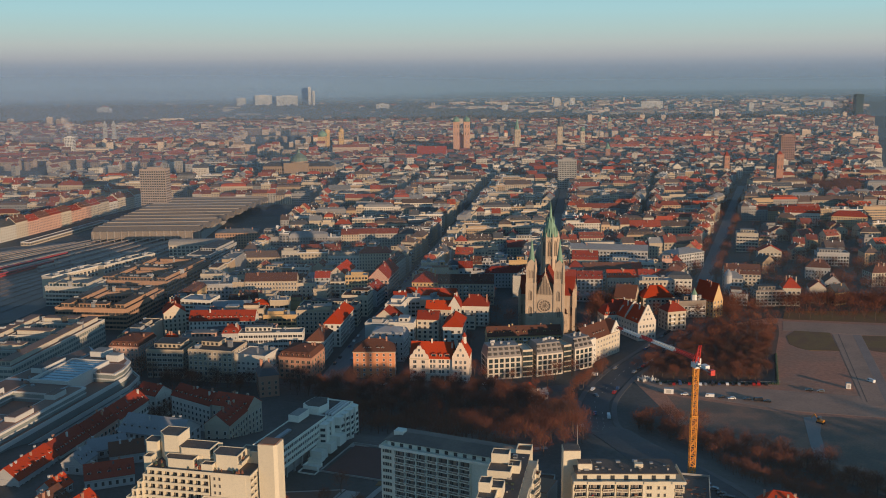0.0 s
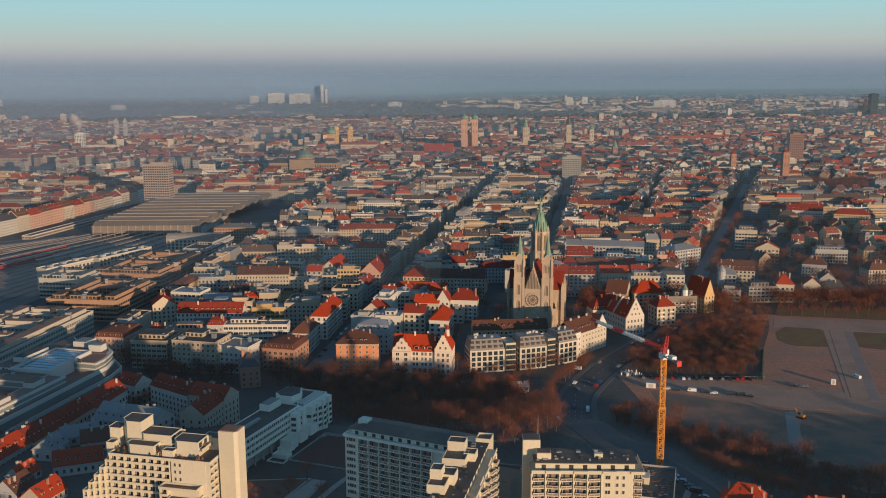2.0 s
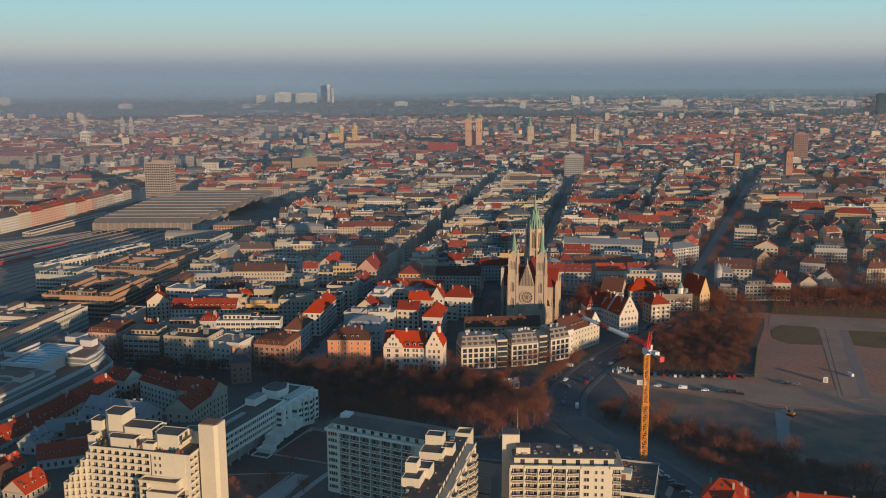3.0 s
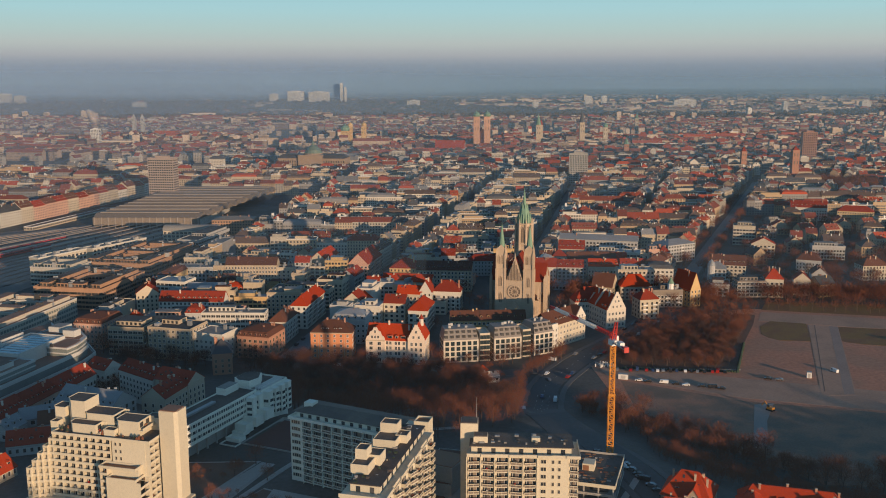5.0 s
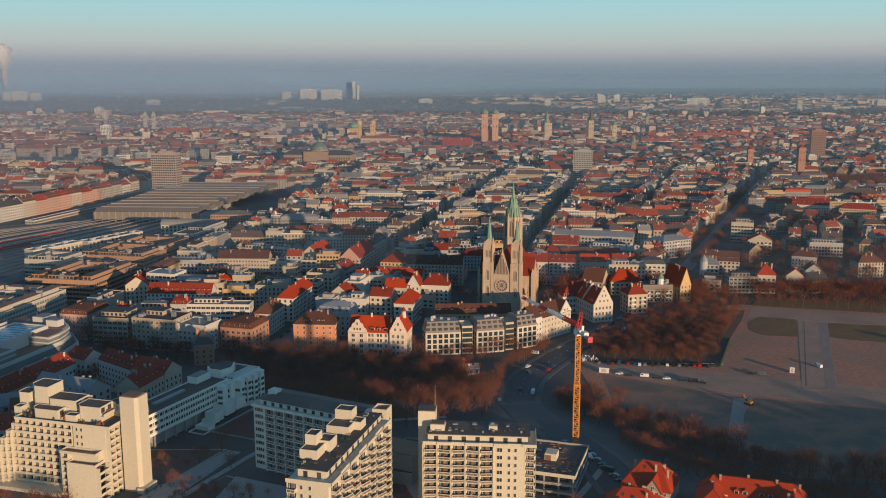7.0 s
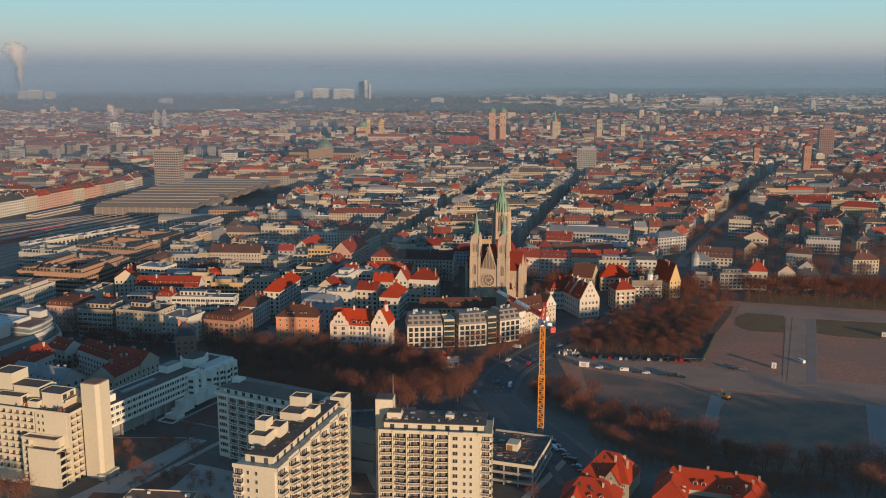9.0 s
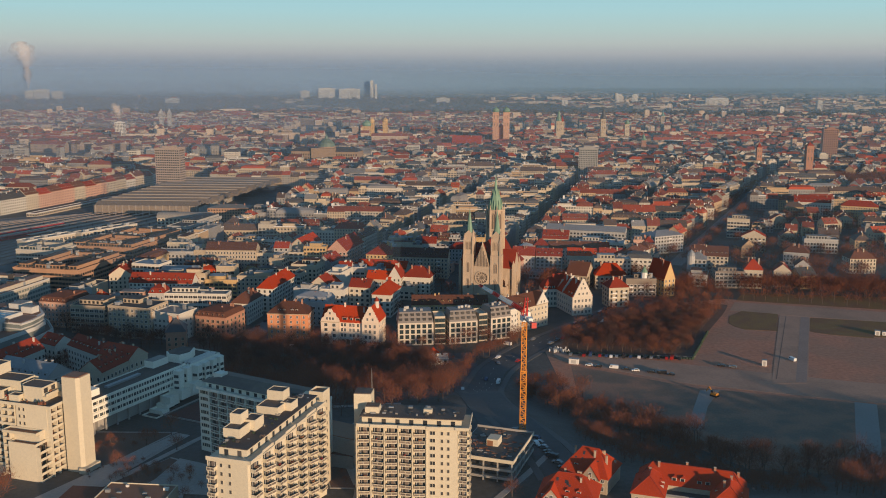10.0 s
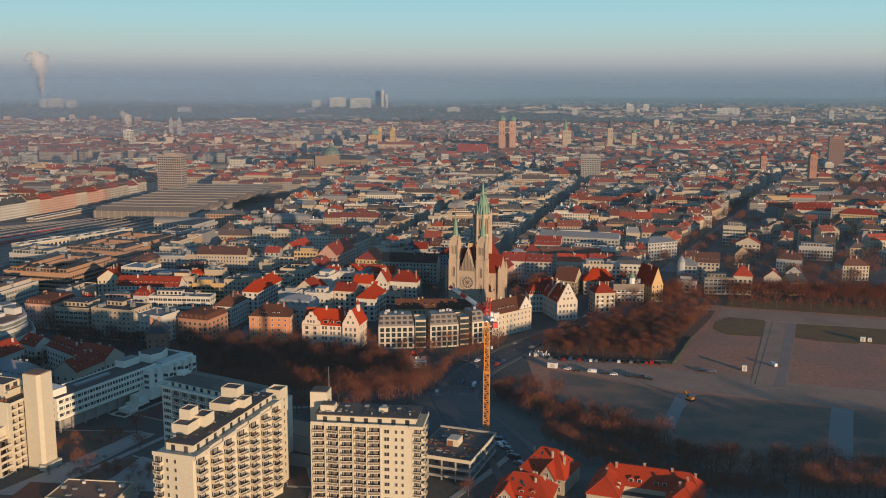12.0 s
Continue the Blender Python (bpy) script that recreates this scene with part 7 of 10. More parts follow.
house(-36.8, 18.5, 21, 16, -8, 15.6, "hip", WHITE, RED, rh=7.4, label="white house with red hipped roof and dormers")
house(-52.4, 11, 9.5, 15, -8, 17, "side", WHITE, RED, rh=8.0, label="white stepped gable house with red roof")
house(-69.5, 66, 41, 13, -9, 12.5, "gable", CREAM, ORANGE, rh=5.0, dormers=False)
house(-64.5, 10, 19, 13, -9, 15.5, "gable", CREAM, ORANGE, dormers=False)
house(-73.5, 92, 21.5, 28, -6, 19.5, "hip", OCHRE, RED, rh=7, label="ochre school with dark red hipped roof")
house(-40.5, 87, 46, 16, -4, 18, "gable", SAND, BROWN, label="long stone school with dark roof")
house(-8.9, -59.6, 50.7, 13, 4, 14, "gable", OCHRE, BROWN, dormers=True, label="long ochre house with brown roof and dormers")
house(108.6, -2.6, 15, 14, 14, 14.6, "hip", CREAM, RED, rh=6.4, label="small cream house with red hipped roof", dormers=False)
GREY_STONE = material("grey_sandstone", (0.25, 0.205, 0.165), var=0.2, stain=0.3)
house(130.5, 31, 23, 13, 4, 13.5, "flat", GREY_STONE, FELT, label="grey stone house with corner lantern")
house(147.6, 36.5, 10.5, 20, 30, 13.5, "side", OCHRE, ORANGE, rh=13, label="ochre house with steep orange gable roof")
house(94, 107, 26, 14, -5, 17, "gable", CREAM, ORANGE, dormers=True)
house(118.2, 103.5, 22, 14, -3, 17, "gable", CREAM, RED, dormers=True)
house(45, 108, 19, 14, -8, 16.5, "gable", WHITE, RED)
house(66, 106, 22, 14, -5, 16.5, "gable", GREY, RED)
house(138, 90, 21, 14, -6, 18.5, "mansard", WHITE, SLATE)
house(111.2, 57.5, 25, 17, 2, 11, "hip", SAND, ORANGE, rh=8.5, dormers=True)
house(88, 58, 17, 17, -25, 11, "gable", SAND, BROWN, rh=9)
house(202.4, 120.5, 30, 18, -13, 16, "gable", CREAM, BROWN, dormers=True)
house(187.5, 97, 14, 14, -13, 17, "hip", GREY, ZINC, label="grey house with a round corner turret")
house(205, 66, 23, 14, 1, 13, "flat", GREY_STONE, FELT)
house(224, 66, 14, 14, -10, 15, "hip", CREAM, ORANGE, rh=7.5, label="cream villa with orange hipped roof")
house(249, 73, 13, 14, -14, 13, "side", CREAM, RED, rh=5.5, label="cream villa with curved gable")
house(330, 131, 22, 16, 4, 13, "hip", CREAM, BROWN, label="cream villa with pediment and brown roof")
house(286.9, 160.1, 21, 14, -20, 12, "hip", GREY, BROWN)
house(266.2, 226.4, 22, 14, -12, 15, "side", CREAM, ORANGE)
house(271.5, 304.9, 22, 18, -15, 20, "flat", CREAM, GRAVEL, label="pale concrete office with ribbon windows")
house(328.0, 224.0, 30, 14, -10, 13, "flat", GREY, GRAVEL)
house(442.2, 436.0, 40, 18, -20, 17, "hip", OCHRE, RED, label="large ochre villa with red hipped roof")
house(402.3, 479.2, 42, 16, -16, 16, "gable", WHITE, RED, label="white house with red roof and broad gable")
house(116, 166, 40, 16, -12, 18, "flat", WHITE, ZINC, label="long white office with ribbon windows")
house(178, 216, 34, 22, 30, 17, "hip", GREY, ZINC, rh=4, label="grey corner office with low zinc roof")
house(108, 232, 76, 18, -13, 18, "gable", GREY, ZINC, rh=4, dormers=False, label="long low zinc-roofed office")
house(76, 184, 24, 16, -9, 18, "gable", CREAM, RED, dormers=True)
g = Geo()
g.cone(133.5, 28, 13.6, 18.5, 2.6, 2.3, FRAME, 8)
g.cone(133.5, 28, 18.5, 23.5, 2.7, 0, COPPER, 8)
g.put("roof_lantern", label="white roof lantern with green copper cap on a house", category="roof lantern")
g = Geo()
g.cone(180.5, 89.5, 0, 20, 3.2, 3.2, GREY, 12)
g.cone(180.5, 89.5, 20, 22.5, 3.4, 2.6, ZINC, 12)
g.cone(180.5, 89.5, 22.5, 25.5, 2.6, 0, ZINC, 12)
g.put("corner_turret", label="round grey corner turret with domed zinc cap", category="turret")
# low rows behind the terraced block
house(-252.6, -280, 28, 13, 77, 9, "gable", GREY, ORANGE, z=9, dormers=True)
house(-246.6, -253, 24, 13, 77, 10, "gable", WHITE, RED, z=7, dormers=True)
house(-240.6, -229.4, 24, 13, 78, 12, "gable", PINK, RED, z=5, dormers=True)
house(-234.4, -202.4, 30, 13, 78, 13, "gable", WHITE, RED, z=3, dormers=True)
house(-228, -169, 15, 12, -30, 13, "gable", WHITE, RED, z=1, dormers=True, label="white corner house with red roof")
house(-197.5, -188.8, 31, 13, -37, 15, "gable", WHITE, RED, z=2, dormers=True)
house(-175.2, -201.8, 22, 13, -24, 16, "gable", CREAM, RED, z=2, dormers=True)
house(-176.5, -222.7, 22, 13, 77, 16, "gable", CREAM, RED, z=2, dormers=True)
house(-224, -259, 17, 11, 30, 4, "gable", GREY, ZINC)
house(-212, -268, 15, 10, 20, 5, "gable", GREY, BROWN)
house(-230, -277, 12, 10, 77, 5, "gable", GREY, ZINC)
house(-205, -240, 34, 18, -20, 7, "gable", GREY, ZINC)
# grey and sand walls put this row's shade into their colour
house(-212, -292, 20, 11, 20, 5, "gable", GREY, RED, dormers=True)
house(-231, -303, 11, 9, 72, 4, "gable", GREY, ORANGE, dormers=True)
house(-228, -317, 12, 11, 72, 4, "gable", GREY, BROWN, dormers=True)
house(-214, -323, 14, 11, 72, 4, "gable", SAND, ORANGE, dormers=True)
for a, b, q in ((-221, -184, 0), (-214, -178, 3), (-224, -190, 1), (-240, -150, 5), (-234, -146, 0)):
    tree(a, b, q, 0.8, a * 40)
# bare street trees along the shaded road behind the terraced block
for k in range(26):
    q = random.Random(900 + k)
    a, b = -236 + k * 3.9 + q.uniform(-2, 2), -119 - k * 0.55 - (9 if k % 2 else 0) + q.uniform(-2, 2)
    if math.hypot(a + 170.3, b + 134.3) > 13 and math.hypot(a + 180.9, b + 106) > 14:
        tree(a, b, q.choice((0, 1, 3, 5)), q.uniform(0.6, 0.9), q.uniform(0, 360))
# large villas at the edge of the fairground
def orange_villa(x, y, rot, w, d, h, rh, gables, label):
    """Hipped main roof with gabled wings, dormers and tall chimneys."""
    top = thing("villa", pose(x, y, 15, 0, 0, rot), label, "house", "villas by the fairground")
    g = Geo()
    g.box(-w / 2, -d / 2, -2, w / 2, d / 2, h, SAND)
    g.box(-w / 2 - 0.15, -d / 2 - 0.15, h - 0.5, w / 2 + 0.15, d / 2 + 0.15, h - 0.1, SAND)
    g.put("wall", top)
    g = Geo()
    hip(g, w, d, h, rh, 0.6, ORANGE, inset=d * 0.36)
    g.put("roof", top, "bright orange-red tiled hipped roof")
    g = Geo()
    g.beam((-w / 2 + d * 0.36, 0, h + rh + 0.05), (w / 2 - d * 0.36, 0, h + rh + 0.05), 0.14, RED)
    g.put("ridge", top)
    for c, gw, out in gables:
        for s in (-1,) if out < 3 else (-1, 1):
            f = s * (d / 2 + out)
            k = rh * 0.62
            q = Geo()
            q.profile_y([(c - gw / 2, -2), (c + gw / 2, -2), (c + gw / 2, h), (c, h + k), (c - gw / 2, h)], min(f, 0), max(f, 0), SAND)
            wing = q.put("gable_wing", top)
            q = Geo()
            e = 0.4 * k / (gw / 2)
            a = gw / 2 + 0.4
            q.profile_y([(c - a, h - e), (c, h + k), (c + a, h - e), (c + a, h - e + 0.3), (c, h + k + 0.3), (c - a, h - e + 0.3)], min(f - 0.3 if s < 0 else 0, 0), max(f + 0.3 if s > 0 else 0, 0), ORANGE)
            q.put("gable_roof", wing)
            for z in (1.2, 4.4):
                for u in (-gw * 0.24, gw * 0.24):
                    shared("window", WIN_SMALL, wing, pose(c + u, f, z) if s < 0 else pose(c + u, f, z, 0, 0, 180))
            shared("window", WIN_SMALL, wing, pose(c, f, h + 0.4) if s < 0 else pose(c, f, h + 0.4, 0, 0, 180))
    rng = random.Random(int(x * 7))
    n = int(w / 3.4)
    for k in range(n):
        a = -w / 2 + (k + 0.5) * w / n
        if all(abs(a - c) > gw / 2 + 1.2 for c, gw, out in gables) and abs(a) < w / 2 - d * 0.25:
            for sy in (0, 180):
                shared("dormer", dormer_mesh(WHITE, ORANGE), top, pose(0, 0, 0, 0, 0, sy) @ pose(a, -d * 0.36, h + rh * 0.2))
        shared("window", WIN_SMALL, top, pose(a, -d / 2, 1.2))
        shared("window", WIN_SMALL, top, pose(a, -d / 2, 4.4))
    for k in range(6):
        a, b = rng.uniform(-0.42, 0.42) * w, rng.uniform(-0.22, 0.22) * d
        g = Geo()
        zt = h + rh * rng.uniform(0.75, 1.08)
        g.box(a - 0.35, b - 0.3, h, a + 0.35, b + 0.3, zt, SAND)
        g.box(a - 0.42, b - 0.37, zt, a + 0.42, b + 0.37, zt + 0.15, BRICK)
        g.put("chimney", top)
    for k in range(5):
        a, t = rng.uniform(-0.3, 0.3) * w, rng.uniform(0.35, 0.7)
        yy, zz = -d / 2 * (1 - t), h + rh * t
        g = Geo()
        g.add([(a - 0.4, yy - 0.1, zz + 0.16), (a + 0.4, yy - 0.1, zz + 0.16), (a + 0.4, yy + 0.9, zz + 0.16 + 2 * rh / d), (a - 0.4, yy + 0.9, zz + 0.16 + 2 * rh / d)], [(0, 1, 2, 3)], GLASS)
        g.put("skylight", top)
    take(x, y, w + 2, d + 4, rot)


def winged_villa():
    """A long hipped roof between two hipped wings that come forward round a court."""
    top = thing("villa", pose(93.5, -352.0, 15, 0, 0, -15) @ Matrix.Scale(0.88, 4), "cream villa with bright orange roofs, white dormers and two wings", "house", "villas by the fairground")
    h = 6.0

    def hipped(name, x0, y0, x1, y1, rh, along_x):
        g = Geo()
        g.box(x0, y0, -2, x1, y1, h, SAND)
        g.box(x0 - 0.2, y0 - 0.2, h - 0.5, x1 + 0.2, y1 + 0.2, h - 0.05, SAND)
        wall = g.put(name, top)
        g = Geo()
        w, d = (x1 - x0, y1 - y0) if along_x else (y1 - y0, x1 - x0)
        hip(g, w, d, 0, rh, 0.6, ORANGE, inset=d * 0.42)
        g.put("roof", wall, "bright orange-red tiled hipped roof", m=pose((x0 + x1) / 2, (y0 + y1) / 2, h, 0, 0, 0 if along_x else 90))
        g = Geo()
        k = d * 0.42
        g.beam((-w / 2 + k, 0, rh + 0.04), (w / 2 - k, 0, rh + 0.04), 0.16, RED)
        for sx in (-1, 1):
            for sy in (-1, 1):
                g.beam((sx * (w / 2 + 0.5), sy * (d / 2 + 0.5), 0.1), (sx * (w / 2 - k), 0, rh + 0.04), 0.13, RED)
        g.put("ridge", wall, m=pose((x0 + x1) / 2, (y0 + y1) / 2, h, 0, 0, 0 if along_x else 90))
        return wall

    hipped("main_wing", -21, -3.5, 21, 9, 6.4, True)
    hipped("west_wing", -21.8, -16, -9.2, 2.4, 5.9, False)
    hipped("east_wing", 8.4, -16, 21.8, 2.4, 5.9, False)
    g = Geo()
    g.box(-9.0, -9.4, -2, 8.2, -3.6, 3.6, GREY)
    g.box(-9.0, -9.6, 3.6, 8.2, -9.3, 4.6, ZINC)
    g.box(-8.8, -9.2, 3.6, 8.0, -3.7, 3.75, FELT)
    g.put("court_building", top)
    for x in (-6.5, -3.2, 3.4, 6.6):
        shared("dormer", dormer_mesh(WHITE, ORANGE), top, pose(x, -2.4, h + 1.0) @ Matrix.Scale(1.25, 4))
    for x, y, turn in ((-9.9, -9.5, 90), (-9.9, -5.8, 90), (-19.8, -8, -90), (19.9, -6, 90), (19.9, -10.5, 90), (9.6, -7, -90)):
        shared("dormer", dormer_mesh(WHITE, ORANGE), top, pose(x, y, h + 0.9, 0, 0, turn))
    for x, y, z in ((-13, 1.5, 13.2), (-16, -4, 12.4), (-2, 3.2, 13.6), (9, 2.2, 13.4), (15.5, -3, 12.8), (18, 4, 11.8), (13, -8, 12.6)):
        g = Geo()
        g.box(x - 0.45, y - 0.35, h + 0.5, x + 0.45, y + 0.35, z, BRICK)
        g.box(x - 0.55, y - 0.45, z, x + 0.55, y + 0.45, z + 0.2, SAND)
        g.put("chimney", top)
    for x, y, z in ((-15.4, 2.8, 0.75), (3, 0.2, 0.75), (-5, 0.6, 0.75), (12, 0.0, 0.75)):
        t = (y + 3.5) / 6.25
        g = Geo()
        g.box(x - 0.5, -0.55, 0, x + 0.5, 0.55, 0.12, GLASS)
        g.put("skylight", top, m=pose(x, y - 1.6, h + 6.4 * (t - 0.25) + 0.1, math.degrees(math.atan2(6.4, 6.25))))
    for x0, x1 in ((-21, -10), (9.4, 21)):
        for a, z in grid(x0, x1, 4, 1.0, 3.0, 1):
            shared("window", WIN_SMALL, top, pose(a, -16, z))
            shared("window", WIN_SMALL, top, pose(a, -16, z + 2.3) @ Matrix.Scale(0.8, 4))
    for a in (-7, -4, -1, 2, 5):
        shared("window", WIN_SMALL, top, pose(a, -9.4, 1.0))
    for a in (-13, -9, -5, -1):
        shared("window", WIN_SMALL, top, pose(21.8, a, 1.2, 0, 0, 90))
        shared("window", WIN_SMALL, top, pose(-21.8, a, 1.2, 0, 0, -90))
    take(93.5, -354, 42, 26, -15)


winged_villa()
orange_villa(59, -341, -24, 18, 16, 6.0, 7.6, ((3, 6.5, 1.5),), "sandstone villa with bright orange hipped roof and chimneys")
orange_villa(50, -359, -12, 20, 16, 4.5, 6.8, ((-5, 7, 1.5),), "low cream villa with bright orange roof and dormers")


# ---------------------------------------------------------------- big office courts
def ring_block(x, y, w, d, rot, h, t, courts, wall, tile, label, glass=GLASS, upper=True, edge=None):
    top = thing("office_block", pose(x, y, gz(x, y), 0, 0, rot), label, "office building", "office courts")
    g, r, p = Geo(), Geo(), Geo()
    hw, hd = w / 2, d / 2
    runs = [(-hw, -hd, -hw + t, hd), (hw - t, -hd, hw, hd)]
    step = (d - t) / courts
    runs += [(-hw + t + 0.003, -hd + k * step, hw - t - 0.003, -hd + k * step + t) for k in range(courts + 1)]
    for a in runs:
        g.box(a[0], a[1], -2, a[2], a[3], h, wall)
        parapet(g, a[0] - 0.15, a[1] - 0.15, a[2] + 0.15, a[3] + 0.15, h + 0.003, 0.8, edge or SLAB_EDGE, 0.4)
        r.box(a[0] + 0.4, a[1] + 0.4, h, a[2] - 0.4, a[3] - 0.4, h + 0.2, tile)
        if upper:
            g.box(a[0] + t * 0.25, a[1] + t * 0.25, h + 0.2, a[2] - t * 0.25, a[3] - t * 0.25, h + 3.2, wall)
            r.box(a[0] + t * 0.2, a[1] + t * 0.2, h + 3.2, a[2] - t * 0.2, a[3] - t * 0.2, h + 3.45, tile)
    fl = int(h / 3.4)
    window_row(p, "f", -hw, hw, -hd, 0.4, fl, 3.4, 2.6, 1.7, 2.8, glass)
    window_row(p, "r", -hd, hd, hw, 0.4, fl, 3.4, 2.3, 1.8, 2.8, glass)
    for a in runs[2:]:
        window_row(p, "f", a[0], a[2], a[1], 0.4, fl, 3.4, 2.3, 1.8, 2.8, glass)
    window_row(p, "r", -hd, hd, -hw + t, 0.4, fl, 3.4, 2.3, 1.8, 2.8, glass)
    if upper:
        window_row(p, "f", -hw + 3, hw - 3, -hd + t * 0.25, h - 0.4, 1, 3, 2.3, 1.9, 2.8, glass)
    g.put("wall", top)
    r.put("roof", top)
    p.put("window_panes", top, kind="stuff")
    rng = random.Random(int(x + y))
    for _ in range(int(w * d / 200)):
        a = rng.choice(runs)
        cx, cy, s = rng.uniform(a[0] + 2, a[2] - 2), rng.uniform(a[1] + 2, a[3] - 2), rng.uniform(0.6, 2.2)
        z1 = h + (3.4 if upper else 0) + rng.uniform(0.6, 1.7)
        q = Geo()
        q.box(cx - s, cy - s * 0.6, h + 0.1, cx + s, cy + s * 0.6, z1, rng.choice((ZINC, GREY, FELT)))
        q.box(cx - s * 0.8, cy - s * 0.4, z1, cx + s * 0.8, cy + s * 0.4, z1 + 0.15, DARK)
        q.put("roof_unit", top)
    take(x, y, w, d, rot)
    return top


SLAB_EDGE = material("pale_slab_edge", (0.52, 0.51, 0.475), var=0.1, stain=0.15)
# glass whose base colour is lightened to paint in the pale sky's reflection
OFFICE_GLASS = material("grey_green_glass", (0.25, 0.28, 0.265), var=0.3, stain=0.3, rough=0.12, spec=0.6)
COURT_ROOF = material("brown_court_roof", (0.26, 0.15, 0.105), var=0.35, stain=0.4, scale=0.3)
DULL_WALL = material("dull_grey_wall", (0.53, 0.485, 0.40), var=0.15, stain=0.2)
DARK_ROOF = material("dark_brown_roof", (0.115, 0.075, 0.052), var=0.35, stain=0.4, scale=0.3)
DULL_BROWN = material("dull_brown_wall", (0.40, 0.235, 0.145), var=0.2, stain=0.25)
ATRIUM = material("atrium_glass", (0.10, 0.22, 0.27), var=0.1, stain=0.15, rough=0.12, spec=0.6)


def glass_office():
    """Long offices in two glass tiers, with brown roof terraces, an open court and a glazed atrium."""
    top = thing("office_block", pose(-280, -185, gz(-280, -185), 0, 0, -14) @ Matrix.Diagonal((1, 1, 1.17, 1)), "glass office block with pale floor bands and blue atrium roof", "office building", "office courts")
    plan = [(26, -92), (26, 36), (22, 53), (7, 67), (-8, 78), (-22, 80), (-30, 44), (-34, 12), (-34, -92)]

    def grown(pts, e):
        return [(x + (e if x > 0 else -e), y + (e if y > 0 else -e)) for x, y in pts]

    def rim(pts, z, h, t=0.5):
        o, i = grown(pts, 0), grown(pts, -t)
        n = len(o)
        g = Geo()
        g.add([(*p, z) for p in o] + [(*p, z + h) for p in o] + [(*p, z + h) for p in i] + [(*p, z) for p in i],
              [(q + a * n, (q + 1) % n + a * n, (q + 1) % n + (a + 1) * n, q + (a + 1) * n) for q in range(n) for a in range(3)], SLAB_EDGE)
        g.put("parapet", top)

    g = Geo()
    g.prism(plan, -3, 9.4, OFFICE_GLASS)
    g.put("lower_glazing", top)
    for k in range(3):
        g = Geo()
        g.prism(grown(plan, 1.0), 0.6 + k * 3.1, 1.9 + k * 3.1, SLAB_EDGE)
        g.put("floor_band", top)
    g = Geo()
    g.prism(grown(plan, 0.8), 9.2, 10.2, SLAB_EDGE)
    g.prism(grown(plan, -0.2), 10.2, 10.3, COURT_ROOF)
    g.put("lower_roof", top, "brown terrace with pale edge")
    rim(grown(plan, 0.8), 10.2, 0.9)
    mid = [(x - 2.2 if x > 0 else x + 1.6, y - 3 if y > 40 else y) for x, y in plan]
    g = Geo()
    g.prism(mid, 10.3, 14.0, OFFICE_GLASS)
    g.put("middle_glazing", top)
    g = Geo()
    g.prism(grown(mid, 0.6), 13.7, 14.7, SLAB_EDGE)
    g.prism(grown(mid, -0.3), 14.7, 14.8, COURT_ROOF)
    g.put("middle_roof", top, "brown terrace with pale edge")
    rim(grown(mid, 0.6), 14.7, 0.9)
    # the upper storey stands round an open court
    pieces = ([(11.5, -88), (20.5, -88), (20.5, 4), (11.5, 4)], [(-31, -88), (-14, -88), (-14, 8), (-31, 8)], [(-13.9, -88), (11.4, -88), (11.4, -42), (-13.9, -42)], [(-13.9, -10), (11.4, -10), (11.4, 4), (-13.9, 4)],
              [(-31, 8.1), (-14, 8.1), (-14, 66), (-22, 74), (-28, 44)], [(-13.9, 44), (21.4, 44), (19, 51), (5, 63.5), (-8, 73.5), (-13.9, 73.5)], [(10.2, 27), (23.4, 27), (23.4, 36), (21.4, 43.9), (10.2, 43.9)])
    for pts in pieces:
        g = Geo()
        g.prism(pts, 14.8, 18.6, OFFICE_GLASS)
        ox, oy = sum(p[0] for p in pts) / len(pts), sum(p[1] for p in pts) / len(pts)
        g.prism([(x + (0.3 if x > ox else -0.3), y + (0.3 if y > oy else -0.3)) for x, y in pts], 16.2, 16.8, SLAB_EDGE)
        g.put("upper_glazing", top)
        g = Geo()
        cx, cy = sum(p[0] for p in pts) / len(pts), sum(p[1] for p in pts) / len(pts)
        wide = [(x + (0.5 if x > cx else -0.5), y) for x, y in pts]
        small = [(cx + (x - cx) * 0.86, cy + (y - cy) * 0.95) for x, y in pts]
        g.prism(wide, 18.4, 19.4, SLAB_EDGE)
        g.prism(small, 19.4, 19.6, COURT_ROOF)
        g.put("upper_roof", top, "brown planted roof with pale edge")
    g = Geo()
    g.prism([(-13.8, 4.2), (10, 4.2), (10, 43.8), (-13.8, 43.8)], 14.8, 19.6, SLAB_EDGE)
    g.put("atrium_frame", top)
    g = Geo()
    g.add([(-12, 6.2, 19.9), (8.2, 6.2, 19.9), (8.2, 42, 20.7), (-12, 42, 20.7)], [(0, 1, 2, 3)], ATRIUM)
    g.put("atrium_roof", top, "blue glass atrium roof")
    for x0, y0, x1, y1 in ((-13.8, 4.2, 10, 5.2), (-13.8, 42.8, 10, 43.8), (-13.8, 5.3, -12.8, 42.7), (9, 5.3, 10, 42.7)):
        g = Geo()
        g.box(x0, y0, 19.6, x1, y1, 21.2, SLAB_EDGE)
        g.put("atrium_upstand", top)
    for q in range(9):
        g = Geo()
        y = 8 + q * 4.0
        g.box(-12, y - 0.1, 19.95 + (y - 6.2) / 44, 8.2, y + 0.1, 20.1 + (y - 6.2) / 44, SLAB_EDGE)
        g.put("atrium_bar", top)
    rng = random.Random(71)
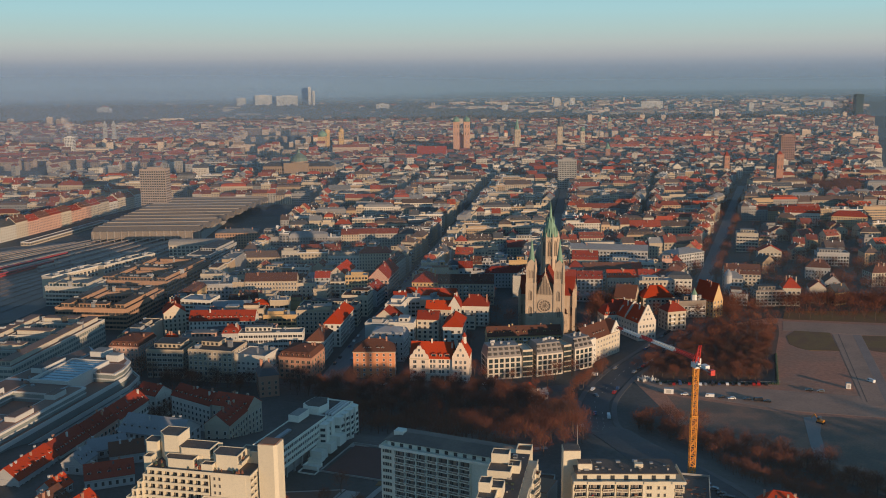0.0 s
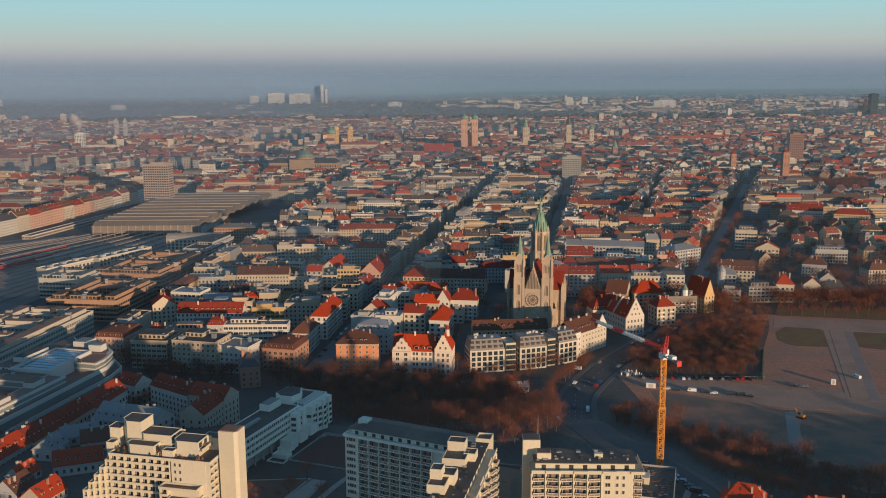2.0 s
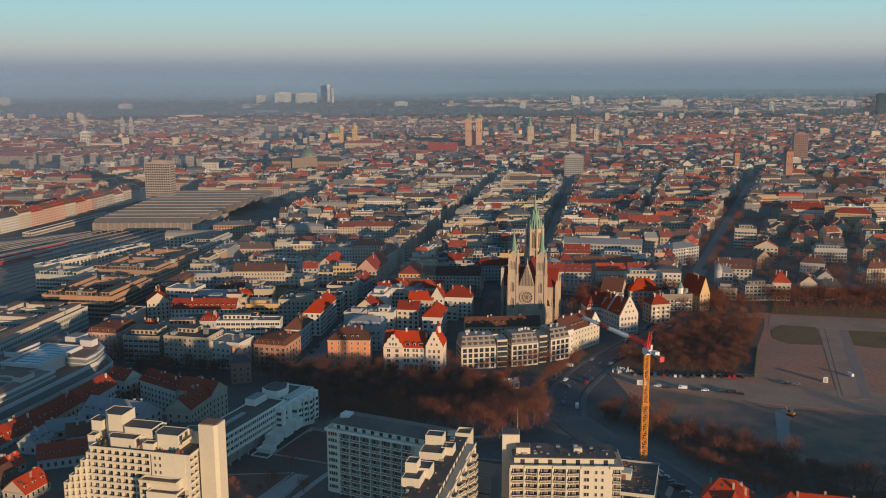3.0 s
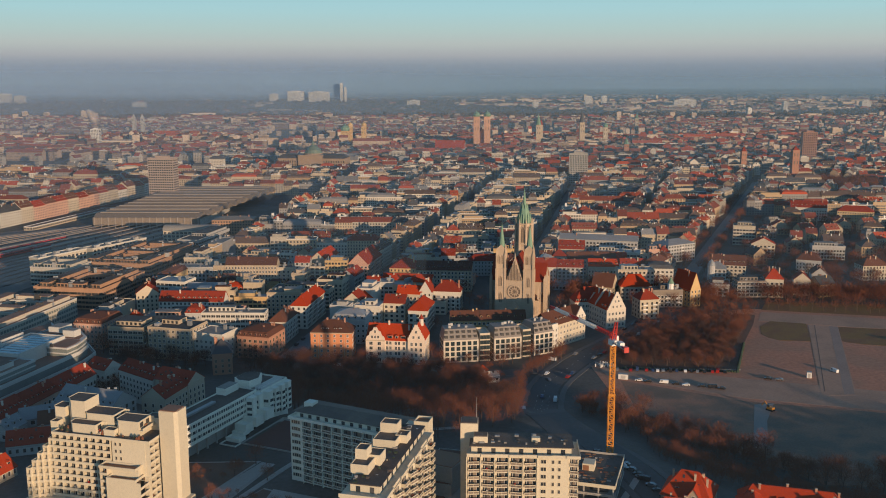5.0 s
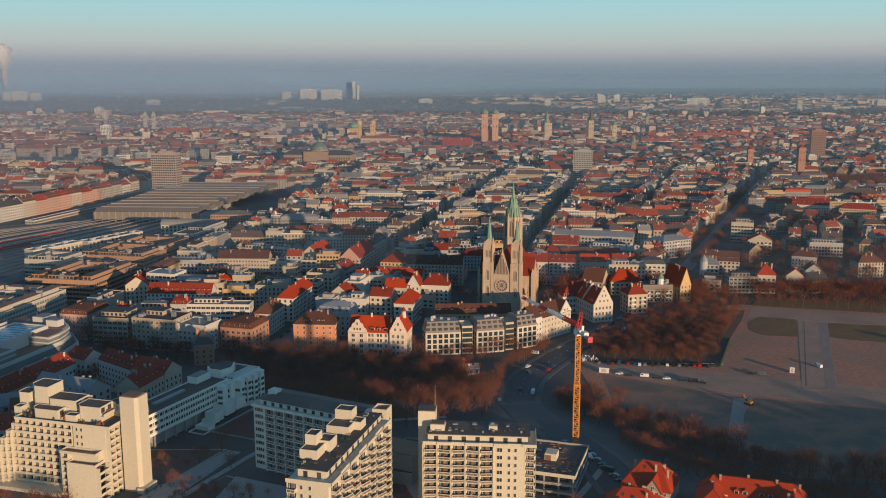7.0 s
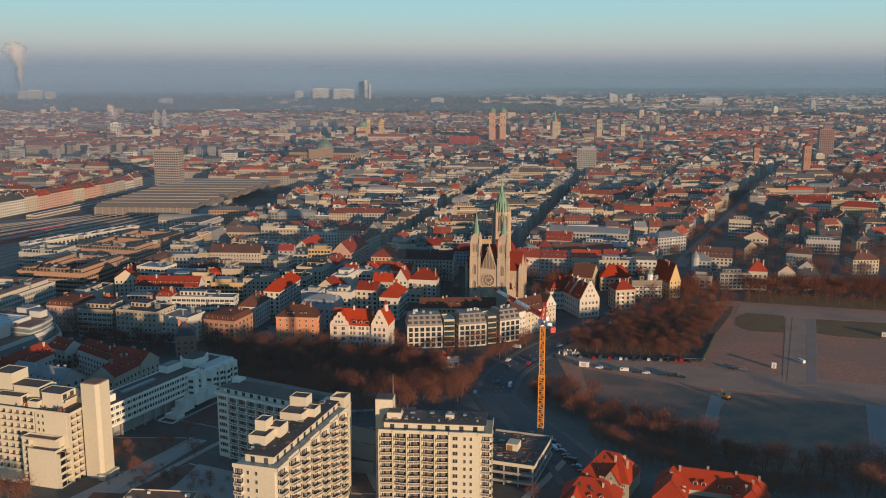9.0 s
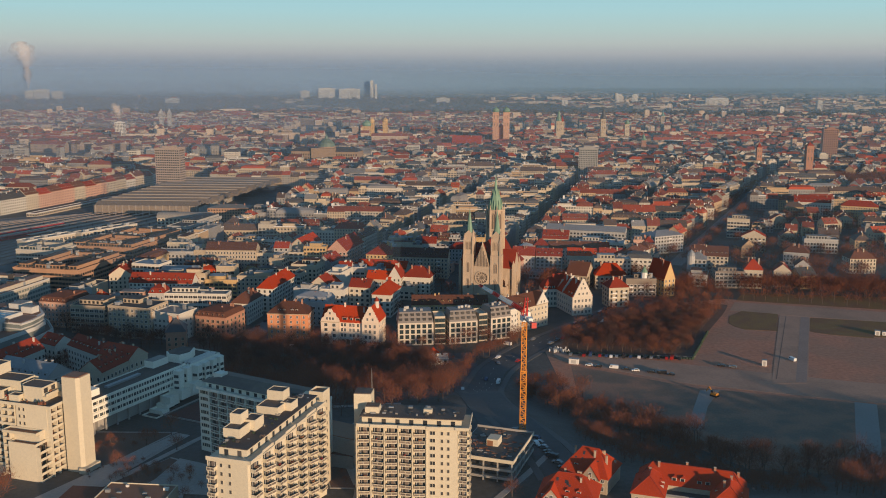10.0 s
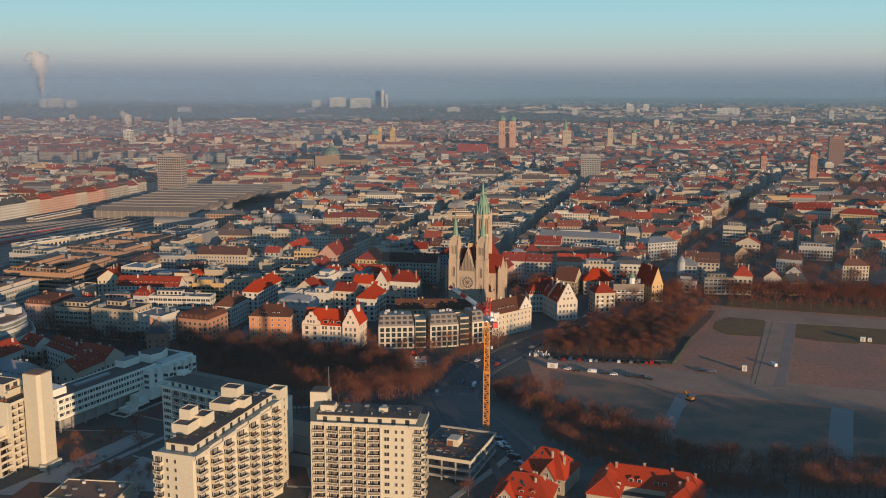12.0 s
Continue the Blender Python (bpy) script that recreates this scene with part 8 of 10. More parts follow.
    for x, y, w, d, h in ((-20, 30, 7, 22, 2.6), (-4, 58, 9, 10, 3.0), (10, 50, 8, 6, 3.4), (15, -14, 6, 10, 2.4), (-20, -24, 9, 20, 2.8), (-22, -60, 8, 16, 2.4), (16, -44, 6, 14, 2.2), (-2, -66, 12, 10, 2.6)):
        g = Geo()
        g.box(x - w / 2, y - d / 2, 19.3, x + w / 2, y + d / 2, 19.4 + h, SLAB_EDGE)
        g.box(x - w / 2 + 0.4, y - d / 2 + 0.4, 19.4 + h, x + w / 2 - 0.4, y + d / 2 - 0.4, 19.55 + h, rng.choice((COURT_ROOF, FELT, GRAVEL)))
        g.put("plant_room", top)
    for _ in range(46):
        x, y, q = rng.uniform(-29, 19), rng.uniform(-84, 60), rng.uniform(0.3, 1.2)
        if any(inside(x, y, pts) for pts in pieces):
            g = Geo()
            g.box(x - q, y - q * 0.6, 19.3, x + q, y + q * 0.6, 19.8 + rng.uniform(0.2, 1.2), rng.choice((ZINC, COURT_ROOF, DARK, GREY, FELT)))
            g.put("roof_unit", top)
    take(-284, -190, 62, 172, -14)


glass_office()
ring_block(-339, -76, 56, 112, -9, 18, 13, 3, DULL_WALL, COURT_ROOF, "grey office court with stepped flat roofs", OFFICE_GLASS)
ring_block(-322, 50, 57, 67, -9, 16, 14, 1, DULL_BROWN, DARK_ROOF, "brown-clad office court with flat dark brown roofs", edge=DULL_BROWN)
ring_block(-317, 160, 63, 95, -10, 16, 14, 2, DULL_BROWN, DARK_ROOF, "brown-clad office court with flat dark brown roofs", edge=DULL_BROWN)
ring_block(-370, 106, 39, 30, -9, 16.5, 9, 1, DULL_WALL, GRAVEL, "pale glass-fronted office with rounded roof edge", SHADE_GLASS)
house(-287.5, 256, 22, 74, -10, 18, "flat", GREY, FELT, label="long glazed station office with a white roof edge", dormers=False)
house(-512, 470, 12, 170, -12, 4, "flat", SAND, COURT_ROOF, lod=1, label="long low brown station wing", dormers=False)
house(-285, 372, 46, 26, 4, 17, "hip", DULL_BROWN, GRAVEL, label="brown station hall with a low grey roof", rh=3)


# ---------------------------------------------------------------- station
RIDGE = material("shed_ridge", (0.30, 0.255, 0.215), var=0.2, stain=0.3, scale=0.1)
SHED = material("shed_roof", (0.215, 0.175, 0.14), var=0.2, stain=0.3, scale=0.1)


def station():
    top = thing("station_hall", pose(0, 0, 0), "long brown-grey train shed with rows of ridged roofs", "railway station")
    n = 10
    for k in range(n):
        y0 = 410 + k * 29
        x0, x1 = -462 + k * 1.0, -335 + k * 3.6
        g = Geo()
        g.profile_x([(y0, 10), (y0 + 28.6, 10), (y0 + 28.6, 11.5), (y0 + 19, 15.8), (y0 + 14, 16.4), (y0 + 9, 15.8), (y0, 11.5)], x0, x1, SHED)
        g.box(x0 + 4, y0 + 11, 15.5, x1 - 4, y0 + 17, 17.2, RIDGE)
        g.put("roof_bay", top)
    g = Geo()
    g.box(-462, 408, 3.2, -335, 410, 12.2, SHED)
    for k in range(16):
        g.box(-460.4 + k * 8.2, 407.2, 0, -459.2 + k * 8.2, 408, 12.6, RIDGE)
    g.box(-462, 410.003, 0, -460, 700, 12, GREY_CONCRETE)
    g.box(-337, 410.003, 0, -335, 560, 12, GREY_CONCRETE)
    g.put("front", top)
    take(-390, 555, 190, 310, 0)
    sheet("track_bed", [(-560, -60), (-400, 40), (-338, 405), (-520, 405), (-640, 300), (-860, 60)], TRACK_BED, 0.05, "grey-brown railway ballast", "railway")
    for k in range(-9, 15):
        xa, xb = -640 + k * (15 if k > 0 else 21), -458 + k * (8.4 if k > 0 else 6.0)
        a, b = Vector((xa, 30)), Vector((xb, 405 + min(k, 0) * 6))
        g = Geo()
        d = (b - a).normalized()
        for s in (-0.75, 0.75):
            o = Vector((d.y, -d.x)) * s
            g.beam((a.x + o.x, a.y + o.y, 0.25), (b.x + o.x, b.y + o.y, 0.25), 0.16, RAIL)
        g.put("railway_track", label="steel railway track on ballast", category="track", group="station tracks")
        if k % 2 == 1:
            m = 0.42 + 0.02 * abs(k)
            p, q = a.lerp(b, m), b
            g = Geo()
            o = Vector((d.y, -d.x))
            w = 3.0
            for e, (u, v) in enumerate(((p, q),)):
                pts = [(u + o * (4 - w)).to_tuple(), (u + o * (4 + w)).to_tuple(), (v + o * (4 + w * 0.6)).to_tuple(), (v + o * (4 - w * 0.6)).to_tuple()]
                g.prism(pts, 4.2, 4.7, PLATFORM)
                g.prism([(x, y) for x, y in pts], 0.0, 0.9, GREY_CONCRETE)
                for s in range(9):
                    c = u.lerp(v, s / 8) + o * 4
                    g.box(c.x - 0.2, c.y - 0.2, 0.9, c.x + 0.2, c.y + 0.2, 4.2, DARK)
            g.put("platform", label="long platform with flat pale canopy", category="platform", group="station platforms")
    for k, (m0, m1, j) in enumerate(((0.50, 0.78, 4), (0.35, 0.66, 6))):
        xa, xb = -640 + j * 15, -458 + j * 8.4
        a, b = Vector((xa, 30)), Vector((xb, 405))
        rot = math.degrees(math.atan2(b.y - a.y, b.x - a.x)) - 90
        top = thing("train", pose(*a.lerp(b, (m0 + m1) / 2), 0.3, 0, 0, rot), "red regional train standing on the tracks", "train", "trains")
        length = (b - a).length * (m1 - m0)
        n = 5
        for i in range(n):
            y0, y1 = -length / 2 + i * length / n + 0.4, -length / 2 + (i + 1) * length / n - 0.4
            g = Geo()
            g.profile_y([(-1.5, 0.6), (1.5, 0.6), (1.5, 3.4), (1.0, 4.1), (-1.0, 4.1), (-1.5, 3.4)], y0, y1, TRAIN)
            c = g.put("coach", top)
            p = Geo()
            p.box(1.48, y0 + 1, 2.2, 1.54, y1 - 1, 3.0, GLASS)
            p.box(-1.54, y0 + 1, 2.2, -1.48, y1 - 1, 3.0, GLASS)
            p.put("coach_windows", c)
    take(-470, 200, 190, 420, -20)


def track_hall(x, y, rot, w, d, h, arch, label):
    """A long low station building with a pale parapet, tall panes and, where it has one, a barrel roof."""
    top = thing("station_building", pose(x, y, 0, 0, 0, rot), label, "station building", "station side buildings")
    g = Geo()
    g.box(-w / 2, -d / 2, -1, w / 2, d / 2, h, CREAM)
    g.put("wall", top)
    g = Geo()
    if arch:
        ribs = [(-d / 2 - 0.4, h)] + [(-d / 2 * math.cos(a * math.pi / 10), h + arch * math.sin(a * math.pi / 10)) for a in range(1, 10)] + [(d / 2 + 0.4, h)]
        g.profile_x(ribs[::-1], -w / 2 - 0.5, w / 2 + 0.5, GRAVEL)
    else:
        g.box(-w / 2 + 0.4, -d / 2 + 0.4, h, w / 2 - 0.4, d / 2 - 0.4, h + 0.2, GRAVEL)
    g.put("roof", top)
    if not arch:
        ring_wall = Geo()
        ring(ring_wall, w / 2 + 0.3, d / 2 + 0.3, h - 0.4, 1.3, 0.5, WHITE)
        ring_wall.put("parapet", top)
        for k in range(max(1, int(w / 16))):
            g = Geo()
            g.box(-2.2, -1.6, 0, 2.2, 1.6, 2.2, GREY)
            g.box(-1.0, 1.6, 0.2, 1.4, 2.8, 1.2, ZINC)
            g.put("roof_plant", top, m=pose(-w / 2 + 8 + k * 16, (k % 3 - 1) * d * 0.2, h + 0.2))
    n = int(w / 4.2)
    pane = window_mesh(2.6, min(2.4, h * 0.26))
    for floor in range(max(1, int(h / 3.6))):
        for k in range(n):
            shared("window", pane, top, pose(-w / 2 + (k + 0.5) * w / n, -d / 2, 1.0 + floor * 3.5))
    take(x, y, w, d, rot)


track_hall(-388, 143, 63, 52, 12, 19.5, 0, "long cream station building with a pale parapet")
track_hall(-358, 202, 63, 66, 12, 18.5, 0, "long cream station building with a pale parapet")
track_hall(-314, 303, 1, 56, 17, 15, 5.5, "pale station building with a grey barrel roof")
station()
rng = random.Random(77)
for k in range(17):                                   # the long row beyond the tracks
    t = k / 17
    x, y = -585 + 85 * t + 3, 385 + 380 * t
    house(x, y, 23, 16, 77, rng.uniform(17, 20), "gable", (WHITE, WHITE, WHITE, CREAM, PINK, PINK, PINK, CREAM, PINK, PINK, CREAM, CREAM, WHITE, CREAM, CREAM, WHITE, CREAM)[k], (RED, BROWN)[k % 2] if k > 2 else FELT, lod=1, sides="f")


# ---------------------------------------------------------------- far landmarks
PALE_CLADDING = material("pale_cladding", (0.66, 0.63, 0.57), var=0.1, stain=0.1)
TOWER_BEIGE = material("beige_concrete", (0.42, 0.32, 0.255), var=0.1, stain=0.15)


def spire_tower(name, x, y, w, h, cap, mats, label, cap_style="pyramid"):
    top = thing(name, pose(x, y, gz(x, y)), label, "tower", "")
    wall, roof = mats
    g = Geo()
    g.box(-w / 2, -w / 2, -2, w / 2, w / 2, h, wall)
    g.box(-w / 2 - 0.5, -w / 2 - 0.5, h - 1.2, w / 2 + 0.5, w / 2 + 0.5, h, wall)
    for z in (h * 0.55, h * 0.78):
        g.box(-w / 2 - 0.3, -w / 2 - 0.3, z, w / 2 + 0.3, w / 2 + 0.3, z + 0.7, wall)
    g.put("shaft", top)
    p = Geo()
    for z in (h * 0.6, h * 0.82):
        for s in (-0.22, 0.22):
            p.box(s * w - 0.7, -w / 2 - 0.12, z, s * w + 0.7, -w / 2 + 0.05, z + h * 0.09, STONE_DARK)
    p.put("bell_openings", top)
    c = Geo()
    if cap_style == "onion":
        for z0, z1, r0, r1 in ((0, 2.5, 0.50, 0.58), (2.5, 5.5, 0.58, 0.55), (5.5, 8.5, 0.55, 0.33), (8.5, 10, 0.33, 0.1), (10, 13, 0.07, 0.02)):
            c.cone(0, 0, h + z0 * cap / 13, h + z1 * cap / 13, r0 * w, r1 * w, roof, 10)
    elif cap_style == "flat":
        c.box(-w / 2 + 0.4, -w / 2 + 0.4, h, w / 2 - 0.4, w / 2 - 0.4, h + cap, roof)
    else:
        c.cone(0, 0, h, h + cap, w * 0.62, 0.05, roof, 4 if cap_style == "pyramid" else 8, math.pi / 4 if cap_style == "pyramid" else 0)
    c.put("cap", top)
    take(x, y, w + 6, w + 6, 0)
    return top


def slab_tower(name, x, y, w, d, rot, h, wall, label, fl=3.4, gap=3.2, ww=2.2, base=None):
    b = gz(x, y) if base is None else base
    top = thing(name, pose(x, y, b, 0, 0, rot), label, "high-rise")
    g, p = Geo(), Geo()
    g.box(-w / 2, -d / 2, -3, w / 2, d / 2, h, wall)
    parapet(g, -w / 2, -d / 2, w / 2, d / 2, h + 0.003, 1.0, wall)
    g.box(-w / 4, -d / 4, h, w / 4, d / 4, h + 3.5, wall)
    n = int(h / fl)
    window_row(p, "f", -w / 2 + 0.5, w / 2 - 0.5, -d / 2, 0.4, n, fl, ww, fl * 0.55, gap, SHADE_GLASS)
    window_row(p, "r", -d / 2 + 0.5, d / 2 - 0.5, w / 2, 0.4, n, fl, ww, fl * 0.55, gap, SHADE_GLASS)
    g.put("wall", top)
    p.put("window_panes", top, kind="stuff")
    take(x, y, w + 6, d + 6, rot)


# brick made lighter and warmer to hold the low sunlight on the towers
LIT_BRICK = material("sunlit_brick", (0.52, 0.30, 0.20), var=0.1, stain=0.2)
ob = spire_tower("cathedral_tower", 9.9, 1600, 15, 82, 15, (LIT_BRICK, COPPER), "tall brick cathedral tower with green onion dome", "onion")
ob = spire_tower("cathedral_tower", 35.4, 1600, 15, 82, 15, (LIT_BRICK, COPPER), "tall brick cathedral tower with green onion dome", "onion")
house(24, 1655, 38, 100, 0, 30, "side", BRICK, RED, lod=1, rh=22, sides="", label="brick cathedral nave with steep red roof", name="cathedral_nave")
house(-52, 1410, 66, 24, -4, 20, "gable", WHITE, RED, lod=1, rh=17, sides="f", dormers=False, label="white church nave with steep red roof", name="church_nave")
spire_tower("church_tower", 280.4, 1720, 13, 62, 30, (SAND, SLATE), "old church tower with dark pointed lantern", "needle")
spire_tower("town_hall_tower", 166, 1680, 12, 58, 28, (SAND, COPPER), "stone town hall tower with pointed cap", "needle")
spire_tower("church_tower", 344, 1750, 11, 48, 14, (CREAM, COPPER), "pale church tower with dark cap", "onion")
spire_tower("church_tower", -1019, 2150, 10, 58, 11, (WHITE, WHITE), "pale twin church tower", "pyramid")
spire_tower("church_tower", -993, 2150, 10, 58, 11, (WHITE, WHITE), "pale twin church tower", "pyramid")
spire_tower("church_tower", -290, 1850, 13, 46, 14, (OCHRE, OCHRE), "ochre baroque church tower", "onion")
spire_tower("church_tower", -330, 1875, 13, 44, 14, (OCHRE, OCHRE), "ochre baroque church tower", "onion")
spire_tower("church_dome", -342, 1860, 22, 34, 20, (OCHRE, COPPER), "ochre baroque church dome", "onion")
spire_tower("brick_tower", 514, 850, 11, 58, 6, (BRICK, RED), "red brick tower with low cap", "pyramid")
spire_tower("brick_tower", 476, 1000, 9, 44, 9, (BRICK, RED), "slim red brick tower", "pyramid")
spire_tower("brick_tower", 320, 1300, 10, 36, 14, (BRICK, COPPER), "brick church tower with green cap", "needle")
spire_tower("church_tower", 526, 2300, 11, 44, 18, (SAND, COPPER), "church tower with green cap", "needle")
spire_tower("clock_tower", 182, 1790, 10, 52, 16, (SAND, RED), "old gate tower with red cap", "pyramid")
slab_tower("high_rise", 664, 1200, 27, 24, -10, 66, BRICK, "reddish brown concrete high-rise")
slab_tower("high_rise", -450, 640, 37, 18, -6, 63, TOWER_BEIGE, "pale gridded high-rise slab over the station", gap=3.0)
slab_tower("high_rise", 168, 880, 31, 18, -8, 50, GREY_CONCRETE, "grey office high-rise with vertical ribs", gap=2.6, ww=1.5)
slab_tower("high_rise", -925, 1610, 20, 18, 0, 52, PALE_CLADDING, "white power station block")
slab_tower("high_rise", 1700, 3100, 30, 28, 0, 88, SHADE_GLASS, "dark glass office tower")
for x, y, w, h in ((-610, 3900, 12, 86), (-592, 3910, 9, 66), (-720, 3900, 100, 46), (-838, 3930, 80, 46), (-945, 3920, 40, 34), (560, 3700, 30, 40), (640, 3750, 26, 36), (980, 3600, 100, 32), (1330, 3300, 20, 44), (1120, 3100, 16, 32), (300, 3500, 26, 30), (-1500, 3600, 60, 24), (-250, 3700, 60, 22), (1750, 3500, 40, 32)):
    slab_tower("high_rise", x, y, w, 24, 0, h, PALE_CLADDING, "pale distant high-rise in the haze", gap=5.0, ww=1.4)


def steam_material():
    m = bpy.data.materials.new("steam")
    m.use_nodes = True
    n, l = m.node_tree.nodes, m.node_tree.links
    n.remove(n["Principled BSDF"])
    dif, clear, mix, cloud = n.new("ShaderNodeBsdfDiffuse"), n.new("ShaderNodeBsdfTransparent"), n.new("ShaderNodeMixShader"), n.new("ShaderNodeTexNoise")
    dif.inputs["Color"].default_value = (0.62, 0.58, 0.56, 1)
    cloud.inputs["Scale"].default_value, cloud.inputs["Detail"].default_value = 0.06, 4
    geo, thick = n.new("ShaderNodeNewGeometry"), n.new("ShaderNodeMapRange")
    thick.inputs["From Min"].default_value, thick.inputs["From Max"].default_value, thick.inputs["To Max"].default_value = 0.38, 0.72, 0.30
    l.new(geo.outputs["Position"], cloud.inputs["Vector"])
    l.new(cloud.outputs["Fac"], thick.inputs["Value"])
    l.new(thick.outputs["Result"], mix.inputs["Fac"])
    l.new(clear.outputs[0], mix.inputs[1])
    l.new(dif.outputs[0], mix.inputs[2])
    l.new(mix.outputs[0], n["Material Output"].inputs["Surface"])
    return m


STEAM = steam_material()
scene.cycles.transparent_max_bounces = 24


def steam_plume(x, y, z, tall, wide, lean, seed, label):
    """Loose vapour in nested ragged shells that widen as they rise and drift."""
    g = Geo()
    n, m = 14, 12
    for shell in (1.0, 0.72, 0.45):
        v = []
        for j in range(n + 1):
            t = j / n
            r = wide * shell * math.sin(math.pi * min(1, t * 0.93 + 0.05)) ** 0.6 * (0.22 + 0.5 * t)
            for i in range(m):
                a = i * math.tau / m
                p = Vector((math.cos(a), math.sin(a), t * 3))
                q = r * (1 + 0.7 * noise.noise(p * 1.6 + Vector((seed, shell * 3, 0))))
                v.append((x + lean * t * t + q * p.x, y + q * p.y, z + tall * t))
        f = [(j * m + i, j * m + (i + 1) % m, (j + 1) * m + (i + 1) % m, (j + 1) * m + i) for j in range(n) for i in range(m)]
        g.add(v, f, STEAM)
    ob = g.put("steam_plume", label=label, category="steam")
    ob.data.polygons.foreach_set("use_smooth", [True] * len(ob.data.polygons))


steam_plume(-925, 1610, 56, 44, 24, -14, 6, "white steam drifting up from a power station block")
steam_plume(-2285, 3800, 205, 130, 110, -20, 9, "pinkish steam cloud hanging over the haze")
steam_plume(-2285, 3800, 110, 110, 36, -6, 4, "thin steam column rising from a distant power station")
for x, y, w, h in ((-2240, 3840, 70, 44), (-2165, 3850, 50, 34), (-2300, 3840, 40, 38)):
    slab_tower("high_rise", x, y, w, 24, 0, h, PALE_CLADDING, "pale distant power station in the haze", gap=7.0, ww=3.0)


DOME = material("dull_copper_glass", (0.12, 0.17, 0.14), var=0.1, stain=0.3, rough=0.5)


PALACE_STONE = material("palace_sandstone", (0.30, 0.215, 0.15), var=0.15, stain=0.3)


def dome_palace():
    top = thing("palace", pose(-305, 1075, 0, 0, 0, -6) @ Matrix.Scale(1.05, 4), "sandstone palace of justice with green glass dome", "palace")
    g = Geo()
    g.box(-60, -20, -2, 62, 22, 26, PALACE_STONE)
    g.box(-22, -24, -2, 22, 24, 32, PALACE_STONE)
    g.cone(0, 0, 32, 34, 17, 16.5, PALACE_STONE, 16)
    g.put("wall", top)
    g = Geo()
    frustum(g, 122, 42, 26.003, 6, 8, SLATE)
    g.put("roof", top)
    g = Geo()
    for z0, z1, r0, r1 in ((34, 40, 16, 14), (40, 45, 14, 9), (45, 48, 9, 4), (48, 51, 3, 2.6), (51, 56, 2.6, 0.2)):
        g.cone(0, 0, z0, z1, r0, r1, DOME, 16)
    g.put("dome", top, "green copper and glass dome")
    p = Geo()
    window_row(p, "f", -60, -22, -20, 1, 4, 5.5, 2, 3.6, 4, GLASS)
    window_row(p, "f", 22, 62, -20, 1, 4, 5.5, 2, 3.6, 4, GLASS)
    p.put("window_panes", top, kind="stuff")
    take(-305, 1075, 168, 66, -6)


dome_palace()

# ---------------------------------------------------------------- street blocks
take(12, 20, 70, 120, -13)
take(-64, -72, 52, 28, -6)
take(115, -55, 150, 150, 0)
take(330, -80, 420, 150, 0)


def in_view(x, y, edge=45):
    s = y + 669
    return min(-77 - 0.477 * s, 45 - 0.577 * s) - edge < x < max(-77 + 0.477 * s, 45 + 0.384 * s) + edge


FAR = {}
COUNT = [0, 0, 0]


def any_house(x, y, w, d, rot, h, roof, wall, tile, sides, rng):
    """A house of its own near the path; farther off one more in the joined rest of its belt."""
    r = min(w, d) * 0.42
    if not in_view(x, y) or not is_free(x, y, r):
        return
    if y < 175:
        COUNT[2] += 1
        house(x, y, w, d, rot, h, roof, wall, tile, lod=2, sides=sides, seed=rng.randint(0, 10 ** 6))
        TAKEN.pop()
        return
    COUNT[0] += 1
    belt = int(y // 300)
    if belt not in FAR:
        FAR[belt] = {k: Geo() for k in HOUSE_PARTS}
    G = FAR[belt]
    m = pose(x, y, gz(x, y), 0, 0, rot)
    for k in G:
        G[k].m = m
    if y < 1300:
        fw, ft = FAR_WALLS[{WHITE: 0, CREAM: 1, OCHRE: 2, PINK: 2, SAND: 1}.get(wall, 3)], FAR_ROOFS[{ORANGE: 0, RED: 1, BROWN: 2, SLATE: 3, ZINC: 4, GRAVEL: 5}.get(tile, 6)]
    else:
        fw, ft = ISLAND_WALL, ISLAND_FLAT if roof == "flat" else ISLAND_ROOF
    house_geo(G, w, d, h, roof, fw, ft, rng, 1 if y < 1000 else 0, sides if y < 1700 else "")


def roof_choice(x, y, rng):
    red = 0.25 if -290 + 0.077 * y < x < 5 + 0.18 * y else 0.57
    if y > 900:
        red = 0.42
    q = rng.random()
    if q < red:
        return rng.choice(("gable", "gable", "hip", "mansard")), rng.choice((ORANGE, ORANGE, RED, RED, RED, BROWN, BROWN))
    if q < red + 0.16:
        return rng.choice(("gable", "mansard")), rng.choice((SLATE, ZINC, BROWN))
    return "flat", rng.choice((GRAVEL, GRAVEL, FELT, ZINC, ZINC, GRAVEL, BROWN))


def edge_row(p, q, rng, sides):
    """Houses side by side along one edge of a block, their fronts to the street."""
    p, q = Vector(p), Vector(q)
    L, d0 = (q - p).length, (q - p).normalized()
    rot = math.degrees(math.atan2(d0.y, d0.x))
    inward = Vector((-d0.y, d0.x))
    s = 0.0
    base = rng.uniform(15.5, 19)
    while s < L - 8:
        w = min(rng.uniform(9, 16) if rng.random() < 0.55 else rng.uniform(18, 44), L - s)
        d = rng.uniform(11.5, 14.5)
        c = p + d0 * (s + w / 2) + inward * d / 2
        roof, tile = roof_choice(c.x, c.y, rng)
        walls = (GREY, SAND, SAND, PINK, GREY, OCHRE) if c.x > 125 + 0.39 * c.y and c.y < 700 else (WHITE, WHITE, CREAM, CREAM, OCHRE, GREY, GREY, PINK, SAND, SAND)
        any_house(c.x, c.y, w - 0.02, d, rot, base + rng.uniform(-4.0, 3.5), roof, rng.choice(walls), tile, sides, rng)
        s += w


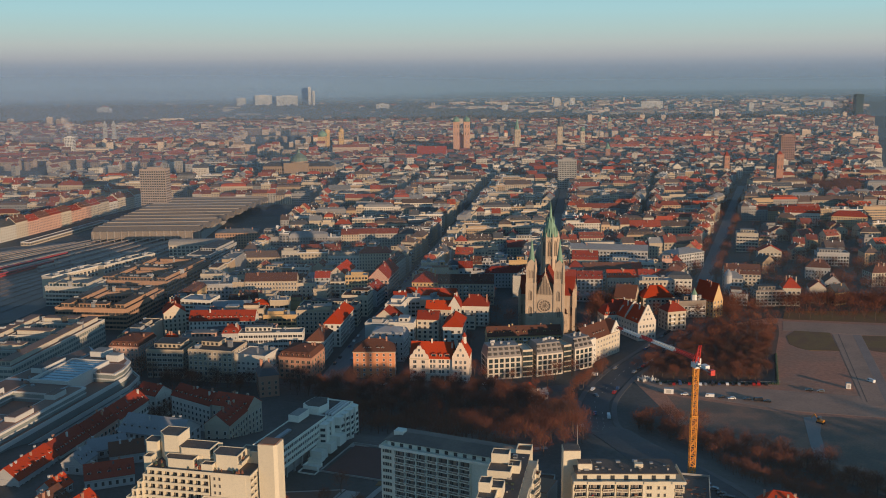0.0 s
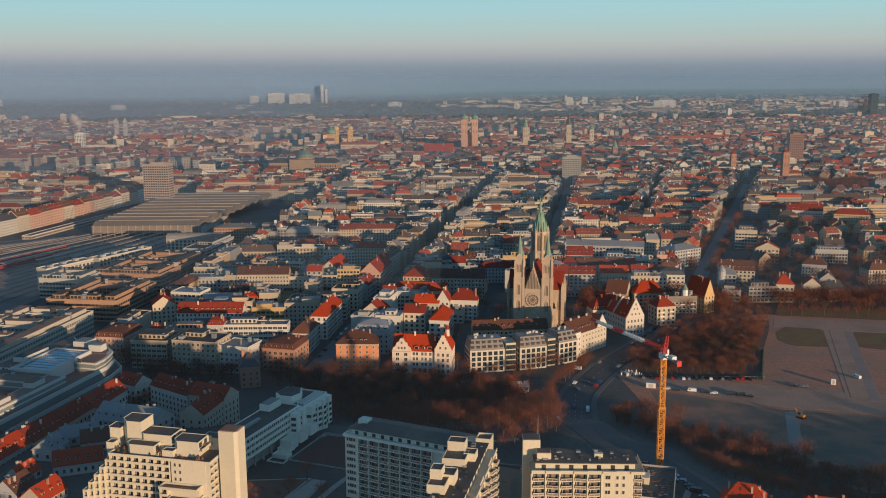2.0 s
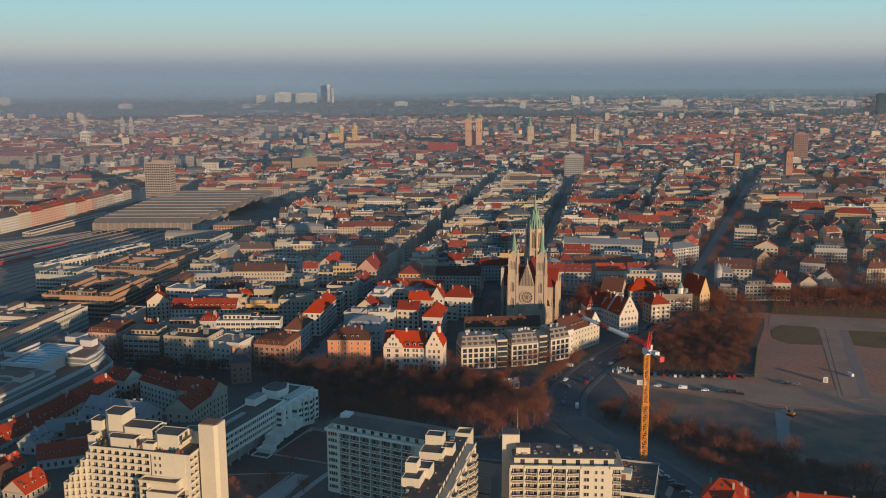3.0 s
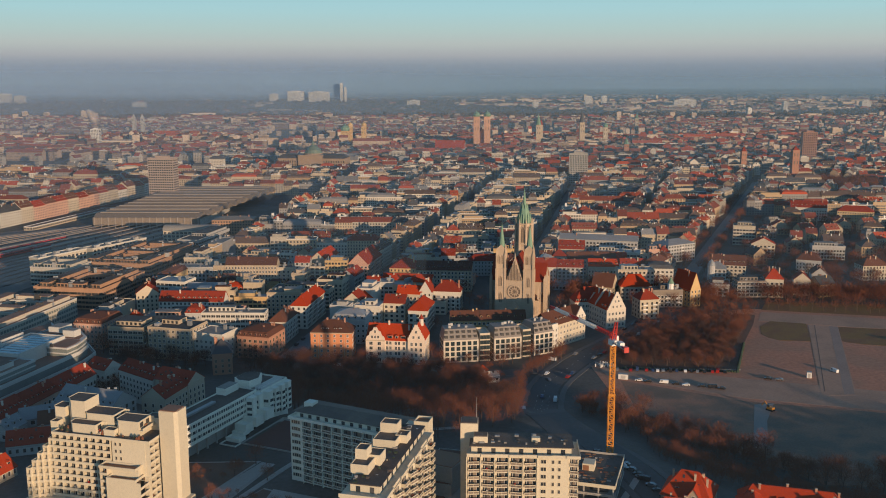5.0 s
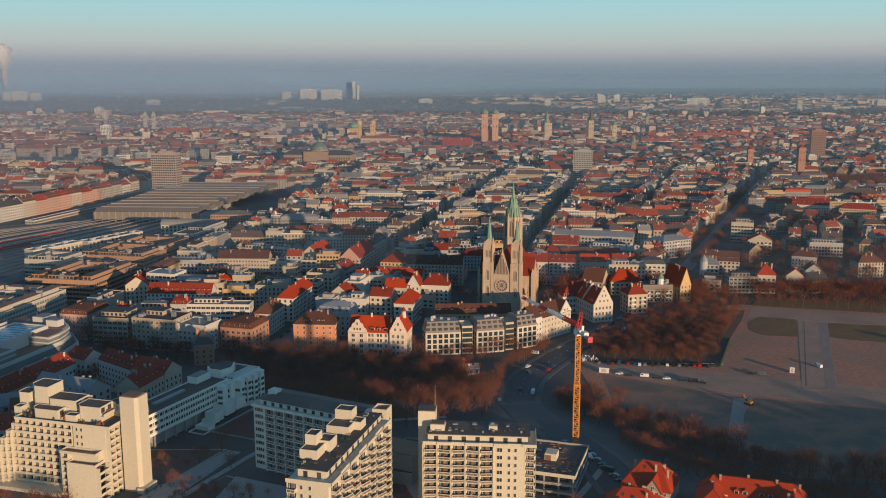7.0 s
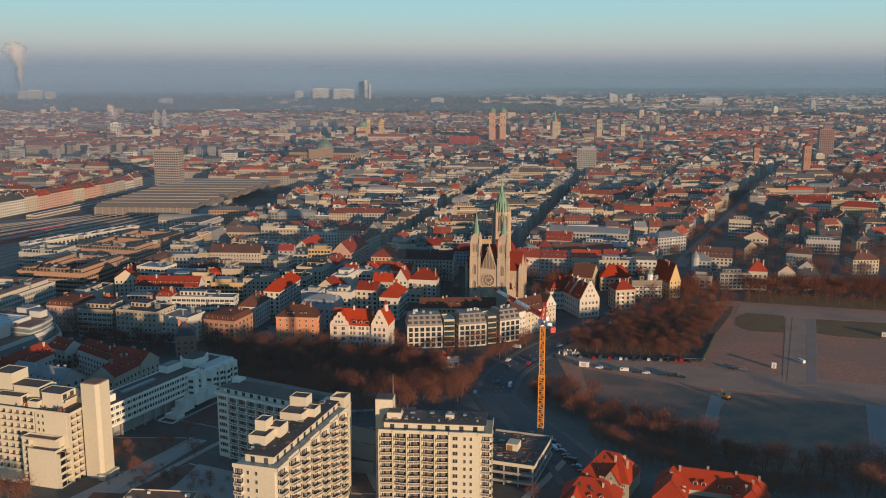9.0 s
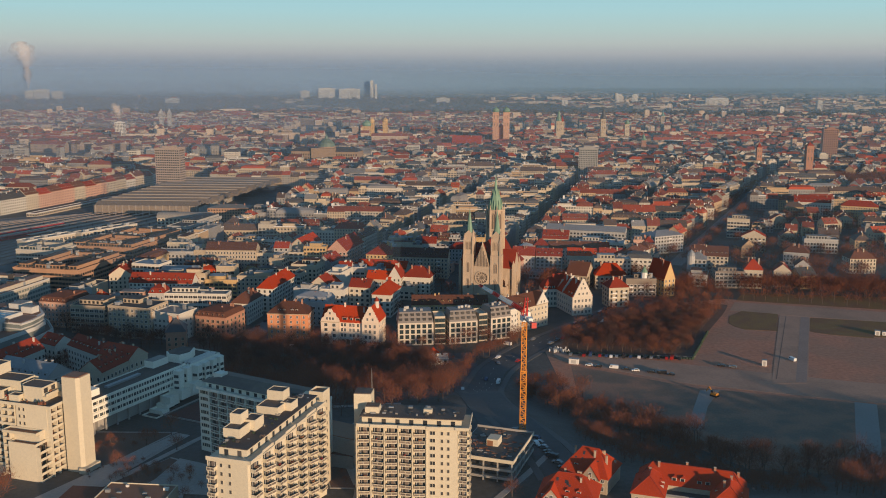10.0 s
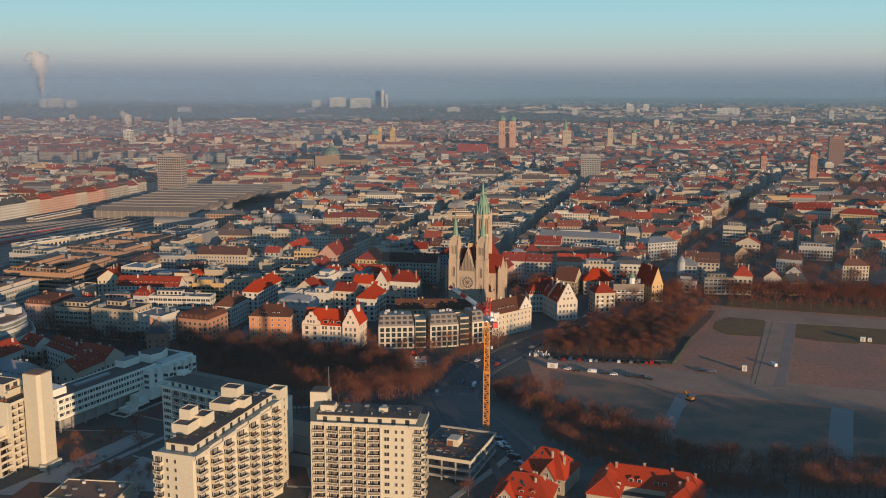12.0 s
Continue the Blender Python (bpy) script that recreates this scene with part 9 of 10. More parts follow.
def block(fl, fr, ya, yb, rng, ml=7, mr=7):
    a, b, c, d = (fl(ya) + ml, ya), (fr(ya) - mr, ya), (fr(yb) - mr, yb), (fl(yb) + ml, yb)
    if b[0] - a[0] < 34:
        return
    edge_row(a, b, rng, "f")
    edge_row((b[0], b[1] + 14), (c[0], c[1] - 14), rng, "f")
    edge_row(c, d, rng, "b")
    edge_row((d[0], d[1] - 14), (a[0], a[1] + 14), rng, "f")
    for _ in range(int((b[0] - a[0]) * (yb - ya) / 1500)):
        t, u = rng.uniform(0.22, 0.78), rng.uniform(0.25, 0.75)
        x, y = a[0] + (b[0] - a[0]) * t + (d[0] - a[0]) * u, ya + (yb - ya) * u
        roof, tile = roof_choice(x, y, rng)
        any_house(x, y, rng.uniform(12, 26), rng.uniform(9, 14), rng.choice((-10, 80)), rng.uniform(5, 15), roof, rng.choice(WALLS), tile, "f", rng)
        for q in range(3 if x > 125 + 0.39 * y else 1):
            if rng.random() < 0.5 and y < 620 and in_view(x, y, 0):
                tree(x + 8 - 9 * q, y + 8 - 7 * q, rng.randint(0, 5), rng.uniform(0.7, 1.0), rng.uniform(0, 360), single=y < 40)


WIDE = {}


def line(x0, k):
    return lambda y: x0 + k * y


def fill(fl, fr, y0, y1, seed, depth=(92, 130)):
    ml, mr = WIDE.get(fl, 6), WIDE.get(fr, 6)
    rng = random.Random(seed)
    y = y0
    while y < y1 - 40:
        e = min(y + rng.uniform(*depth), y1)
        block(fl, fr, y + 6, e - 6, rng, ml, mr)
        y = e


def villa_quarter():
    """Villas in wooded gardens beyond the fairground."""
    rng = random.Random(55)
    for j in range(14):
        for i in range(13):
            x, y = 190 + i * 36 + j * 14 + rng.uniform(-8, 8), 66 + j * 31 + rng.uniform(-7, 7)
            if x < C_(y) + 26:
                continue
            if rng.random() < (0.25 if j < 3 else 0.42 if j < 7 else 0.85):
                any_house(x, y, rng.uniform(13, 22), rng.uniform(11, 15), rng.choice((-10, 15, 80)) + rng.uniform(-8, 8), rng.uniform(9, 14), rng.choice(("hip", "gable", "gable", "mansard", "side", "flat")),
                          rng.choice((CREAM, GREY_STONE, SAND, SAND, OCHRE, GREY)), rng.choice((RED, RED, BROWN, BROWN, ORANGE, FELT)), "flr", rng)
            for _ in range(7 if j < 7 else 3):
                a, b = x + rng.uniform(-20, 20), y + rng.uniform(-18, 18)
                if in_view(a, b, 0) and is_free(a, b, 2):
                    tree(a, b, rng.choice((0, 1, 3, 5, 2)), rng.uniform(0.6, 0.95), rng.uniform(0, 360), single=False)
    for k in range(70):                                # the tree-lined avenue
        y = 150 + k * 9
        for e in (-11, 11):
            if rng.random() < 0.4:
                continue
            tree(C_(y) + e, y + rng.uniform(-2, 2), rng.choice((0, 1, 3)), rng.uniform(0.7, 1.0), rng.uniform(0, 360), single=False)
# ---------------------------------------------------------------- woods
wood([(-150, -128), (-140, -150), (-122, -186), (-58, -204), (6, -214), (4, -186), (-18, -152), (-43, -142), (-80, -134), (-125, -126)], 8.2, 1, (0, 1, 3, 5, 2), size=(0.62, 0.92), keep=lambda a, b: is_free(a, b, 2))
wood([(62, -108), (66, -121), (134, -128), (156, -73), (178, -22), (188, 2), (142, -6), (98, -58)], 6.6, 2, (0, 1, 3, 3, 2), size=(0.46, 0.72))
wood([(40, -182), (72, -214), (104, -250), (129, -278), (210, -284), (215, -300), (140, -304), (100, -288), (60, -250), (36, -205)], 7.5, 3, (0, 2, 3, 4, 2), size=(0.6, 1.0))
wood([(-122, -188), (-58, -206), (4, -216), (-2, -262), (-40, -284), (-104, -262), (-128, -225)], 7.5, 7, (0, 1, 3, 5, 2), size=(0.55, 0.9), keep=lambda a, b: is_free(a, b, 2))
wood([(150, -312), (215, -306), (330, -322), (330, -352), (215, -338), (150, -330)], 7.5, 4, (0, 2, 3, 4, 2), size=(0.6, 1.0), keep=lambda a, b: is_free(a, b, 3))
wood([(214, 46), (330, 30), (620, -28), (640, 0), (340, 66), (222, 76)], 7.0, 5, (0, 1, 3, 3, 2), size=(0.7, 1.0), keep=lambda a, b: is_free(a, b, 3))
wood([(100, -4), (128, 2), (190, 20), (206, 60), (180, 92), (120, 50), (92, 20)], 8.0, 6, (0, 1, 3, 5), size=(0.5, 0.8), keep=lambda a, b: is_free(a, b, 3))
wood([(36, -6), (60, 4), (64, 40), (108, 52), (140, 62), (152, 92), (92, 96), (44, 60)], 7.5, 9, (0, 1, 3, 5), size=(0.7, 1.0), keep=lambda a, b: is_free(a, b, 2))
wood([(88, -30), (120, -14), (160, 18), (175, 40), (150, 60), (120, 10), (95, -15)], 6.0, 14, (0, 1, 3, 5), size=(0.6, 0.9), keep=lambda a, b: is_free(a, b, 1.5))
wood([(62, -252), (100, -288), (140, -304), (150, -312), (150, -330), (118, -334), (74, -318), (58, -285)], 4.6, 15, (0, 2, 3, 4, 2), size=(0.36, 0.52), keep=lambda a, b: is_free(a, b, 2))
wood([(515, 720), (575, 700), (655, 860), (540, 890)], 9.0, 10, (0, 1, 3, 5), size=(0.9, 1.2))
take(585, 790, 105, 150, 0)
rng = random.Random(12)
for k in range(60):                                    # along the boulevard, on the side of the houses and round the junction
    p, d = along(30 + k * 4.6)
    q = p + Vector((d.y, -d.x)) * rng.uniform(12.5, 16)
    if is_free(q.x, q.y, 1.5):
        tree(q.x, q.y, rng.choice((0, 1, 3, 2)), rng.uniform(0.45, 0.75), rng.uniform(0, 360), single=False)
row = random.Random(23)
for k in range(50):                                    # a denser front row before the villas
    p, d = along(64 + k * 3.6)
    q = p + Vector((d.y, -d.x)) * row.uniform(9.6, 12.6)
    if is_free(q.x, q.y, 0.8) and row.random() < 0.85:
        tree(q.x, q.y, row.choice((0, 1, 3, 5, 2)), row.uniform(0.55, 0.9), row.uniform(0, 360), single=False)
for k in range(46):
    x, y = rng.uniform(-40, 30), rng.uniform(-180, -118)
    if is_free(x, y, 2) and x < 5 - 0.45 * (y + 160) and not -139 < y < -120 - 0.2 * abs(x + 20):
        tree(x, y, rng.choice((0, 1, 3, 2, 4)), rng.uniform(0.45, 0.8), rng.uniform(0, 360), single=False)
rng = random.Random(8)
for k in range(34):                                    # rows along the far lawn
    t = k / 33
    tree(206 + 260 * t, 22 - 48 * t + rng.uniform(-2, 2), rng.choice((0, 3, 5)), rng.uniform(0.6, 0.85), rng.uniform(0, 360), 0)
    tree(212 + 260 * t, 44 - 42 * t + rng.uniform(-3, 3), rng.choice((0, 1, 3)), rng.uniform(0.7, 0.95), rng.uniform(0, 360), 0)
for x, y, k, s in ((-118, -318, 4, 0.8), (-112, -306, 2, 0.8), (-104, -322, 4, 0.7), (-96, -348, 4, 0.6), (-122, -338, 4, 0.6), (-86, -365, 4, 0.5), (-150, -372, 2, 0.9), (-175, -372, 4, 0.9),
                   (-20, 30, 2, 1.0), (-12, 0, 1, 1.0), (-22, -20, 2, 0.9), (40, 30, 1, 1.0), (48, 0, 5, 1.0), (36, -30, 3, 0.9), (45, 60, 1, 1.0), (-25, 50, 5, 1.0), (60, 40, 3, 1.0), (70, 70, 1, 0.9),
                   (-45, -108, 2, 0.9), (-86, -104, 1, 0.8), (-40, -126, 3, 0.8), (5, -118, 3, 0.9), (-10, -124, 0, 0.8), (16, -112, 0, 0.9), (-2, -132, 2, 0.9), (-255, -118, 2, 1.0), (-262, -124, 2, 0.9), (-232, -120, 1, 0.9),
                   (-216, -180, 2, 1.1), (-209, -186, 2, 0.9), (-213, -171, 2, 1.15), (-220, -155, 4, 1.2), (-256, -99, 2, 1.15), (-247, -104, 2, 1.0), (52, -346, 4, 0.6), (30, -355, 4, 0.7)):
    tree(x, y, k, s, (x * 37) % 360)

D_, A_, B_, C_ = line(-290, 0.077), line(-117, 0.171), line(5, 0.181), line(120, 0.39)
WIDE.update({D_: 11, A_: 11, B_: 10, C_: 17})
F_, G_, H_, I_ = line(330, 0.47), line(540, 0.56), line(760, 0.66), line(990, 0.72)
mid = lambda f, g_: (lambda y: (f(y) + g_(y)) / 2)
fill(D_, A_, -84, 560, 1)
fill(A_, B_, -84, 560, 2)
fill(B_, C_, 60, 440, 3)
fill(C_, F_, 505, 600, 4)
fill(F_, G_, 505, 600, 5)
fill(G_, H_, 505, 600, 6)
villa_quarter()
fill(D_, mid(D_, A_), 560, 1000, 7)
fill(mid(D_, A_), A_, 560, 1000, 8)
fill(A_, B_, 560, 1000, 9)
fill(B_, mid(B_, C_), 440, 1000, 10)
fill(mid(B_, C_), C_, 440, 1000, 11)
fill(C_, mid(C_, F_), 600, 1000, 12)
fill(mid(C_, F_), F_, 600, 1000, 13)
fill(F_, mid(F_, G_), 600, 1000, 14)
fill(mid(F_, G_), G_, 600, 1000, 15)
fill(G_, H_, 600, 1000, 16)
for k, (a, b, y0) in enumerate(((-470, -290, 720), (-640, -470, 780), (-800, -620, 420), (-960, -800, 500), (-1130, -960, 620), (-1300, -1130, 800))):
    fill(line(a, 0.06), line(b, 0.07), y0, 1000, 30 + k)
# the dense old town and the far suburbs
def wooded(x, far):
    """Where the far land is wood: the great park on one side and a belt across."""
    wave = 420 * noise.noise(Vector((x * 0.0011, far * 0.0007, 5.0)))
    return (4350 + wave < far < 8300 + wave and x < 0.02 * far + wave) or (4150 + wave < far < 4850 + wave)


rng = random.Random(99)
y = 1000.0
while y < 2900:
    deep = 24 + (y - 1000) * 0.010
    s = y + 669
    x = min(-77 - 0.477 * s, 45 - 0.577 * s) - 30
    end = max(-77 + 0.477 * s, 45 + 0.384 * s) + 30
    while x < end:
        big = x < -260 and rng.random() < 0.10 or rng.random() < 0.03
        w = rng.uniform(40, 90) if big else rng.uniform(9, 28)
        green = noise.noise(Vector((x * 0.003, y * 0.003, 3.0))) > (0.2 if x > -260 else 0.08)
        if rng.random() > 0.12 + 0.7 * green:
            roof, tile = ("flat" if rng.random() < 0.6 else "gable", rng.choice((GRAVEL, RED, ZINC))) if big else roof_choice(x, y, rng)
            any_house(x + w / 2, y + rng.uniform(-9, 9), w, rng.uniform(11, 16), rng.choice((-10, -10, -8, 4, 0, 80)) + rng.uniform(-5, 5), rng.uniform(12, 20) * (1.0 if rng.random() < 0.97 else 1.5), roof, WHITE, tile, "f", rng)
        x += w + rng.uniform(1, 12)
    y += deep
for k in range(6200):
    far = 280000 / rng.uniform(25, 76)                 # thinner and thinner towards the horizon
    s = far if far < 2500 else 2500 + 2400 * (1 - math.exp((2500 - far) / 2400))
    y, small = s - 669, s / far
    x = rng.uniform(min(-77 - 0.477 * s, 45 - 0.577 * s), max(-77 + 0.477 * s, 45 + 0.384 * s))
    if rng.random() < (0.95 if wooded(x / small, far) else 0.3) or noise.noise(Vector((x / small * 0.0011, far * 0.0016, 3.0))) > 0.22:
        continue
    q = rng.random()
    w, d, h = (rng.uniform(14, 44), rng.uniform(10, 14), rng.uniform(7, 14)) if q < 0.8 else (rng.uniform(50, 150), 20, rng.uniform(9, 16)) if q < 0.97 else (rng.uniform(16, 34), 16, rng.uniform(26, 44))
    roof, tile = roof_choice(x, y, rng) if q < 0.8 else ("flat", GRAVEL)
    any_house(x, y, w * small, d * small, rng.uniform(-25, 25), h * small, roof, WHITE, tile, "", rng)
for ring, G in FAR.items():
    names = {"wall": ("far_house_walls", "pale rendered walls of crowded distant houses"), "roof": ("far_roofs", "red brown and grey roofs of crowded distant houses"),
             "window": ("far_window_panes", "dark panes of crowded distant houses"), "dormer": ("far_dormers", "dormers of crowded distant houses"), "chimney": ("far_chimneys", "chimneys of crowded distant houses"),
             "parapet": ("far_parapets", "roof edges of crowded distant houses"), "penthouse": ("far_penthouses", "set-back top floors of crowded distant houses"), "cornice": ("far_cornices", "cornices of crowded distant houses"), "course": ("far_string_courses", "string courses of crowded distant houses"), "balcony": ("far_balconies", "balconies of crowded distant houses")}
    for k, (n, lab) in names.items():
        if G[k].f:
            G[k].m = None
            G[k].put(n, label=lab, category="houses", kind="stuff")

# unseen houses added on the rise, below and behind the view, to shade the foreground
rng = random.Random(41)
for k in range(13):
    house(200 + k * 42, -462 - rng.uniform(0, 20), 38, 14, rng.uniform(-6, 6), 17 if k < 2 else rng.uniform(11.5, 14), "gable", rng.choice(WALLS), rng.choice((RED, BROWN)), lod=1, sides="b", z=15)
for k in range(6):
    house(-40 + k * 48, -780 - rng.uniform(0, 60), 36, 16, rng.uniform(-6, 6), rng.uniform(15, 20), "gable", rng.choice(WALLS), rng.choice((RED, BROWN)), lod=1, sides="b", z=15)

# far woods: dark belts between the suburbs
def far_woods():
    rng = random.Random(5)
    g = Geo()
    for _ in range(11000):
        far = 280000 / rng.uniform(26, 110)
        s = far if far < 2500 else 2500 + 2400 * (1 - math.exp((2500 - far) / 2400))
        y, small = s - 669, s / far
        x = rng.uniform(min(-77 - 0.477 * s, 45 - 0.577 * s) - 30, max(-77 + 0.477 * s, 45 + 0.384 * s) + 30)
        if not wooded(x / small, far) and noise.noise(Vector((x / small * 0.003, far * 0.003, 3.0))) < (0.08 if x < -260 else 0.2):
            continue
        if far < 4000 and not is_free(x, y, 6):
            continue
        r, h = rng.uniform(9, 24) * small, rng.uniform(9, 15) * small
        z = gz(x, y)
        n = 6
        v = [(x + r * rng.uniform(0.7, 1.2) * math.cos(a * math.tau / n), y + r * rng.uniform(0.5, 0.9) * math.sin(a * math.tau / n), z + h * rng.uniform(0.3, 0.7)) for a in range(n)]
        b = [(p[0], p[1], z - 2) for p in v]
        v2 = [(x + 0.5 * r * rng.uniform(0.6, 1.2) * math.cos(a * math.tau / n), y + 0.4 * r * math.sin(a * math.tau / n), z + h * rng.uniform(0.8, 1.1)) for a in range(n)]
        f = [(a, (a + 1) % n, n + (a + 1) % n, n + a) for a in range(n)] + [(n + a, n + (a + 1) % n, 2 * n + (a + 1) % n, 2 * n + a) for a in range(n)] + [tuple(range(2 * n, 3 * n))]
        g.add(b + v + v2, f, FAR_WOOD)
    g.put("far_woods", label="dark brown belts of distant bare woods", category="woods", kind="stuff")


FAR_WOOD = material("far_wood", (0.085, 0.055, 0.04), second=(0.05, 0.045, 0.038), island=True, stain=0.4, scale=0.05)
far_woods()

# shrubs on the estate and along the slope
rng = random.Random(61)
for k in range(46):
    x, y = rng.choice(((-128, -318), (-114, -346), (-34, -334), (-92, -352), (20, -300)))
    tree(x + rng.gauss(0, 7), y + rng.gauss(0, 7), 4, rng.uniform(0.18, 0.45), rng.uniform(0, 360), single=False)
for k in range(90):
    x, y = rng.choice(((-118, -389), (-78, -388), (-120, -345), (-138, -322), (-85, -292), (-8, -384), (-106, -350)))
    tree(x + rng.gauss(0, 6), y + rng.gauss(0, 5), rng.choice((4, 4, 2)), rng.uniform(0.12, 0.34), rng.uniform(0, 360), single=False)
for k in range(14):
    tree(-206 + 4.2 * k + rng.uniform(-2, 2), -364 - rng.uniform(0, 10) + 0.4 * k, rng.choice((2, 4, 2)), rng.uniform(0.5, 0.8), rng.uniform(0, 360), single=False)
for k in range(120):
    t = rng.random()
    tree(38 + 92 * t + rng.gauss(0, 5), -196 - 90 * t + rng.gauss(0, 5), rng.choice((2, 4, 3)), rng.uniform(0.3, 0.6), rng.uniform(0, 360), single=False)
    if k % 2:
        tree(rng.uniform(-140, 0), rng.uniform(-205, -140), rng.choice((4, 2)), rng.uniform(0.25, 0.5), rng.uniform(0, 360), single=False)

# loose bare trees round the edge of the fairground wood
q = random.Random(515)
EDGE = [(62, -104), (97, -56), (141, -2), (196, 12)]
for (ax, ay), (bx, by) in zip(EDGE, EDGE[1:]):
    for k in range(9):
        f = (k + q.random()) / 9
        e = q.uniform(0, 4.5)
        run = math.hypot(bx - ax, by - ay)
        tree(ax + (bx - ax) * f - (by - ay) / run * e, ay + (by - ay) * f + (bx - ax) / run * e, q.choice((0, 1, 2, 3, 5)), q.uniform(0.45, 0.75), q.uniform(0, 360))
for k, lab in (("trunk", "trunks of the farther bare trees"), ("crown", "twiggy crowns of the farther bare trees")):
    if REST[k].f:
        REST[k].m = None
        REST[k].put("far_tree_" + k + "s", label=lab, category="trees", kind="stuff")

# ---------------------------------------------------------------- fairground clutter, kiosk and cars
def kiosk():
    top = thing("kiosk", pose(-14, -141, gz(-14, -141)), "small kiosk with red pointed roof among bare trees", "kiosk")
    g = Geo()
    g.cone(0, 0, -0.5, 3.4, 3.0, 3.0, CREAM, 8)
    g.put("wall", top)
    g = Geo()
    g.cone(0, 0, 3.4, 4.2, 3.8, 2.6, ORANGE, 8)
    g.cone(0, 0, 4.2, 6.6, 2.6, 0, ORANGE, 8)
    g.put("roof", top)


kiosk()
house(-10, -152, 10, 6, 15, 3.2, "gable", WHITE, ZINC, label="low white park pavilion", dormers=False)
for x, y, w, h in ((177, -143.5, 2.6, 3.4), (68, -147, 5.5, 3.0), (267.6, -72.5, 3.0, 3.0), (271.8, -72.5, 2.2, 2.4)):
    g = Geo()
    g.box(-w / 2, -1.3, 0, w / 2, 1.3, h, FRAME)
    g.box(-w / 2 - 0.1, -1.4, h, w / 2 + 0.1, 1.4, h + 0.15, ZINC)
    g.box(-w / 4, -1.34, 0.3, w / 4, -1.28, h - 0.6, GREY)
    g.put("site_hut", label="white site hut standing on the fairground", category="hut", group="site huts", m=pose(x, y, 0.1, 0, 0, -15))


def digger():
    top = thing("digger", pose(136.5, -199, 0.15, 0, 0, 40), "yellow digger parked on the fairground", "digger")
    g = Geo()
    g.box(-1.2, -1.8, 0.9, 1.2, 1.6, 2.0, YELLOW)
    g.put("body", top)
    g = Geo()
    g.box(-1.0, 0.2, 2.0, 0.2, 1.6, 3.2, GLASS)
    g.put("cab", top)
    for s in (-1.0, 1.0):
        g = Geo()
        g.box(s - 0.3, -2.0, 0, s + 0.3, 2.0, 0.9, TYRE)
        g.put("track", top)
    g = Geo()
    g.beam((0.6, 1.6, 1.6), (0.6, 4.0, 4.0), 0.2, YELLOW)
    g.beam((0.6, 4.0, 4.0), (0.6, 5.6, 1.2), 0.16, YELLOW)
    g.put("boom", top)


digger()
rng = random.Random(21)
for k in range(17):                                    # parked beside the wood
    t = k / 16
    car(68 + 62 * t + rng.uniform(-1, 1), -131 - 4 * t + rng.uniform(-0.5, 0.5), -15 + rng.uniform(-8, 8), rng.choice((0, 1, 1, 2, 3, 4)), rng.random() < 0.15)
for k in range(8):
    car(76 + 6.5 * k + rng.uniform(-2, 2), -151 - 2.0 * k, 80 + rng.uniform(-8, 8), rng.choice((0, 1, 2, 1)), k in (2, 6))
for x, y, r, k, v in ((196, -133, 20, 0, True), (152, -147, 70, 1, False), (158, -149, 70, 2, False), (30, -112, 60, 0, True), (24, -150, 20, 2, False),
                      (6, -205, 5, 0, False), (20, -225, 8, 1, False), (18, -180, 170, 4, False), (-52, -122, 80, 0, False), (-40, -127, 82, 0, False), (-31, -131, 80, 1, False), (-24, -133, 80, 2, False),
                      (-102, -124, 75, 0, False), (-66, -124, 85, 1, False), (36, -300, 30, 2, False), (40, -306, 30, 0, False), (32, -292, 30, 1, False), (45, -318, 25, 2, False)):
    car(x, y, r, k, v)
for k in range(9):                                     # by the unfinished building
    car(40 + 1.6 * k + rng.uniform(-0.3, 0.3), -300 - 5.0 * k, 62, rng.choice((1, 1, 2, 4)), k == 4)
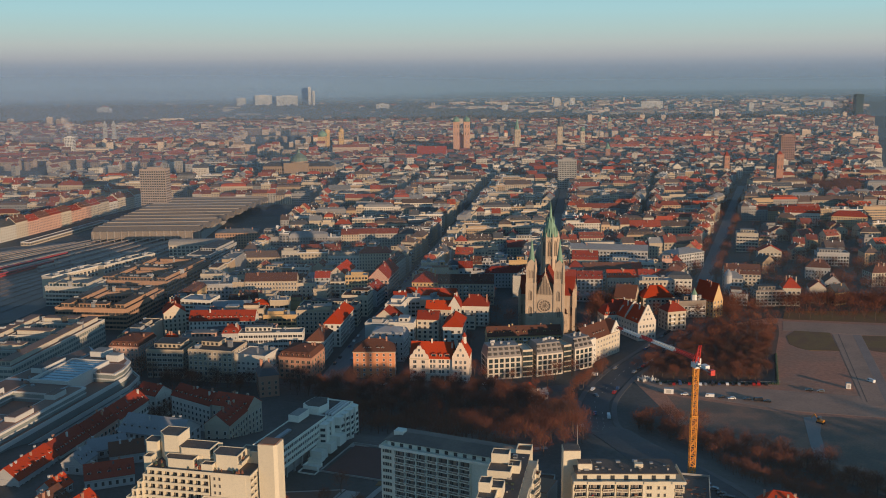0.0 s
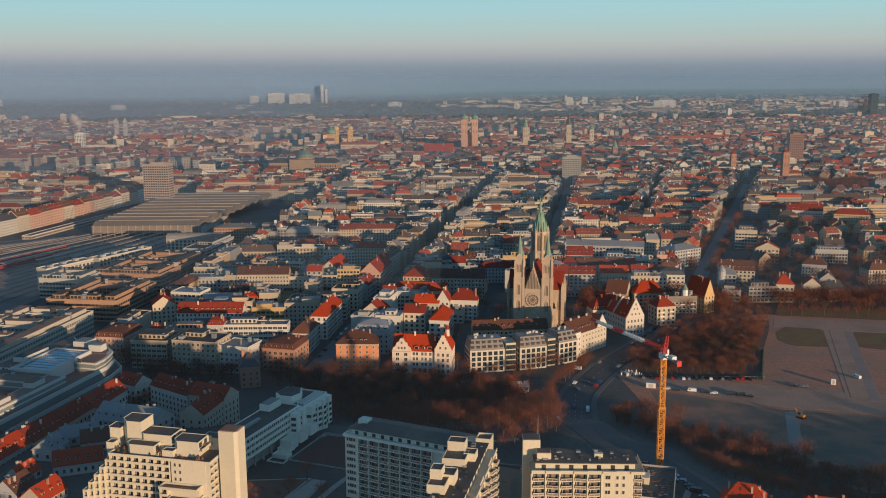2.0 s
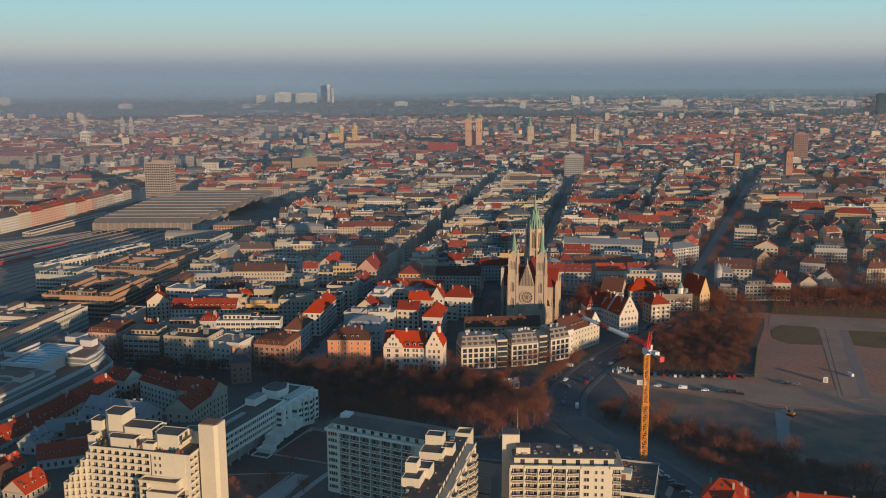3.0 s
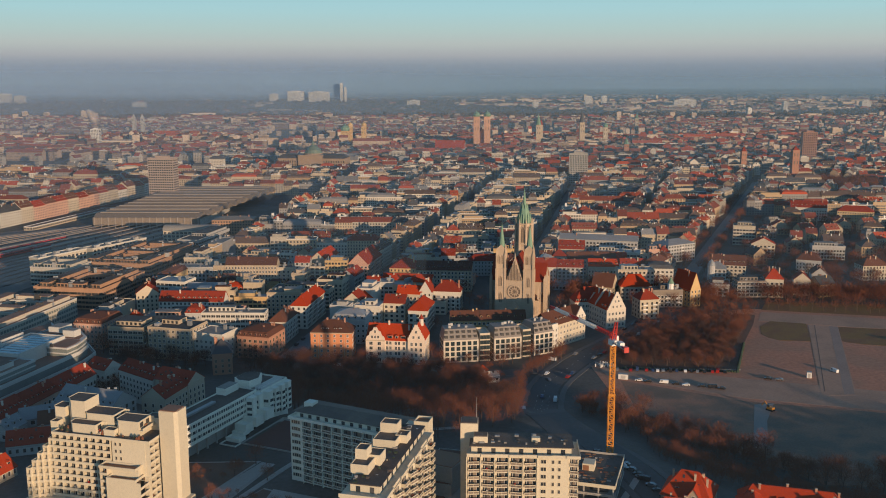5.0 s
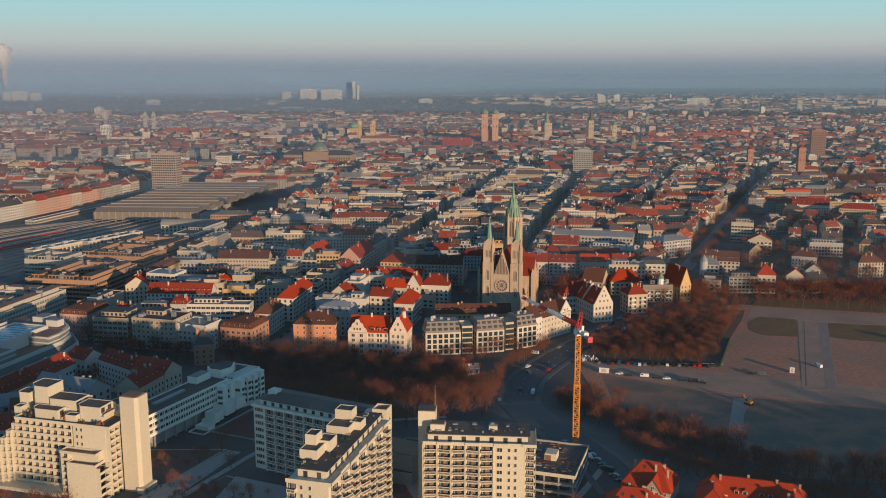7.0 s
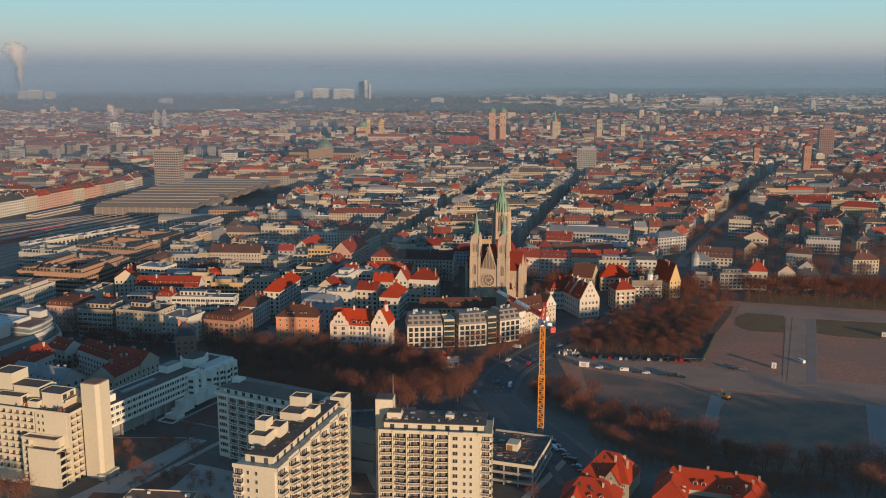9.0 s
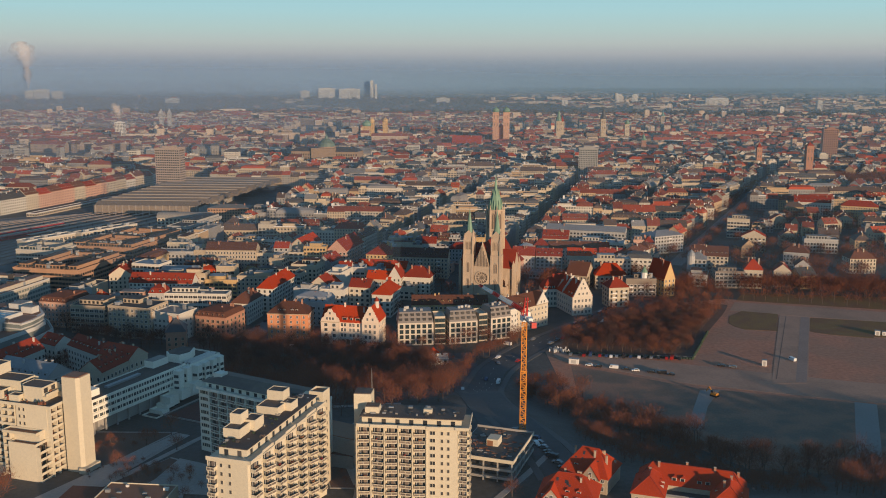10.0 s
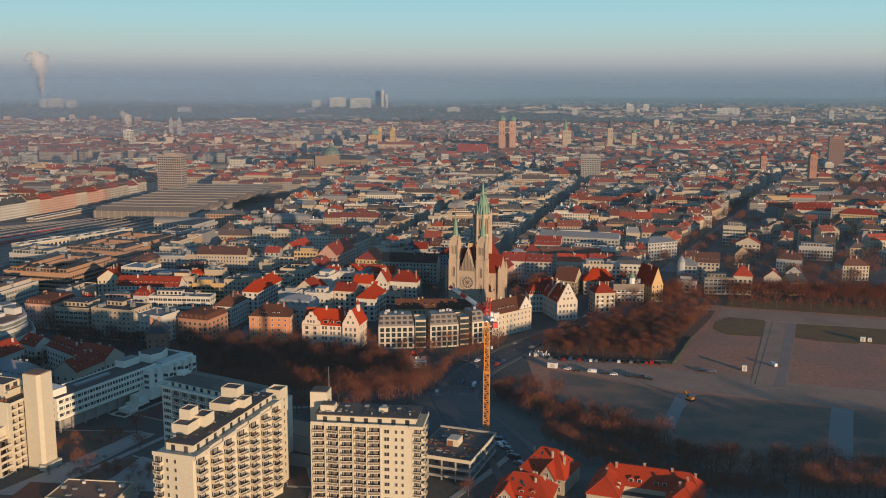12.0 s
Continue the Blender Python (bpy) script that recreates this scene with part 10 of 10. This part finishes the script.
for k in range(44):                                    # beside the boulevard
    p, d = along(95 + k * 7.4)
    for side in (-6.6, 6.6):
        if rng.random() < (0.5 if k < 20 else 0.12):
            q = p + Vector((d.y, -d.x)) * side
            car(q.x, q.y, math.degrees(math.atan2(d.y, d.x)) - 90, rng.choice((0, 1, 1, 2, 2, 3, 4)), rng.random() < 0.08, lift=0.2)
for k in range(26):                                    # along the first street
    t = k / 25
    if k % 4 != 2:
        car(-117 + 0.171 * (-80 + 330 * t) - 4.5, -80 + 330 * t, -10, rng.choice((0, 1, 2, 4)))
        car(-117 + 0.171 * (-70 + 330 * t) + 4.5, -70 + 330 * t, -10, rng.choice((0, 1, 2, 4)))
rng = random.Random(3)
g = Geo()
for k in range(46):                                    # stacked poles and fence parts
    x, y = 60 + rng.uniform(-5, 7), -122 + rng.uniform(-5, 3)
    g.box(x - 0.25, y - 0.25, 0, x + 0.25, y + 0.25, rng.uniform(1.0, 2.4), rng.choice((FRAME, ZINC, FRAME)))
g.put("stacked_posts", label="rows of white posts stacked beside the drive", category="posts", kind="stuff")
def hedge(a, b, seed):
    """A clipped hedge of uneven height, in short runs."""
    rng = random.Random(seed)
    a, b = Vector(a), Vector(b)
    n = int((b - a).length / 1.6)
    g = Geo()
    for k in range(n):
        p = a.lerp(b, k / n)
        w, h = rng.uniform(0.7, 1.0), rng.uniform(0.9, 1.5)
        g.cone(p.x, p.y, 0.05, h * 0.7, w, w * 1.1, EVERGREEN, 6, rng.random())
        g.cone(p.x, p.y, h * 0.7, h, w * 1.1, w * 0.5, EVERGREEN, 6, rng.random())
    g.put("hedge", label="dark clipped hedge along the edge of the wood", category="hedge", kind="stuff")


hedge((66, -127), (138, -134), 1)
hedge((138, -134), (160, -73), 2)
for k in range(20):                                    # low fence round the wood
    t = k / 19
    x, y = 82 + 56 * t, -130.5 - 0.5 * t
    g = Geo()
    g.box(-0.06, -0.06, 0, 0.06, 0.06, 1.1, GREY)
    g.box(0.06, -0.03, 0.85, 2.9, 0.03, 0.95, GREY)
    g.box(0.06, -0.03, 0.4, 2.9, 0.03, 0.5, GREY)
    g.put("fence_panel", label="low grey fence panel along the wood", category="fence", group="fence panels", m=pose(x, y, 0.12))
